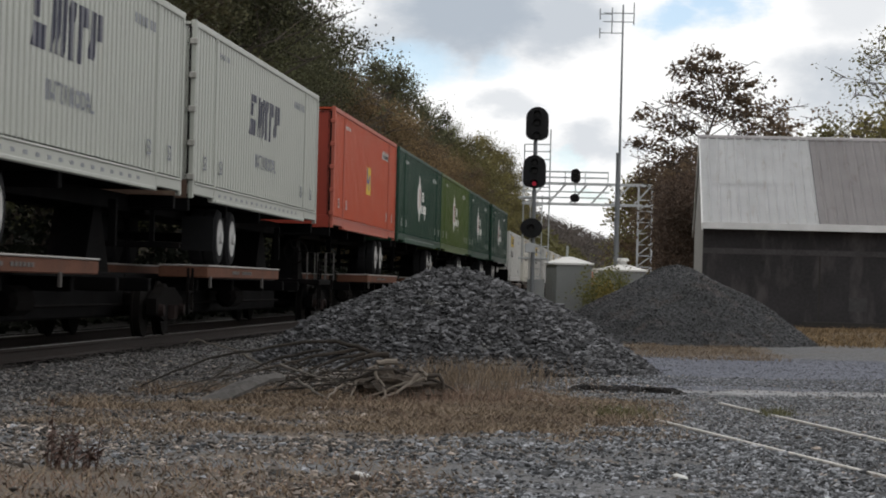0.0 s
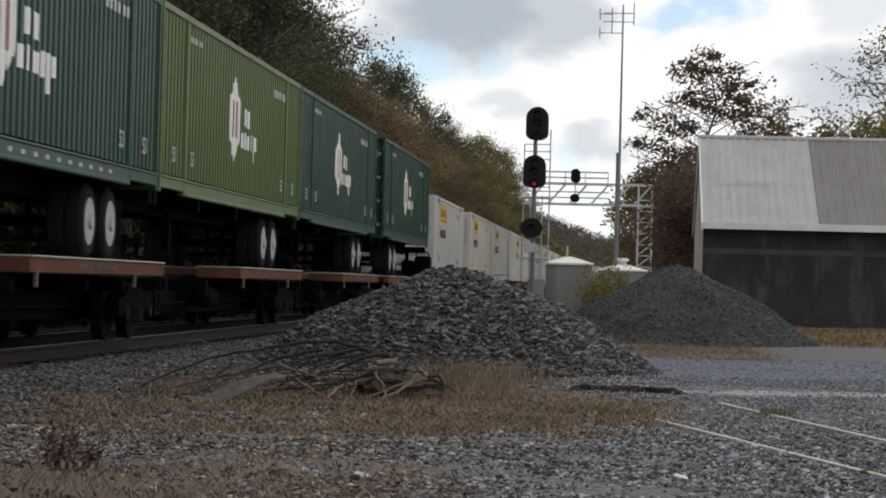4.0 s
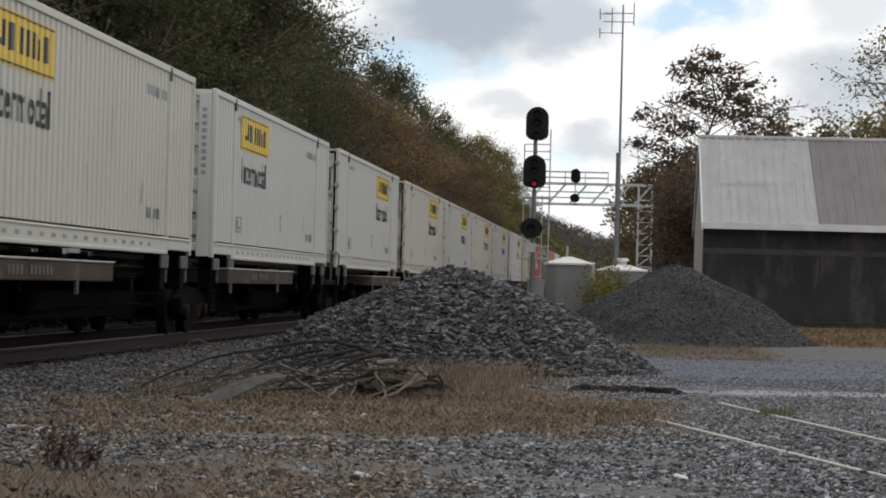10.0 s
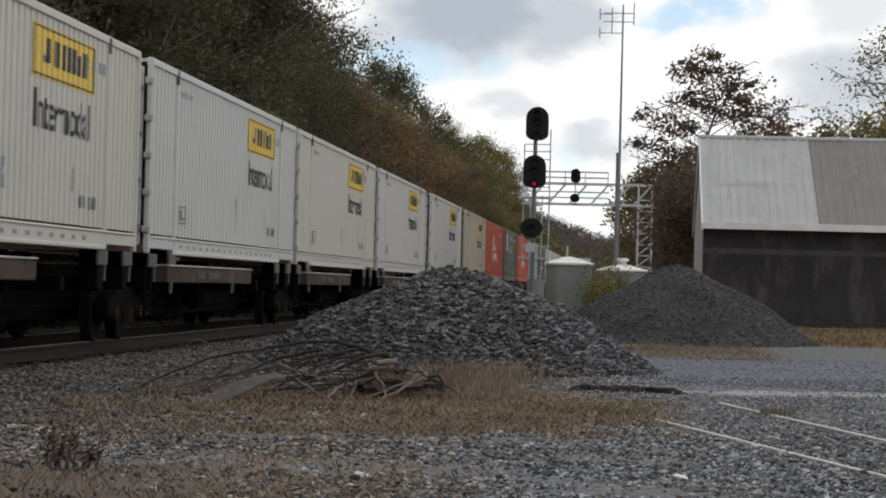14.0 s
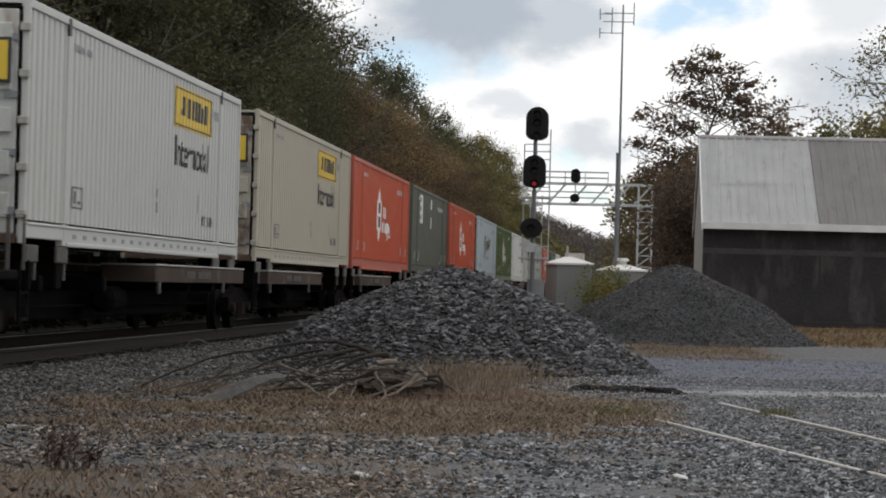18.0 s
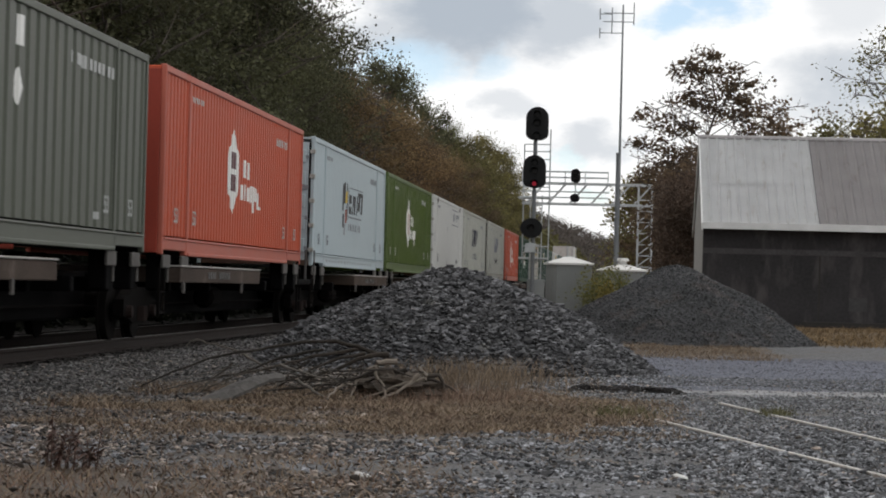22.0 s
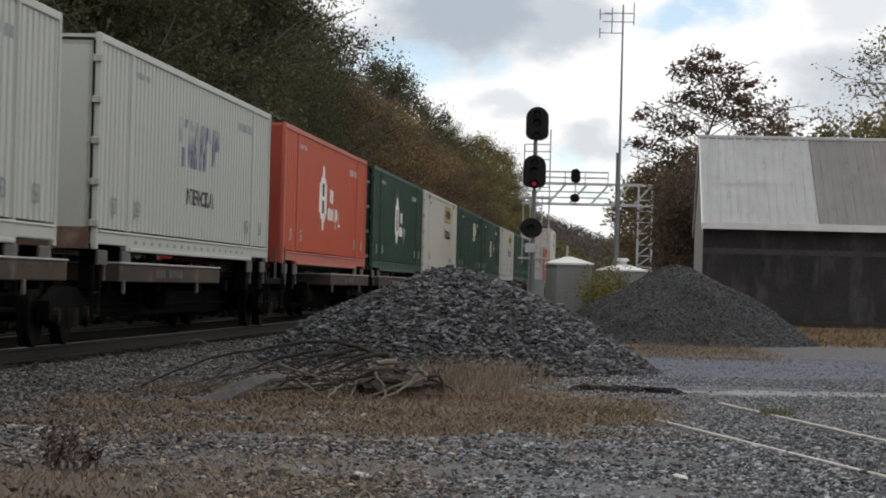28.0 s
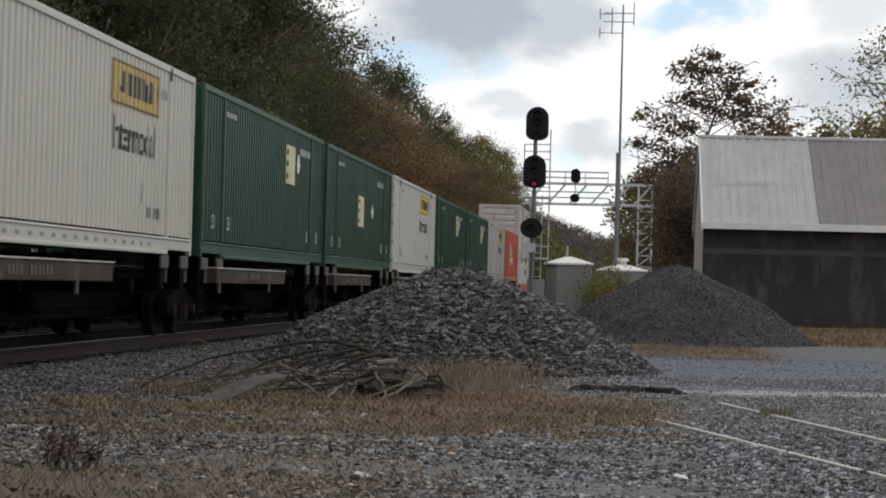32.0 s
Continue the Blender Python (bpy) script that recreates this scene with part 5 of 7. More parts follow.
def brake_end(c, boxed):
    """Hand-brake housing, hoop and grab irons at the head of a car."""
    if boxed:
        part("brake_housing", bevelled(boxes((0.84, 1.38, -2.6, -1.7, 0.9, 1.92)), 0.05, 2), M["shaded_black_steel"], c)
        part("tool_box", bevelled(boxes((0.38, 0.83, -2.6, -1.7, 0.9, 1.76)), 0.04, 2), M["shaded_black_steel"], c)
        bm = tube(bmesh.new(), [(1.1 + 0.24 * math.cos(a), -2.3, 1.9 + 0.2 * math.sin(a)) for a in np.linspace(0, math.pi, 9)], 0.025, 6)
        part("grab_hoop", bm, M["truck"], c)
    else:
        bm = tube(bmesh.new(), [(0.62 + 0.27 * math.cos(a), -1.5, 1.62 + 0.27 * math.sin(a)) for a in np.linspace(0, math.tau, 17)], 0.016, 6)
        for k in range(3):
            a = k * math.tau / 3
            tube(bm, [(0.62, -1.5, 1.62), (0.62 + 0.27 * math.cos(a), -1.5, 1.62 + 0.27 * math.sin(a))], 0.012, 5)
        part("brake_wheel", bm, M["truck"], c)
        part("brake_stand", bevelled(boxes((0.55, 0.69, -1.45, -1.3, 0.95, 1.72)), 0.02), M["shaded_black_steel"], c)
    part("end_platform", bevelled(boxes((-1.3, 1.3, -2.3, -0.2, 0.86, 0.98)), 0.02), M["shaded_black_steel"], c)
    for x in (0.85, 1.1, 1.3):
        part("grab_iron", tube(bmesh.new(), [(x - 0.09, -0.35, 0.98), (x - 0.09, -0.35, 1.62), (x + 0.09, -0.35, 1.62), (x + 0.09, -0.35, 0.98)], 0.018, 6), M["worn_steel"], c)
    part("ladder", boxes((1.24, 1.28, -2.2, -2.16, 0.3, 1.4), (1.24, 1.28, -1.8, -1.76, 0.3, 1.4), (1.24, 1.28, -2.16, -1.8, 0.5, 0.53), (1.24, 1.28, -2.16, -1.8, 0.85, 0.88), (1.24, 1.28, -2.16, -1.8, 1.2, 1.23)), M["truck"], c)


def chassis(L, rear_far):
    """Trailer chassis under a container; near end at y = 0, tyres' foot at z = 0."""
    c = thing("trailer_chassis", "black skeletal trailer chassis with twin tandem wheels", "trailer chassis", "trailer chassis on the train")
    for s in (-1, 1):
        part("frame_beam", kept(("frame_beam", L, s), lambda: bevelled(boxes((s * 0.45 - 0.06, s * 0.45 + 0.06, 0.1, L - 0.1, 0.8, 1.065)), 0.012), M["shaded_black_steel"]), None, c)
    for k, yk in enumerate((0.12, 4.0, 8.0, L - 0.12)):
        part("bolster", kept(("bolster", L, k), lambda: bevelled(boxes((-1.22, 1.22, yk - 0.1, yk + 0.1, 0.86, 1.066)), 0.012), M["shaded_black_steel"]), None, c)
    leg = 3.0 if rear_far else L - 3.1
    for s in (-1, 1):
        part("landing_leg", kept(("landing_leg", s, leg), lambda: bevelled(boxes((s * 0.85 - 0.06, s * 0.85 + 0.06, leg, leg + 0.12, 0.2, 0.9)), 0.01), M["shaded_black_steel"]), None, c)
    first = L - 4.0 if rear_far else 3.75
    for ya in (first, first + 1.35):
        part("axle", kept(("axle",), lambda: pipe((-0.9, 0, 0.5), (0.9, 0, 0.5), 0.07, 8), M["shaded_black_steel"]), None, c, at=pose(0, ya, 0))
        for s in (-1, 1):
            pr = [(s * 0.66, 0.3), (s * 0.66, 0.46), (s * 0.70, 0.5), (s * 0.86, 0.5), (s * 0.9, 0.47), (s * 0.94, 0.5), (s * 1.1, 0.5), (s * 1.15, 0.45), (s * 1.15, 0.3)]
            w = part("wheel", kept(("wheel", s), lambda: tube(bmesh.new(), [(p[0], 0, 0) for p in pr], [p[1] for p in pr], 28), M["rubber"]), None, c, at=pose(0, ya, 0.5))
            rr = [(s * 1.152, 0.32), (s * 1.156, 0.3), (s * 1.11, 0.22), (s * 1.11, 0.12), (s * 1.2, 0.1)]
            part("rim", kept(("rim", s), lambda: tube(bmesh.new(), [(p[0], 0, 0) for p in rr], [p[1] for p in rr], 20), M["rim"]), None, w, "dusty white rim")
    yf = L - 1.9 if rear_far else 3.0
    part("mud_flap", kept(("mud_flap", yf), lambda: boxes((0.6, 1.15, yf, yf + 0.02, 0.25, 0.85)), M["rubber"]), None, c)
    yt = L - 0.12 if rear_far else 0.02
    part("tail_bar", kept(("tail_bar", yt), lambda: bevelled(boxes((-1.1, 1.1, yt, yt + 0.1, 0.25, 0.35)), 0.01), M["shaded_black_steel"]), None, c)
    for xb in (-0.64, 0.64):
        part("tail_post", kept(("tail_post", yt, xb), lambda: boxes((xb - 0.04, xb + 0.04, yt, yt + 0.08, 0.3, 0.9)), M["shaded_black_steel"]), None, c)
    return c


WHITE_L = "white corrugated container with a yellow logo panel and dark lettering"
# near end along the train at the start, length, body, end, mark, label, on a chassis
TRAIN = [
    (23.26, 16.1, "grey_white", "plain", "swift", "grey-white corrugated container with large dark logo strokes", True),
    (40.4, 16.1, "grey_white", "plain", "swift", "grey-white corrugated container with large dark logo strokes", True),
    (59.71, 15.8, "orange", "plain", "panel", "orange corrugated container with a small yellow logo panel", True),
    (76.56, 17.3, "green", "doors", "hub_g", "dark green container with a white shield logo", True),
    (94.04, 15.9, "light_green", "doors", "hub_l", "olive green container with a white shield logo", True),
    (110.08, 16.1, "green", "doors", "hub_g", "dark green container with a white shield logo", True),
    (128.6, 15.9, "green", "doors", "hub_g", "dark green container with a white shield logo", True),
    (147.23, 16.0, "white", "ribs", "jb_front", WHITE_L, False),
    (167.65, 16.2, "cream", "ribs", "jb_front", "cream container with a ribbed rust-streaked end and yellow logo panel", False),
    (185.98, 16.1, "white", "ribs", "jb_front", WHITE_L, False),
    (204.18, 15.8, "white", "doors", "jb", WHITE_L, False),
    (222.42, 16.1, "cream", "doors", "jb", "cream-white container with rusty door sill and yellow logo panel", False),
    (239.42, 16.0, "white", "doors", "jb", WHITE_L, False),
    (256.09, 16.1, "cream", "doors", "jb", "cream-white container with yellow logo panel near its far end", False),
    (273.27, 16.2, "white", "doors", "jb", WHITE_L, False),
    (291.85, 16.1, "white", "doors", "jb", WHITE_L, False),
    (310.21, 15.8, "tan", "doors", "jb", "tan-white weathered container with yellow logo panel", False),
    (326.92, 16.1, "orange", "ribs", "hub_o", "orange corrugated container with a white shield logo", False),
    (344.4, 15.6, "grey_green", "ribs", "grey", "shorter grey-green container with faded white decals", False),
    (361.42, 16.1, "orange", "ribs", "hub_o", "orange corrugated container with a white shield logo", False),
    (379.56, 16.3, "pale_blue", "doors", "horse", "pale blue container with a dark leaping emblem", False),
    (396.74, 16.1, "light_green", "doors", "hub_l", "olive green container with a white shield logo", False),
    (413.79, 16.1, "smooth_white", "doors", "small", "clean white container with a faded logo patch", False),
    (430.56, 16.1, "grey_white", "plain", "swift", "grey-white container with large dark logo strokes", False),
    (449.01, 15.9, "grey_white", "plain", "swift_worn", "grey-white container with worn logo strokes and a rusty end sill", False),
    (467.07, 16.0, "orange", "ribs", "hub_o", "orange corrugated container with a white shield logo", False),
    (485.0, 16.3, "green", "doors", "hub_g", "dark green container with a white shield logo", False),
    (502.17, 16.2, "cream", "doors", "jb_old", "cream container with rust runs and a faded yellow logo panel", False),
    (519.3, 16.3, "green", "ribs", "emp", "dark green container with a white upright decal", False),
    (536.4, 15.8, "green", "ribs", "emp_low", "dark green container with a white upright decal", False),
    (553.0, 16.1, "white", "doors", "jb", WHITE_L, False),
    (570.3, 16.1, "green", "ribs", "emp", "dark green container with a white upright decal", False),
    (587.1, 16.1, "green", "ribs", "emp", "dark green container with a white upright decal", False),
    (603.9, 16.1, "white", "ribs", "jb", WHITE_L, False),
    (620.6, 16.1, "orange", "ribs", "hub_o", "orange corrugated container with a white shield logo", False),
]
movers = []      # (thing, place along the train, height)
for i, (s0, L, body, end, mark, label, tofc) in enumerate(TRAIN):
    z = RAIL_TOP + (2.232 if tofc else 1.29)
    movers.append((container(body, end, mark, L, label), s0, z))
    far = i in (2, 3, 4, 5, 7, 10, 15, 20, 21, 22, 23, 25)
    car = spine_platform(L, "chassis" if tofc else "box", far)
    if i in (2, 7, 10, 15, 20, 25):
        brake_end(car, i == 7)
    movers.append((car, s0, RAIL_TOP))
    if tofc:
        movers.append((chassis(L, far), s0, RAIL_TOP + 1.166))
# a double stack behind them
movers.append((container("white", "ribs", "jb", 16.15, "white container at the foot of a double stack"), 638.1, RAIL_TOP + 0.35))
movers.append((container("white", "ribs", "jb", 16.15, "white container riding on top of a double stack"), 638.1, RAIL_TOP + 0.352 + CH))
well = thing("well_car", "low dark well car carrying two stacked containers", "railcar", "spine cars of the train")
for s in (-1, 1):
    part("side_sill", bevelled(boxes((s * 1.42 - 0.06, s * 1.42 + 0.06, -1.0, 17.2, 0.35, 1.1)), 0.02), M["red_brown"], well)
part("well_floor", boxes((-1.36, 1.36, 0, 16.15, 0.25, 0.345)), M["shaded_black_steel"], well)
truck(well, -1.9)
truck(well, 18.1)
movers.append((well, 638.1, RAIL_TOP))


# ---- barn ----
barn = thing("barn", "long dark-walled barn under a patched sheet-metal roof", "barn", m=pose(2.58, 91.0, 0))
BW, BD, BE, BR = 16.0, 12.6, 3.76, 7.1
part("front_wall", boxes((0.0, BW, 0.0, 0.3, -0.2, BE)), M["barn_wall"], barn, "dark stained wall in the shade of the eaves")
part("back_wall", boxes((0.0, BW, BD - 0.3, BD, -0.2, BE)), M["barn_wall"], barn)
for k, x in enumerate((0.002, BW - 0.302)):
    part("gable_wall", prism([(0.3, -0.2), (BD - 0.3, -0.2), (BD - 0.3, BE), (BD / 2, BR - 0.12), (0.3, BE)], 0.3, "x", x), M["barn_gable"], barn, "weathered grey boarded gable")
part("sill_beam", bevelled(boxes((3.6, BW, -0.06, 0.0, 0.0, 0.22)), 0.02), M["dark_opening"], barn)
part("wall_patch", boxes((5.25, 5.9, -0.008, 0.0, 0.62, 1.1)), M["barn_patch"], barn, "pale grey patch")
part("wall_joint", boxes((4.15, 4.22, -0.015, 0.0, 0.2, 2.7)), M["dark_opening"], barn)
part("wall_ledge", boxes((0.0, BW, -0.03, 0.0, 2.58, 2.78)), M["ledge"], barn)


def sheet(x0, x1, t0, t1, lift, front):
    """Corrugated roofing between x0 and x1, from t0 (eave) to t1 (ridge) up the slope."""
    bm = bmesh.new()
    n = max(2, int((x1 - x0) / 0.34))
    rows = []
    s = (x1 - x0) / n
    for k in range(n):
        for a, h in ((0.0, 0.0), (0.62, 0.0), (0.74, 0.045), (0.88, 0.045)):
            rows.append((x0 + (k + a) * s, h))
    rows.append((x1, 0.0))
    y0, z0, y1, z1 = -0.55, BE - 0.1, BD / 2, BR
    prev = None
    for x, h in rows:
        pair = []
        for t in (t0, t1):
            y, z = y0 + (y1 - y0) * t, z0 + (z1 - z0) * t + h + lift
            pair.append(bm.verts.new((x, y if front else BD - y, z)))
        if prev:
            bm.faces.new((prev[0], pair[0], pair[1], prev[1]) if front else (prev[1], pair[1], pair[0], prev[0]))
        prev = pair
    g = bmesh.ops.solidify(bm, geom=bm.faces[:], thickness=0.012)
    return bm


for x0, x1, key, lab in ((-0.02, 4.1, "roof_bright", "bright galvanised roof sheets"), (4.12, BW + 0.2, "roof_dull", "dull weathered roof sheets")):
    for t0, t1, lift in ((0.0, 0.46, 0.0), (0.44, 1.0, 0.02)):
        part("roof_sheet", sheet(x0, x1, t0, t1, lift, True), M[key], barn, lab)
part("roof_sheet", sheet(-0.02, BW + 0.2, 0.0, 1.0, 0.0, False), M["roof_dull"], barn)
part("ridge_cap", tube(bmesh.new(), [(-0.09, BD / 2, BR + 0.02), (BW + 0.3, BD / 2, BR + 0.02)], 0.11, 8), M["roof_dull"], barn)
part("fascia_board", bevelled(boxes((-0.03, BW + 0.2, -0.6, -0.54, BE - 0.31, BE - 0.06)), 0.01), M["fascia"], barn, "pale grey eaves board")
dy, dz = BD / 2 + 0.55, BR - BE + 0.1
for s, xx in ((1, -0.08), (1, BW + 0.21)):
    part("barge_board", prism([(-0.58, BE - 0.36), (BD / 2, BR - 0.22), (BD / 2, BR + 0.03), (-0.58, BE - 0.1)], 0.05, "x", xx), M["fascia"], barn)
    part("barge_board", prism([(BD + 0.55, BE - 0.36), (BD / 2, BR - 0.22), (BD / 2, BR + 0.03), (BD + 0.55, BE - 0.1)], 0.05, "x", xx), M["fascia"], barn)


# ---- equipment huts ----
def hut(label, x, y, w, d, h, yaw, vent):
    c = thing("equipment_hut", label, "equipment hut", "trackside huts", pose(x, y, 0, 0, 0, yaw))
    part("body", bevelled(boxes((-w / 2, w / 2, 0, d, -0.05, h)), 0.02), M["hut"], c)
    part("door", bevelled(boxes((-w / 2 - 0.02, -w / 2, d * 0.3, d * 0.75, 0.15, h - 0.25)), 0.006), M["hut"], c)
    bm = bmesh.new()
    e = 0.07
    ring = [bm.verts.new(p) for p in ((-w / 2 - e, -e, h), (w / 2 + e, -e, h), (w / 2 + e, d + e, h), (-w / 2 - e, d + e, h))]
    up = [bm.verts.new((v.co.x, v.co.y, h + 0.07)) for v in ring]
    apex = [bm.verts.new((-w * 0.08, d / 2, h + 0.34)), bm.verts.new((w * 0.08, d / 2, h + 0.34))]
    bm.faces.new(ring[::-1])
    for k in range(4):
        bm.faces.new((ring[k], ring[(k + 1) % 4], up[(k + 1) % 4], up[k]))
    bm.faces.new((up[0], up[1], apex[1], apex[0]))
    bm.faces.new((up[1], up[2], apex[1]))
    bm.faces.new((up[2], up[3], apex[0], apex[1]))
    bm.faces.new((up[3], up[0], apex[0]))
    part("roof", bm, M["hut_roof"], c, "pale sheet-metal hipped roof")
    if vent == "mast":
        part("roof_mast", pipe((-w * 0.05, d / 2, h + 0.3), (-w * 0.05, d / 2, h + 0.75), 0.05, 6), M["galv"], c)
    else:
        part("roof_vent", tube(bmesh.new(), [(0, d / 2, h + 0.25), (0, d / 2, h + 0.45), (0, d / 2, h + 0.47), (0, d / 2, h + 0.6)], [0.2, 0.2, 0.32, 0.26], 12), M["hut_roof"], c)
    return c


hut("grey sheet-metal equipment hut with a pale roof", -2.22, 100, 1.45, 2.0, 2.12, 14, "mast")
hut("low grey equipment hut with a round roof vent", -0.12, 112, 1.7, 2.4, 2.0, 12, "vent")


# ---- signals ----
def signal_head(parent, x, y, z, w, h, lit=False, round_one=False, lamps=3):
    """Black target plate with hooded lamps, facing the camera."""
    o = []
    r = w / 2
    if round_one:
        o = [(math.cos(a) * r, math.sin(a) * h / 2) for a in np.linspace(0, math.tau, 24, endpoint=False)]
    else:
        o = [(math.cos(a) * r, h / 2 - r + math.sin(a) * r) for a in np.linspace(0, math.pi, 13)]
        o += [(math.cos(a) * r * (1 if abs(math.cos(a)) > 0.7 else 0.95), -h / 2 + r * 0.55 + math.sin(a) * r * 0.55) for a in np.linspace(math.pi, math.tau, 9)]
    head = part("signal_head", prism(o, 0.06, "y", -0.03), M["signal_black"], parent, "black signal head", at=pose(x, y, z))
    n = 1 if round_one else lamps
    for k in range(n):
        zz = 0 if n == 1 else (-0.36 * h, 0.02 * h, 0.27 * h)[k]
        on = lit and k == 0
        part("lens", tube(bmesh.new(), [(0, -0.06, zz), (0, -0.03, zz)], 0.085, 14), M["red_light"] if on else M["lens_dark"], head)
        bm = bmesh.new()
        ring = [[], []]
        for a in np.linspace(-0.35, math.pi + 0.35, 13):
            for q, (yy, rr) in enumerate(((-0.035, 0.14), (-0.3, 0.15))):
                ring[q].append(bm.verts.new((math.cos(a) * rr, yy - 0.06 * q * math.sin(a), zz + math.sin(a) * rr)))
        for p in range(12):
            bm.faces.new((ring[0][p], ring[0][p + 1], ring[1][p + 1], ring[1][p]))
        bmesh.ops.solidify(bm, geom=bm.faces[:], thickness=0.012)
        part("hood", bm, M["signal_black"], head)
    return head


SY = 95.0
mast = thing("signal_mast", "three-head railway signal mast with ladder, one red light", "railway signal", m=pose(-3.69, SY, 0))
part("mast_pole", pipe((0, 0.1, 0), (0, 0.1, 7.0), 0.08, 10), M["dark_galv"], mast)
signal_head(mast, 0.06, -0.1, 7.36, 0.86, 1.28)
signal_head(mast, 0.0, -0.1, 5.55, 0.86, 1.26, lit=True)
signal_head(mast, -0.07, -0.1, 3.42, 0.84, 0.76, round_one=True)
for x, z1 in ((-0.42, 6.6), (0.56, 7.2)):
    part("ladder_rail", pipe((x, 0.55, 2.1), (x, 0.55, z1), 0.028, 6), M["galv"], mast)
for k in range(14):
    part("ladder_rung", pipe((-0.14, 0.4, 0.4 + k * 0.3), (0.3, 0.4, 0.4 + k * 0.3), 0.018, 5), M["galv"], mast)
for x in (-0.14, 0.3):
    part("ladder_rail", pipe((x, 0.4, 0.1), (x, 0.4, 4.7), 0.022, 5), M["galv"], mast)
for z, w in ((2.25, 0.55), (4.55, 0.6)):
    part("platform", bevelled(boxes((-w, w, 0.15, 0.85, z, z + 0.07)), 0.01), M["galv"], mast, "open grating platform")
for z in (2.75, 5.0, 6.05, 6.35, 6.62):
    part("guard_rail", pipe((-0.42, 0.55, z), (0.56, 0.55, z), 0.022, 5), M["galv"], mast)
part("signal_box", bevelled(boxes((-0.3, 0.1, -0.05, 0.3, 2.5, 2.85)), 0.02), M["galv"], mast)
part("relay_case", bevelled(boxes((-0.2, 0.45, 0.3, 0.9, 0.0, 1.5)), 0.02), M["hut"], mast)

# cantilever signal far up the line
GYY = 177.0
gan = thing("signal_cantilever", "galvanised lattice signal cantilever reaching over the line", "signal bridge", m=pose(0, GYY, 0))
zb, zt, xl, xr = 7.1, 8.5, -7.7, 1.45
for y in (-0.5, 0.5):
    part("bottom_chord", boxes((xl, xr, y - 0.06, y + 0.06, zb - 0.09, zb + 0.06)), M["galv"], gan)
    part("top_chord", boxes((xl, xr, y - 0.06, y + 0.06, zt - 0.06, zt + 0.09)), M["galv"], gan)
    for k in range(6):
        x0 = xl + 0.3 + k * 1.5
        part("brace", pipe((x0, y, zb), (x0 + 1.25, y, zt), 0.05, 5), M["galv"], gan)
    for z in (zb + 0.45, zb + 0.85):
        part("inner_rail", pipe((xl, y, z), (-1.6, y, z), 0.03, 5), M["galv"], gan)
    for z in (zt + 0.45, zt + 0.85):
        part("handrail", pipe((xl, y * 1.2, z), (-1.7, y * 1.2, z), 0.035, 5), M["galv"], gan)
for x in (xl, -6.2, -4.7, -3.3, -1.7):
    part("rail_post", pipe((x, -0.6, zt), (x, -0.6, zt + 0.88), 0.035, 5), M["galv"], gan)
for x in (0.45, 1.42):
    for y in (-0.5, 0.5):
        part("tower_leg", boxes((x - 0.07, x + 0.07, y - 0.07, y + 0.07, 0, zt)), M["galv"], gan)
for k in range(9):
    z0 = 0.5 + k * 0.78
    for y in (-0.5, 0.5):
        part("tower_brace", pipe((0.45, y, z0), (1.42, y, z0 + 0.72), 0.035, 5), M["galv"], gan)
        part("tower_strut", pipe((0.45, y, z0 + 0.74), (1.42, y, z0 + 0.74), 0.035, 5), M["galv"], gan)
signal_head(gan, -3.97, -0.7, 9.06, 0.66, 0.98)
signal_head(gan, -4.0, -0.7, 7.5, 0.68, 0.6, round_one=True)
part("head_pole", pipe((-3.97, -0.6, 7.08), (-3.97, -0.6, 9.4), 0.05, 6), M["galv"], gan)

# radio mast and a steel pole by the huts
ant = thing("radio_mast", "tall thin radio mast with folded dipole antennas", "radio mast", m=pose(-0.62, 116, 0, 0, 0.0, 0))
part("mast_pole", tube(bmesh.new(), [(0, 0, 0), (0, 0, 7.5), (0, 0, 14.3)], [0.075, 0.06, 0.035], 8), M["dark_galv"], ant)
for z in (13.5, 13.9):
    part("cross_arm", pipe((-0.9, 0, z), (0.5, 0, z), 0.022, 5), M["dark_galv"], ant)
part("cross_arm", pipe((-0.55, 0, 12.98), (0.0, 0, 12.98), 0.022, 5), M["dark_galv"], ant)
for x, z0, z1 in ((0.5, 13.35, 14.4), (-0.5, 12.95, 14.15), (-1.05, 13.6, 14.1), (-1.05, 12.75, 13.2)):
    part("dipole", pipe((x, 0, z0), (x, 0, z1), 0.026, 5), M["dark_galv"], ant)
for z in (13.85, 12.98):
    part("cross_arm", pipe((-1.05, 0, z), (-0.5, 0, z), 0.02, 5), M["dark_galv"], ant)
pole = thing("steel_pole", "stout weathered steel pole", "pole", m=pose(-0.68, 113, 0))
part("shaft", tube(bmesh.new(), [(0, 0, 0), (0, 0, 7.25)], [0.09, 0.085], 10), M["dark_galv"], pole)
part("cap", tube(bmesh.new(), [(0, 0, 7.25), (0, 0, 7.32)], [0.13, 0.08], 10), M["dark_galv"], pole)

# ---- brush and weeds ----
rb = random.Random(5)
brush = thing("brush_pile", "tangle of dead grey-brown branches and roots", "brush pile", m=pose(0, 0, 0))


def bough(p, q, sag, r, kind="dead_wood", n=8, jag=0.05):
    p, q = Vector(p), Vector(q)
    pts, rad = [], []
    for k in range(n + 1):
        t = k / n
        v = p.lerp(q, t)
        v.z += sag * 4 * t * (1 - t)
        if 0 < k < n:
            v += Vector((rb.uniform(-jag, jag), rb.uniform(-jag, jag), rb.uniform(-jag, jag) * 0.6))
        pts.append(v)
        rad.append(r * 0.85 * (1 - 0.7 * t))
    return part("branch", tube(bmesh.new(), pts, rad, 6), M[kind], brush)


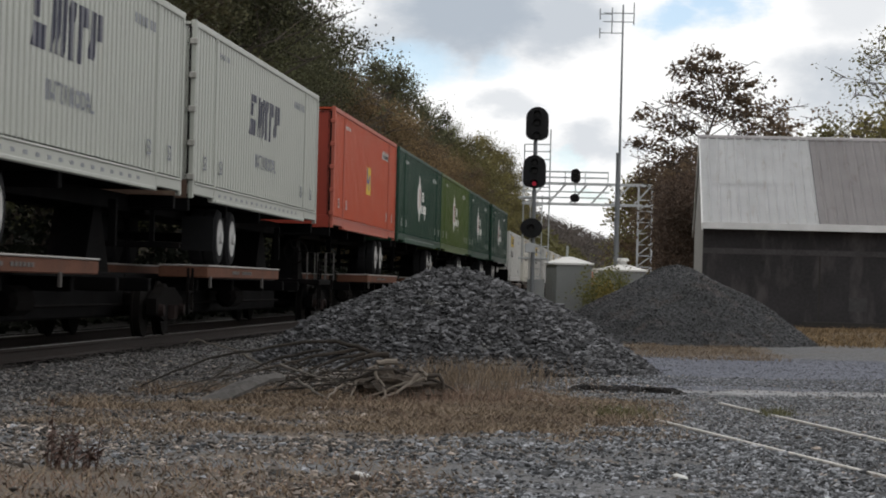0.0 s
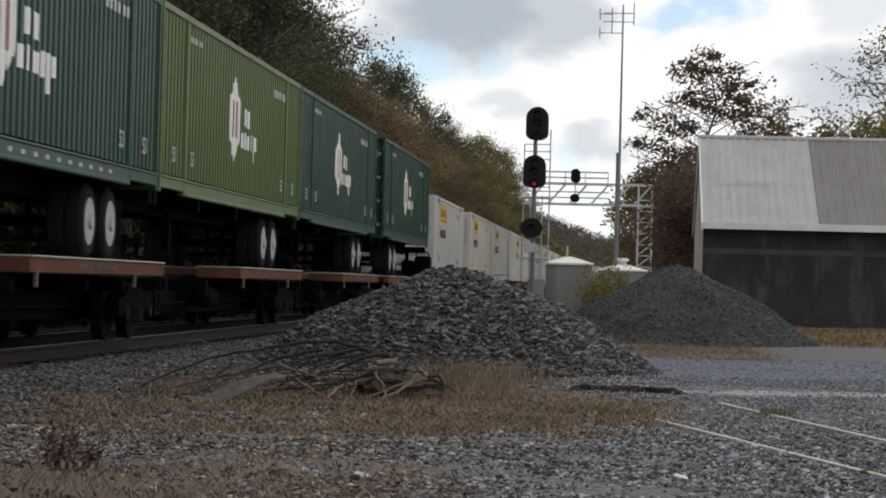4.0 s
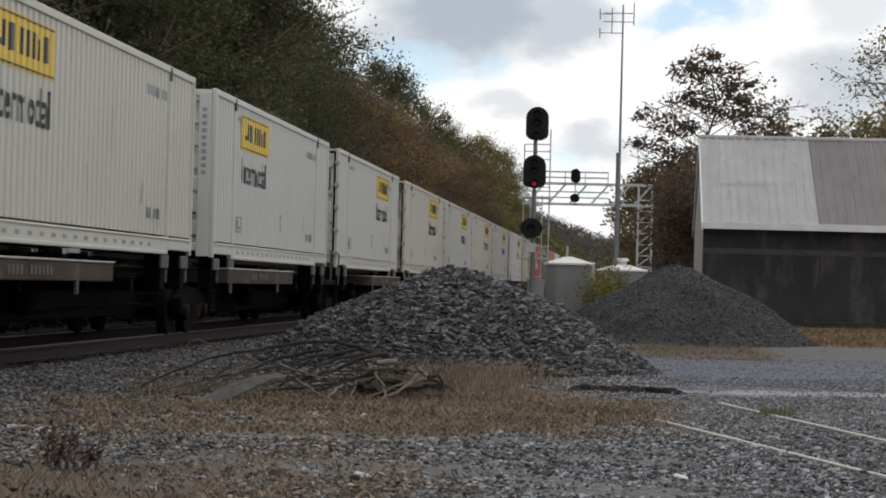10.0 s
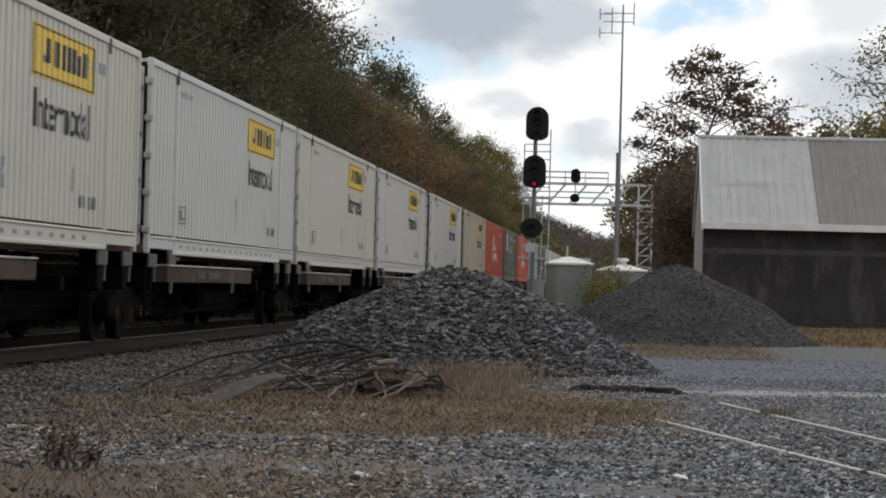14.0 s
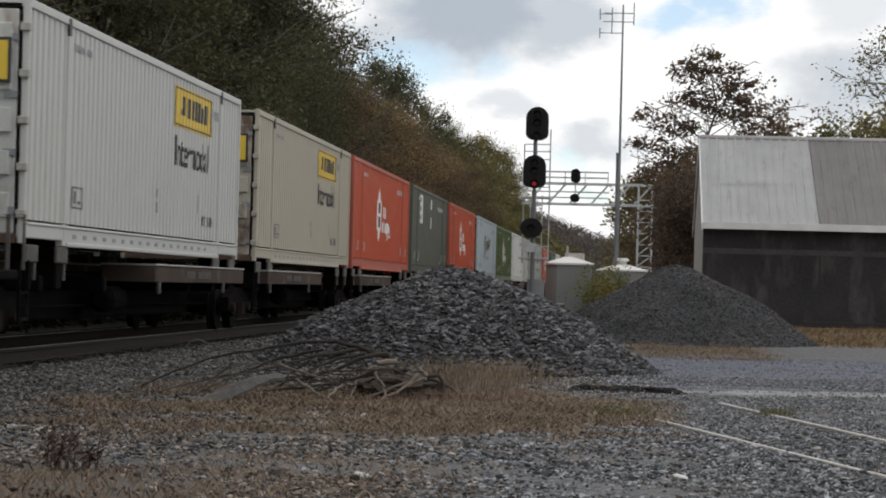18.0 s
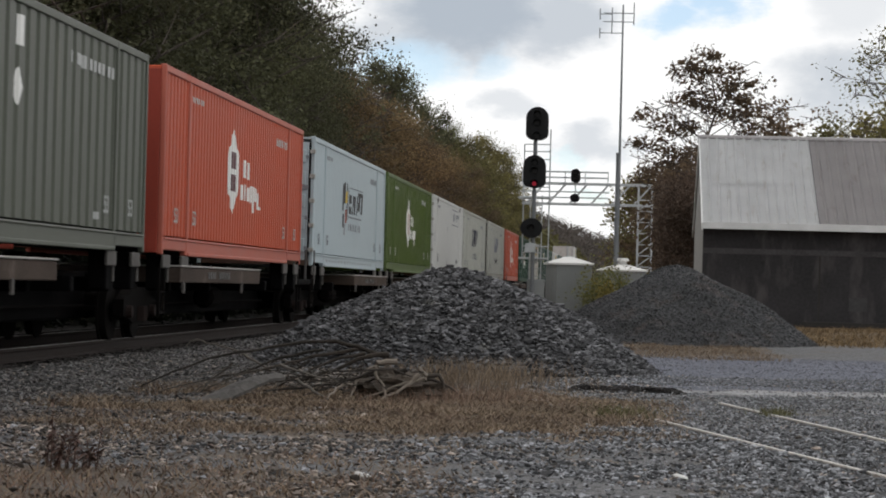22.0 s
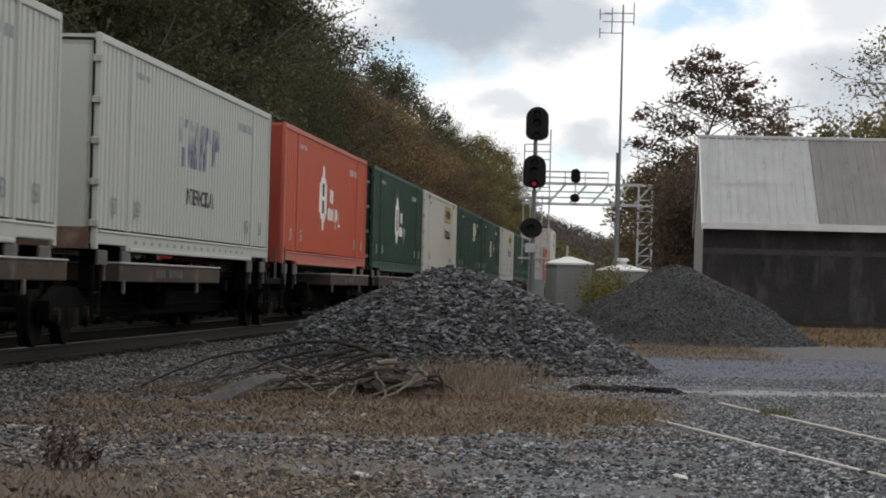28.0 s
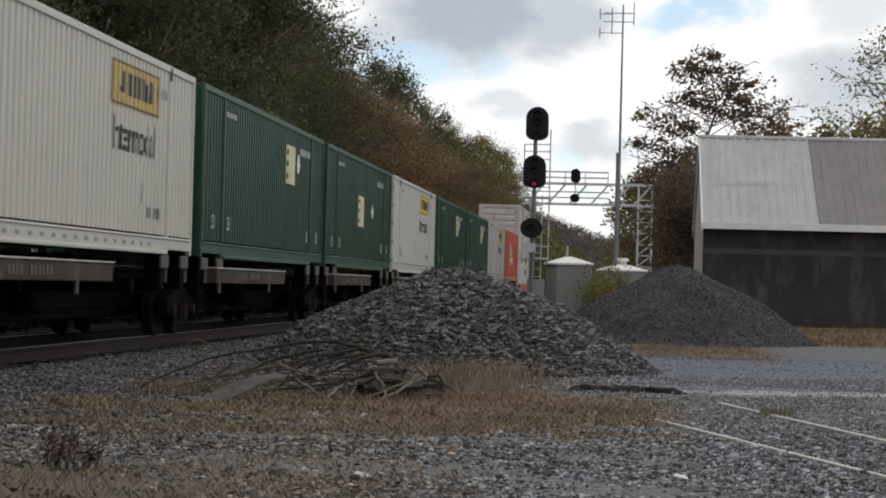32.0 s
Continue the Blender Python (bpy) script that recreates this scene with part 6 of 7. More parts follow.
ROOT = Vector((-2.45, 26.1, 0.2))
def limb(r, kind, *pts, jag=0.012):
    """A bent branch through a few places, thinning to its tip."""
    pts = [Vector(p) for p in pts]
    out = []
    for i in range(len(pts) - 1):
        p0, p1, p2, p3 = pts[max(i - 1, 0)], pts[i], pts[i + 1], pts[min(i + 2, len(pts) - 1)]
        for q in range(4):
            t = q / 4
            v = 0.5 * (2 * p1 + (p2 - p0) * t + (2 * p0 - 5 * p1 + 4 * p2 - p3) * t * t + (3 * p1 - p0 - 3 * p2 + p3) * t ** 3)
            out.append(v + Vector([rb.uniform(-jag, jag) for k in range(3)]))
    out.append(pts[-1])
    n = len(out) - 1
    return part("branch", tube(bmesh.new(), out, [r * (1 - 0.72 * (k / n) ** 0.8) for k in range(n + 1)], 7), M[kind], brush)


# long boughs arching away from the root end
limb(0.027, "dead_wood", (-2.44, 26.4, 0.36), (-2.83, 26.3, 0.53), (-3.3, 26.3, 0.58), (-3.76, 26.2, 0.49), (-4.15, 26.1, 0.42), (-4.6, 26.0, 0.28), (-5.05, 25.9, 0.06))
limb(0.03, "dead_wood", (-2.5, 26.2, 0.46), (-2.77, 26.2, 0.41), (-3.05, 26.2, 0.29), (-3.34, 26.1, 0.19), (-3.65, 26.0, 0.15))
limb(0.022, "dead_wood", (-2.76, 26.4, 0.5), (-3.28, 26.4, 0.42), (-3.62, 26.3, 0.31), (-4.06, 26.1, 0.2), (-4.4, 25.9, 0.03))
limb(0.018, "dead_wood", (-3.2, 26.4, 0.48), (-3.65, 26.4, 0.38), (-4.01, 26.3, 0.24), (-4.4, 26.1, 0.15), (-4.78, 25.3, 0.03))
limb(0.016, "grey_twig", (-3.86, 27.2, 0.22), (-4.19, 27.2, 0.4), (-4.5, 27.2, 0.49), (-4.73, 27.2, 0.53), (-4.81, 27.2, 0.45))
limb(0.013, "dead_wood", (-4.1, 26.0, 0.32), (-4.3, 25.8, 0.14), (-4.42, 25.4, 0.02))
limb(0.014, "dead_wood", (-3.3, 26.0, 0.37), (-3.47, 26.0, 0.26), (-3.6, 25.9, 0.1))
limb(0.02, "dead_wood", (-2.72, 26.0, 0.47), (-3.08, 26.0, 0.38), (-3.35, 25.9, 0.24), (-3.7, 25.6, 0.05))
limb(0.018, "grey_twig", (-3.6, 25.9, 0.33), (-3.26, 25.9, 0.24), (-2.98, 25.9, 0.17))
limb(0.022, "grey_twig", (-3.4, 25.9, 0.16), (-3.19, 25.6, 0.08), (-3.0, 25.2, 0.02))
limb(0.02, "dead_wood", (-2.6, 25.9, 0.3), (-3.0, 25.8, 0.14), (-3.3, 25.6, 0.03))
limb(0.026, "dead_wood", (-2.3, 26.3, 0.3), (-2.75, 26.3, 0.22), (-3.2, 26.1, 0.12), (-3.75, 25.9, 0.06))
for k in range(26):
    a = Vector((rb.uniform(-4.3, -2.7), rb.uniform(25.7, 26.5), rb.uniform(0.1, 0.4)))
    b = a + Vector((rb.uniform(-0.65, -0.2), rb.uniform(-0.4, 0.2), -a.z * rb.uniform(0.5, 0.95)))
    limb(rb.uniform(0.004, 0.009), rb.choice(["dead_wood", "grey_twig"]), a, a.lerp(b, 0.5) + Vector((0, 0, rb.uniform(0.0, 0.07))), b, jag=0.02)
# pale broken roots
limb(0.034, "pale_root", (-2.38, 25.95, 0.38), (-2.58, 25.9, 0.37), (-2.58, 25.9, 0.25), (-2.5, 25.85, 0.1), (-2.47, 25.7, 0.0))
limb(0.03, "pale_root", (-2.58, 25.95, 0.35), (-2.76, 25.9, 0.22), (-2.83, 25.7, 0.0))
limb(0.026, "pale_root", (-2.82, 25.8, 0.15), (-2.97, 25.7, 0.11), (-3.03, 25.2, 0.0))
limb(0.026, "pale_root", (-2.17, 26.0, 0.34), (-2.08, 26.0, 0.23), (-2.26, 26.0, 0.18), (-2.45, 25.9, 0.12), (-2.72, 25.7, 0.0))
limb(0.026, "pale_root", (-2.15, 25.9, 0.28), (-2.29, 25.8, 0.12), (-2.55, 25.4, 0.0))
limb(0.034, "dead_wood", (-2.12, 26.3, 0.22), (-1.96, 26.3, 0.24), (-1.88, 26.3, 0.0))
limb(0.03, "dead_wood", (-2.3, 26.4, 0.12), (-2.02, 26.4, 0.2), (-1.72, 26.5, 0.02))
for k in range(40):
    a = ROOT + Vector((rb.uniform(-1.3, 0.5), rb.uniform(-0.3, 0.5), rb.uniform(-0.16, 0.1)))
    bough(a, a + Vector((rb.uniform(-0.7, 0.4), rb.uniform(-0.4, 0.4), rb.uniform(-0.15, 0.1))), rb.uniform(0, 0.08), rb.uniform(0.008, 0.02), "dead_wood", 6, 0.04)
# the earth-caked root clump
bm = bmesh.new()
bmesh.ops.create_icosphere(bm, subdivisions=4, radius=1)
for v in bm.verts:
    k = 1 + 0.35 * noise.noise(v.co * 2.2) + 0.2 * noise.noise(v.co * 6)
    v.co = Vector((v.co.x * 0.48 * k, v.co.y * 0.55 * k, v.co.z * 0.2 * k))
part("root_clump", bm, M["soil_clod"], brush, "dark earth-caked root clump", at=pose(-2.45, 26.5, 0.08))
bm = bmesh.new()
bmesh.ops.create_grid(bm, x_segments=14, y_segments=4, size=1)
for v in bm.verts:
    u, w = v.co.x, v.co.y
    v.co = Vector((u * 0.8, w * 0.12 * (1 - 0.5 * abs(u) ** 2), 0.03 * math.cos(w * 1.5) + 0.035 * math.sin(u * 3) + 0.02 * noise.noise(v.co * 4)))
bmesh.ops.solidify(bm, geom=bm.faces[:], thickness=0.03)
tagged(part("bark_slab", bm, M["bark_slab"], at=pose(-3.86, 24.7, 0.12, 8, -7.5, 64)), "long curled slab of grey bark on the gravel", "bark")

weed = thing("dead_weed", "dried reddish-brown weed standing in the gravel", "weed", m=pose(-3.5, 15.4, 0))
for k in range(16):
    x, y = rb.uniform(-0.1, 0.26), rb.uniform(-0.12, 0.12)
    h = 0.46 if k == 0 else rb.uniform(0.12, 0.3)
    x = -0.03 if k == 0 else x
    lean = rb.uniform(-0.05, 0.07)
    st = part("stem", tube(bmesh.new(), [(x, y, 0), (x + lean * 0.4, y, h * 0.5), (x + lean, y, h)], [0.005, 0.004, 0.002], 5), M["weed"], weed)
    bm = bmesh.new()
    for j in range(30):
        t = rb.uniform(0.2, 1.0)
        c0 = Vector((x + lean * t, y, h * t))
        d = Vector((rb.uniform(-1, 1), rb.uniform(-1, 1), rb.uniform(-0.7, 0.5))).normalized() * rb.uniform(0.025, 0.075)
        sd = d.cross(Vector((0.3, 0.2, 1))).normalized() * rb.uniform(0.005, 0.014)
        bm.faces.new([bm.verts.new(c0), bm.verts.new(c0 + d * 0.5 + sd), bm.verts.new(c0 + d), bm.verts.new(c0 + d * 0.5 - sd)])
    part("dry_leaves", bm, M["weed"], st)

# dry grass and russet weeds over the patches
x, y = in_view(160000, 12.6, 60.0)
keep = rng.random(len(x)) < patch(x, y) * 0.8
x, y = x[keep], y[keep]
tagged(new("dry_grass", blades("dry_grass", rng, np.stack([x, y, lie(x, y)], 1), rng.uniform(0.02, 0.075, len(x)), 0.006, 1.5, M["grass_dry"])), "short matted dry grass in the gravel", "grass", kind="stuff")
x, y = in_view(110000, 17.5, 30.0)
keep = rng.random(len(x)) < patch(x, y) * 0.9
x, y = x[keep], y[keep]
tagged(new("matted_grass", blades("matted_grass", rng, np.stack([x, y, lie(x, y)], 1), rng.uniform(0.02, 0.07, len(x)), 0.006, 1.8, M["grass_dry"])), "matted tan grass lying flat over the gravel", "grass", kind="stuff")
x, y = in_view(50000, 12.6, 30.0)
keep = (rng.random(len(x)) < patch(x, y) * 0.8) & (lattice(x, y, 0.7, 9) > 0.5)
x, y = x[keep], y[keep]
tagged(new("russet_weeds", blades("russet_weeds", rng, np.stack([x, y, lie(x, y)], 1), rng.uniform(0.02, 0.07, len(x)), 0.004, 1.2, M["grass_red"])), "low russet weeds among the gravel", "weeds", kind="stuff")
n = 900
x, y = rng.normal(-1.9, 0.5, n), rng.normal(26.0, 1.1, n)
tagged(new("tall_dry_grass", blades("tall_dry_grass", rng, np.stack([x, y, lie(x, y)], 1), rng.uniform(0.05, 0.2, n), 0.004, 0.8, M["grass_red"])), "tall dry grass around the dead branches", "grass", kind="stuff")
n = 700
x, y = rng.normal(-0.05, 0.2, n), rng.normal(24.1, 0.5, n)
x[:200], y[:200] = rng.normal(1.45, 0.1, 200), rng.normal(25.0, 0.3, 200)
tagged(new("green_tuft", blades("green_tuft", rng, np.stack([x, y, lie(x, y)], 1), rng.uniform(0.03, 0.1, n), 0.004, 0.9, M["grass_green"])), "low green-brown grass growing over the buried rails", "grass", kind="stuff")
x, y = rng.uniform(3.0, 9.5, 9000), rng.uniform(58, 90, 9000)
keep = lattice(x, y, 1.3, 17) + 0.5 * lattice(x, y, 0.5, 18) > 0.72
x, y = x[keep], y[keep]
tagged(new("barn_grass", blades("barn_grass", rng, np.stack([x, y, lie(x, y)], 1), rng.uniform(0.04, 0.16, len(x)), 0.012, 1.0, M["grass_gold"])), "straggling golden dry grass before the barn", "grass", kind="stuff")
n = 1400
x, y = rng.normal(-1.9, 0.55, n), rng.normal(30.5, 1.6, n)
tagged(new("dry_weeds", blades("dry_weeds", rng, np.stack([x, y, lie(x, y)], 1), rng.uniform(0.1, 0.38, n), 0.004, 0.6, M["grass_dry"])), "thin dry weeds at the foot of the stone pile", "weeds", kind="stuff")


# ---- trees ----
def grow(r, base, top, spread, start, n_limb, thick):
    """Trunk and limbs as tubes; returns the bmesh and the places where twigs carry leaves."""
    bm = bmesh.new()
    trunk = [Vector((0, 0, -0.4))]
    for k in range(1, 8):
        t = k / 7
        trunk.append(Vector((r.normal(0, 0.12) * t * 2, r.normal(0, 0.12) * t * 2, top * 0.86 * t)))
    tube(bm, trunk, [thick * (1 - 0.85 * k / 7) for k in range(8)], 7)
    tips = []
    for k in range(n_limb):
        t = start + (1 - start) * (k + r.uniform(0, 1)) / n_limb
        i = min(6, int(t * 7))
        p = trunk[i].lerp(trunk[i + 1], t * 7 - i)
        a = k * 2.4 + r.uniform(-0.5, 0.5)
        reach = spread * (0.45 + 0.75 * math.sin(math.pi * min(1, max(0.08, (t - start) / (1 - start) * 0.8 + 0.2)))) * r.uniform(0.65, 1.1)
        q = p + Vector((math.cos(a) * reach, math.sin(a) * reach, reach * r.uniform(0.25, 0.75)))
        m = p.lerp(q, 0.5) + Vector((r.normal(0, 0.2), r.normal(0, 0.2), 0.25))
        tube(bm, [p, m, q], [thick * 0.32 * (1 - 0.6 * t), thick * 0.2 * (1 - 0.6 * t), 0.02], 5, False)
        for j in range(6):
            s = r.uniform(0.3, 1.0)
            b = p.lerp(m, s * 2) if s < 0.5 else m.lerp(q, s * 2 - 1)
            d = Vector((r.normal(), r.normal(), r.normal(0.3, 0.7))).normalized() * reach * r.uniform(0.2, 0.5)
            tube(bm, [b, b + d], [0.03, 0.008], 4, False)
            tips += [b + d * r.uniform(0.4, 1.1), b + d]
    return bm, np.array([list(v) for v in tips])


def leaves(name, r, tips, n, blob, size, material, clumps=0):
    """Many small leaves around the twigs, gathered in flattened clumps if asked for, their faces mostly up."""
    if clumps:
        c0 = tips[r.integers(0, len(tips), clumps)] + r.normal(0, 0.15, (clumps, 3))
        w = blob * r.uniform(0.6, 1.5, clumps)
        k = r.integers(0, clumps, n)
        c = c0[k] + r.normal(0, 1, (n, 3)) * w[k][:, None] * np.array((1.0, 1.0, 0.6))
        c = np.clip(c, c0[k] - 1.9 * w[k][:, None], c0[k] + 1.9 * w[k][:, None])
    else:
        c = tips[r.integers(0, len(tips), n)] + r.normal(0, blob, (n, 3))
    up = r.normal(0, 0.55, (n, 3)) + np.array((0, 0, 0.75))
    up /= np.linalg.norm(up, axis=1)[:, None]
    e = np.cross(up, r.normal(0, 1, (n, 3)))
    e /= np.linalg.norm(e, axis=1)[:, None]
    R = np.stack([e, np.cross(up, e), up], 2)
    s = size * r.uniform(0.5, 1.3, n)
    q = np.array([(-0.5, 0, 0), (0, -0.42, 0.06), (0.6, 0, 0), (0, 0.42, 0.06)])
    v = np.einsum("nij,kj->nki", R, q) * s[:, None, None] + c[:, None, :]
    f = np.arange(n * 4).reshape(n, 4)
    return raw_mesh(name, v.reshape(-1, 3), f, material)


def tree(name, label, seed, top, spread, start, limbs, thick, n, blob, size, material, m, group="trees along the line", clumps=0):
    r = np.random.default_rng(seed)
    bm, tips = grow(r, 0, top, spread, start, limbs, thick)
    ob = thing(name, label, "tree", group, m)
    part("trunk", bm, M["bark"], ob)
    part("crown", leaves("crown", r, tips, n, blob, size, M[material], clumps), None, ob)
    return ob


kinds = {}
for key, label, mats in (("dark", "tall dark green broadleaf tree in autumn", "leaf_dark"), ("green", "green broadleaf tree in early autumn", "leaf_green"), ("olive", "olive-leaved tree turning in autumn", "leaf_olive"),
                         ("rust", "rust-brown broadleaf tree in autumn", "leaf_rust"), ("yellow", "yellow-green broadleaf tree in autumn", "leaf_yellow"), ("brown", "brown broadleaf tree thinning in autumn", "leaf_brown")):
    for v in range(3):
        kinds[key, v] = (label, mats, 100 + 7 * len(kinds))
protos = {}
rt = random.Random(3)


def plant(key, x, y, h, spread=1.0, light=False):
    v = 2 if light else rt.randint(0, 1)
    m = pose(x, y, float(lie(x, y)) - 0.1, 0, 0, rt.uniform(0, 360)) @ Matrix.Diagonal((h / 15 * spread, h / 15 * spread, h / 15, 1))
    if (key, v) not in protos:
        label, mats, seed = kinds[key, v]
        protos[key, v] = tree("tree", label, seed, 15.0, 3.9, 0.16, 30, 0.24, 18000 if light else 44000, 0.6, 0.18 if light else 0.118, mats, m, clumps=90 if light else 150)
        return
    ob = copy_thing(protos[key, v], m)
    ob.matrix_basis = m


# the wooded bank beside the line: tall dark trees first
y = 46.0
while y < 112:
    s = 1.0 if y < 90 else 0.6
    plant(rt.choice(["dark", "dark", "green", "dark"]), -14.6 - rt.uniform(0, 1.8), y, rt.uniform(13, 17), s)
    plant(rt.choice(["dark", "dark", "green"]), -19.0 - rt.uniform(0, 2.5), y + rt.uniform(0, 4), rt.uniform(13, 16), min(1.0, s + 0.2), light=True)
    plant(rt.choice(["dark", "green", "dark"]), -24.0 - rt.uniform(0, 2.5), y * 1.35 + rt.uniform(0, 4), rt.uniform(14, 16), light=True)
    y += 4.6 + y * 0.012
plant("dark", -15.2, 108.0, 13.6, 0.85)
plant("dark", -16.4, 114.0, 13.8, 0.85)
# then rust-brown ones with dark crowns behind, olive and yellow ones farther on
for key, x, y, top, s in (("green", -17.2, 117.0, 15.1, 0.8), ("dark", -18.2, 128.0, 15.2, 0.8), ("green", -20.0, 141.0, 16.0, 0.8), ("rust", -14.8, 124.9, 12.4, 1.0), ("brown", -16.6, 133.0, 13.2, 0.9), ("rust", -15.2, 139.5, 12.6, 1.0), ("rust", -15.0, 151.1, 12.4, 0.9), ("dark", -18.5, 180.0, 18.2, 0.75), ("dark", -19.0, 205.9, 19.8, 0.7), ("brown", -14.6, 154.5, 11.3, 0.9),
                          ("brown", -14.6, 169.3, 11.8, 0.9), ("dark", -19.0, 238.0, 19.0, 0.6), ("green", -18.0, 246.2, 18.0, 0.6), ("rust", -14.8, 188.6, 12.3, 0.9), ("olive", -16.5, 241.9, 16.4, 0.75), ("yellow", -17.0, 280.7, 19.2, 0.75),
                          ("olive", -16.0, 295.6, 18.8, 0.75), ("yellow", -15.8, 318.5, 17.0, 0.6), ("olive", -15.6, 343.1, 14.5, 0.55), ("brown", -14.6, 202.7, 12.4, 0.9), ("olive", -14.6, 227.6, 13.6, 0.9), ("yellow", -15.2, 262.0, 15.5, 0.8),
                          ("olive", -15.6, 380.0, 12.0, 0.6), ("yellow", -15.6, 415.0, 10.5, 0.6)):
    plant(key, x, y, top - float(lie(x, y)), s, light=key in ("dark", "yellow"))
y = 120.0
while y < 300:
    plant(rt.choice(["rust", "brown", "olive"] if y < 210 else ["olive", "yellow"]), -17.5 - rt.uniform(0, 3.0), y, rt.uniform(8.0, 9.5), light=True)
    y += 6.0 + y * 0.015
# thin bare trees standing out against the sky at the end of the dark ones
for k, (x, y, h) in enumerate(((-14.2, 122.0, 15.4), (-15.2, 137.0, 16.2))):
    tree("tree", "bare-twigged tree with a few dark leaves", 300 + k, h - float(lie(x, y)), 2.4, 0.35, 34, 0.14, 700, 0.3, 0.16, "leaf_dark", pose(x, y, float(lie(x, y)) - 0.1, 0, 0, 50 * k), clumps=60)

# undergrowth closing the foot of the bank, its shade carried by the leaf colour
def thicket(name, label, seed, n, place, blob, size, material):
    r = np.random.default_rng(seed)
    tips = place(r)
    return tagged(new(name, leaves(name, r, tips, n, blob, size, M[material])), label, "undergrowth", kind="stuff")


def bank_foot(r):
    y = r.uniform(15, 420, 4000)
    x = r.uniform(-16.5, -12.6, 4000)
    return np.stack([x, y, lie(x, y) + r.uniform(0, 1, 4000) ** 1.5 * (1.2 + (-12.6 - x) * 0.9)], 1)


thicket("undergrowth", "dense undergrowth along the foot of the bank, darkened as in shade", 40, 90000, bank_foot, 0.35, 0.28, "leaf_shaded")


def yard_bush(r):
    x, y = r.normal(-0.9, 0.45, 300), r.normal(98, 1.2, 300)
    return np.stack([x, y, np.abs(r.normal(0.9, 0.5, 300))], 1)


thicket("golden_bush", "small golden-leaved bush beside the huts", 44, 800, lambda r: np.stack([r.normal(-0.95, 0.28, 120), r.normal(96.5, 0.5, 120), np.abs(r.normal(0.75, 0.35, 120))], 1), 0.12, 0.11, "leaf_gold")
thicket("yellow_bush", "straggling yellow-green bush beside the huts", 41, 4500, yard_bush, 0.16, 0.10, "leaf_bush")


def single(key, name, label, x, y, top, spread, start, limbs, n, blob, size, thick=0.22, seed=60, clumps=0):
    mats = {"rust": "leaf_rust", "brown": "leaf_brown", "olive": "leaf_olive", "green": "leaf_green", "yellow": "leaf_yellow"}[key]
    return tree(name, label, seed, top, spread, start, limbs, thick, n, blob, size, mats, pose(x, y, float(lie(x, y)) - 0.1, 0, 0, seed * 37 % 360), "trees behind the barn", clumps)


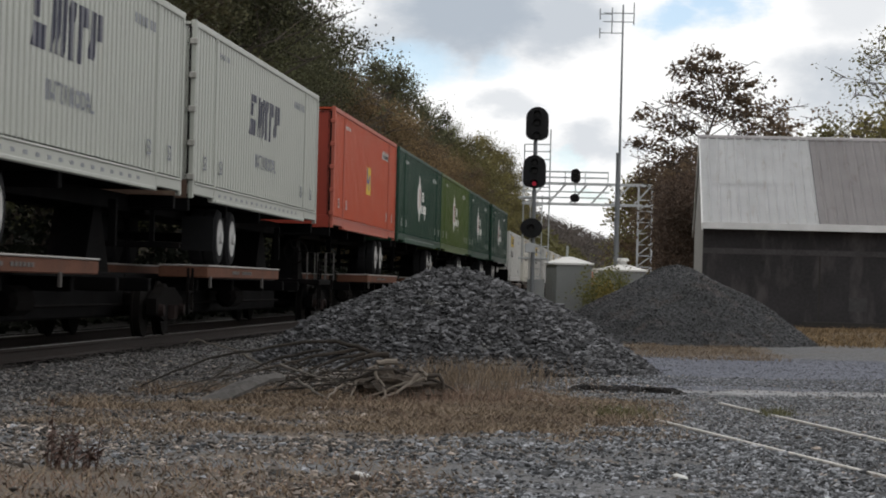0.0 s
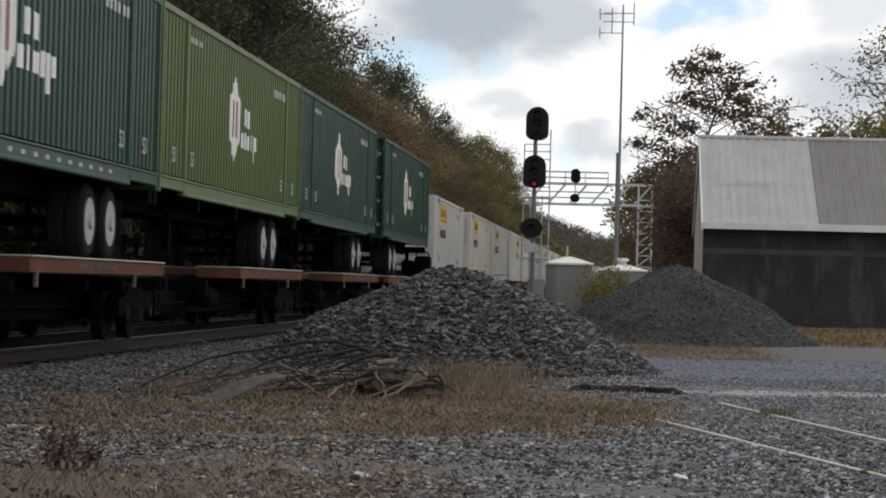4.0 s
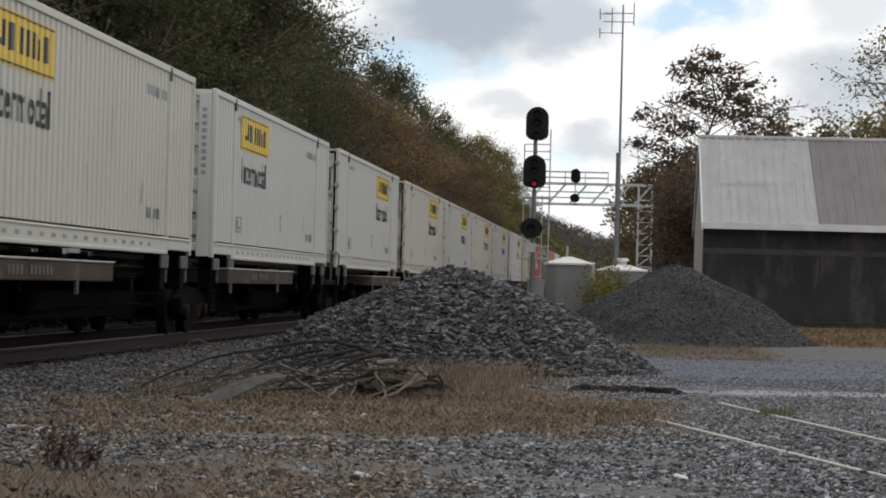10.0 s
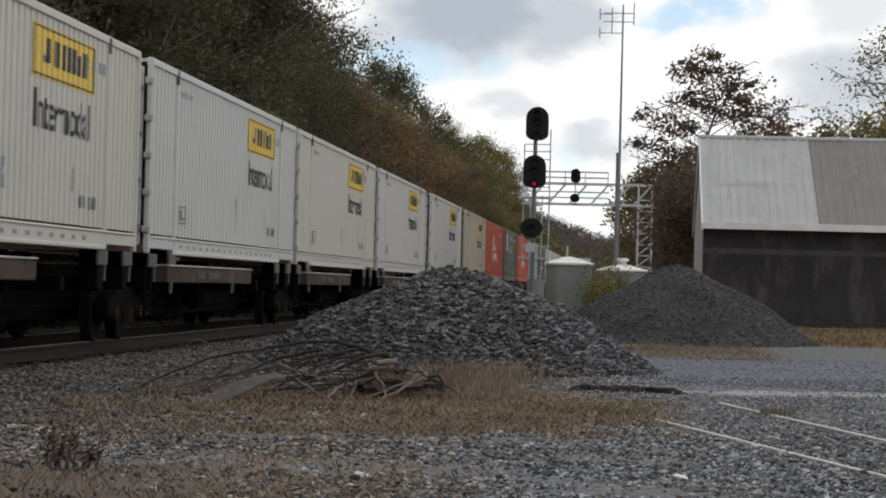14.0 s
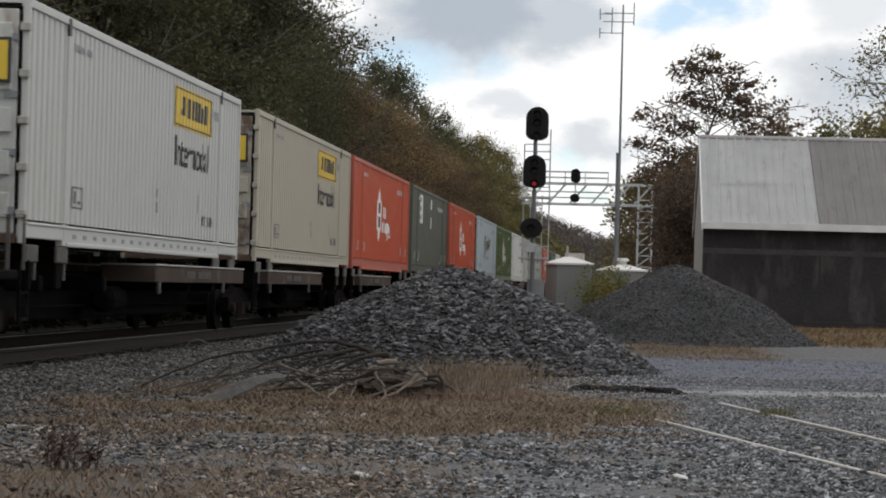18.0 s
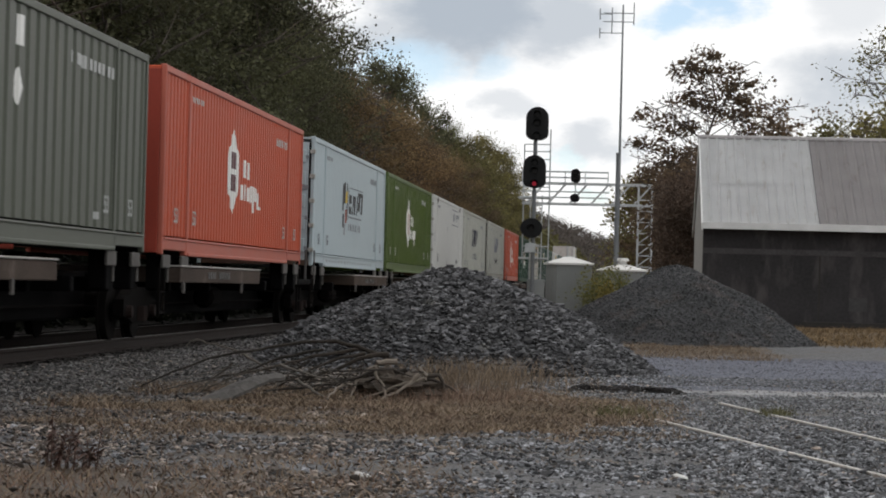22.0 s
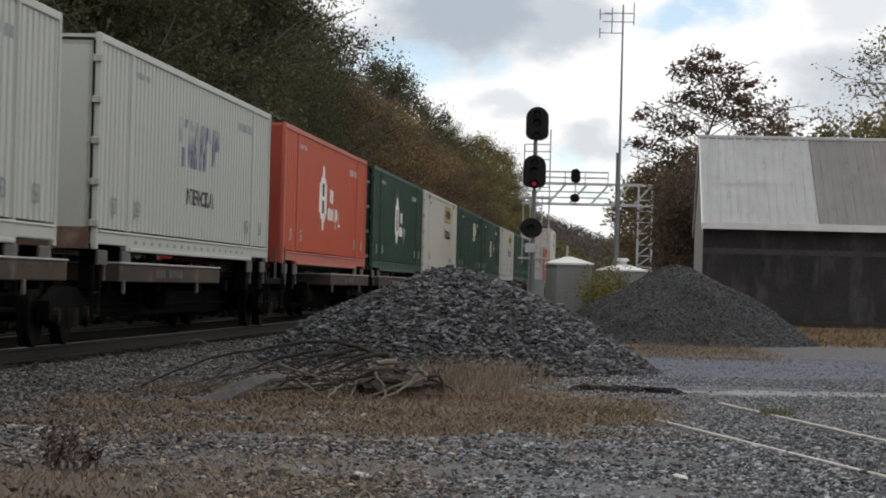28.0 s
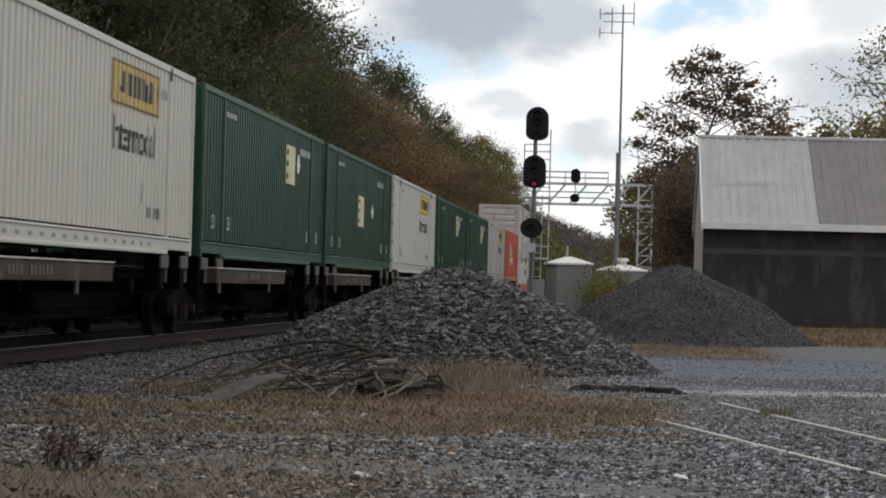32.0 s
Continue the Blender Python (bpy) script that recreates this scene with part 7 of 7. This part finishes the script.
single("brown", "tree", "half-bare tree with sparse rust-brown leaves", 4.3, 136, 15.1, 3.8, 0.30, 46, 6800, 0.30, 0.2, 0.2, 61, 150)
single("brown", "tree", "half-bare tree with sparse rust-brown leaves", 7.4, 138, 12.8, 3.2, 0.30, 34, 3600, 0.3, 0.2, 0.2, 62, 110)
for k, (x, y, h, s, key) in enumerate(((2.2, 190, 11.6, 3.6, "brown"), (4.4, 186, 12.4, 3.6, "brown"), (0.6, 196, 11.0, 2.0, "yellow"), (1.0, 204, 10.6, 2.6, "olive"), (3.6, 200, 11.4, 3.0, "brown"), (2.4, 210, 9.8, 2.6, "brown"), (6.4, 192, 12.4, 3.6, "brown"), (10.2, 132, 10.6, 3.0, "olive"), (12.4, 128, 11.6, 3.0, "yellow"),
                                       (14.6, 131, 12.0, 3.2, "olive"), (5.5, 140, 9.4, 3.0, "brown"), (8.6, 142, 9.6, 3.0, "brown"), (17.5, 134, 13.0, 3.5, "green"), (4.2, 150, 9.4, 3.0, "brown"))):
    single(key, "tree", "brown autumn tree behind the barn" if key == "brown" else "leafy autumn tree behind the barn", x, y, h, s, 0.12, 24, 6500, 0.35, 0.22, 0.15, 70 + k)
single("olive", "tree", "thin bare-topped tree with fine twigs", 12.2, 120, 14.9, 2.8, 0.35, 36, 2600, 0.3, 0.15, 0.12, 90)


def barn_thicket(r):
    x, y = r.uniform(1.4, 6.0, 2500), r.uniform(122, 136, 2500)
    return np.stack([x, y, r.uniform(0, 1, 2500) ** 0.8 * (5.2 + 2.4 * lattice(x, y, 1.6, 45))], 1)


thicket("brown_thicket", "dense dull brown thicket behind the barn", 45, 90000, barn_thicket, 0.22, 0.13, "leaf_dull")


def far_hill(r):
    y = r.uniform(740, 1180, 7000)
    x = np.where(r.random(7000) < 0.6, r.uniform(-70, 10, 7000), r.uniform(-260, 220, 7000))
    return np.stack([x, y, lie(x, y) + r.uniform(0, 5, 7000) * (0.5 + lattice(x, y, 14, 30))], 1)


def far_bank(r):
    y = r.uniform(400, 800, 5000)
    x = -14.5 - r.uniform(0, 1, 5000) ** 1.5 * 30
    return np.stack([x, y, lie(x, y) + r.uniform(0, 11, 5000) * (0.55 + 0.6 * lattice(x, y, 9, 31))], 1)


thicket("far_woods", "brown autumn woods on the far hillside, hazed in colour", 42, 130000, far_hill, 1.1, 0.7, "leaf_hazed")
thicket("far_bank_woods", "olive-brown woods along the distant bank", 43, 40000, far_bank, 0.9, 0.9, "leaf_olive")


# ---- what moves ----
def run(t):
    """How far the train has come, in metres, at t seconds."""
    u = t / 16 - 1
    return sum(c * (u ** (k + 1) - (-1) ** (k + 1)) for k, c in enumerate((240.3565, 6.3748, -1.3802)))


def motions():
    for ob, s0, z in movers:
        walk(ob, [(t, pose(TRACK_X, s0 - run(t), z)) for t in range(0, 33, 2)])
    # wheels roll without slipping
    spin = [(k / FPS, math.degrees(run(k / FPS) / 0.42) % 360) for k in range(32 * FPS + 1)]
    for y in (-0.88, 0.88):
        first = wheelset(trucks[0], y)
        walk(first, [(t, pose(0, y, 0.42, a)) for t, a in spin])
        for other in trucks[1:]:
            copy_thing(first, pose(0, y, 0.42)).parent = other


motions()
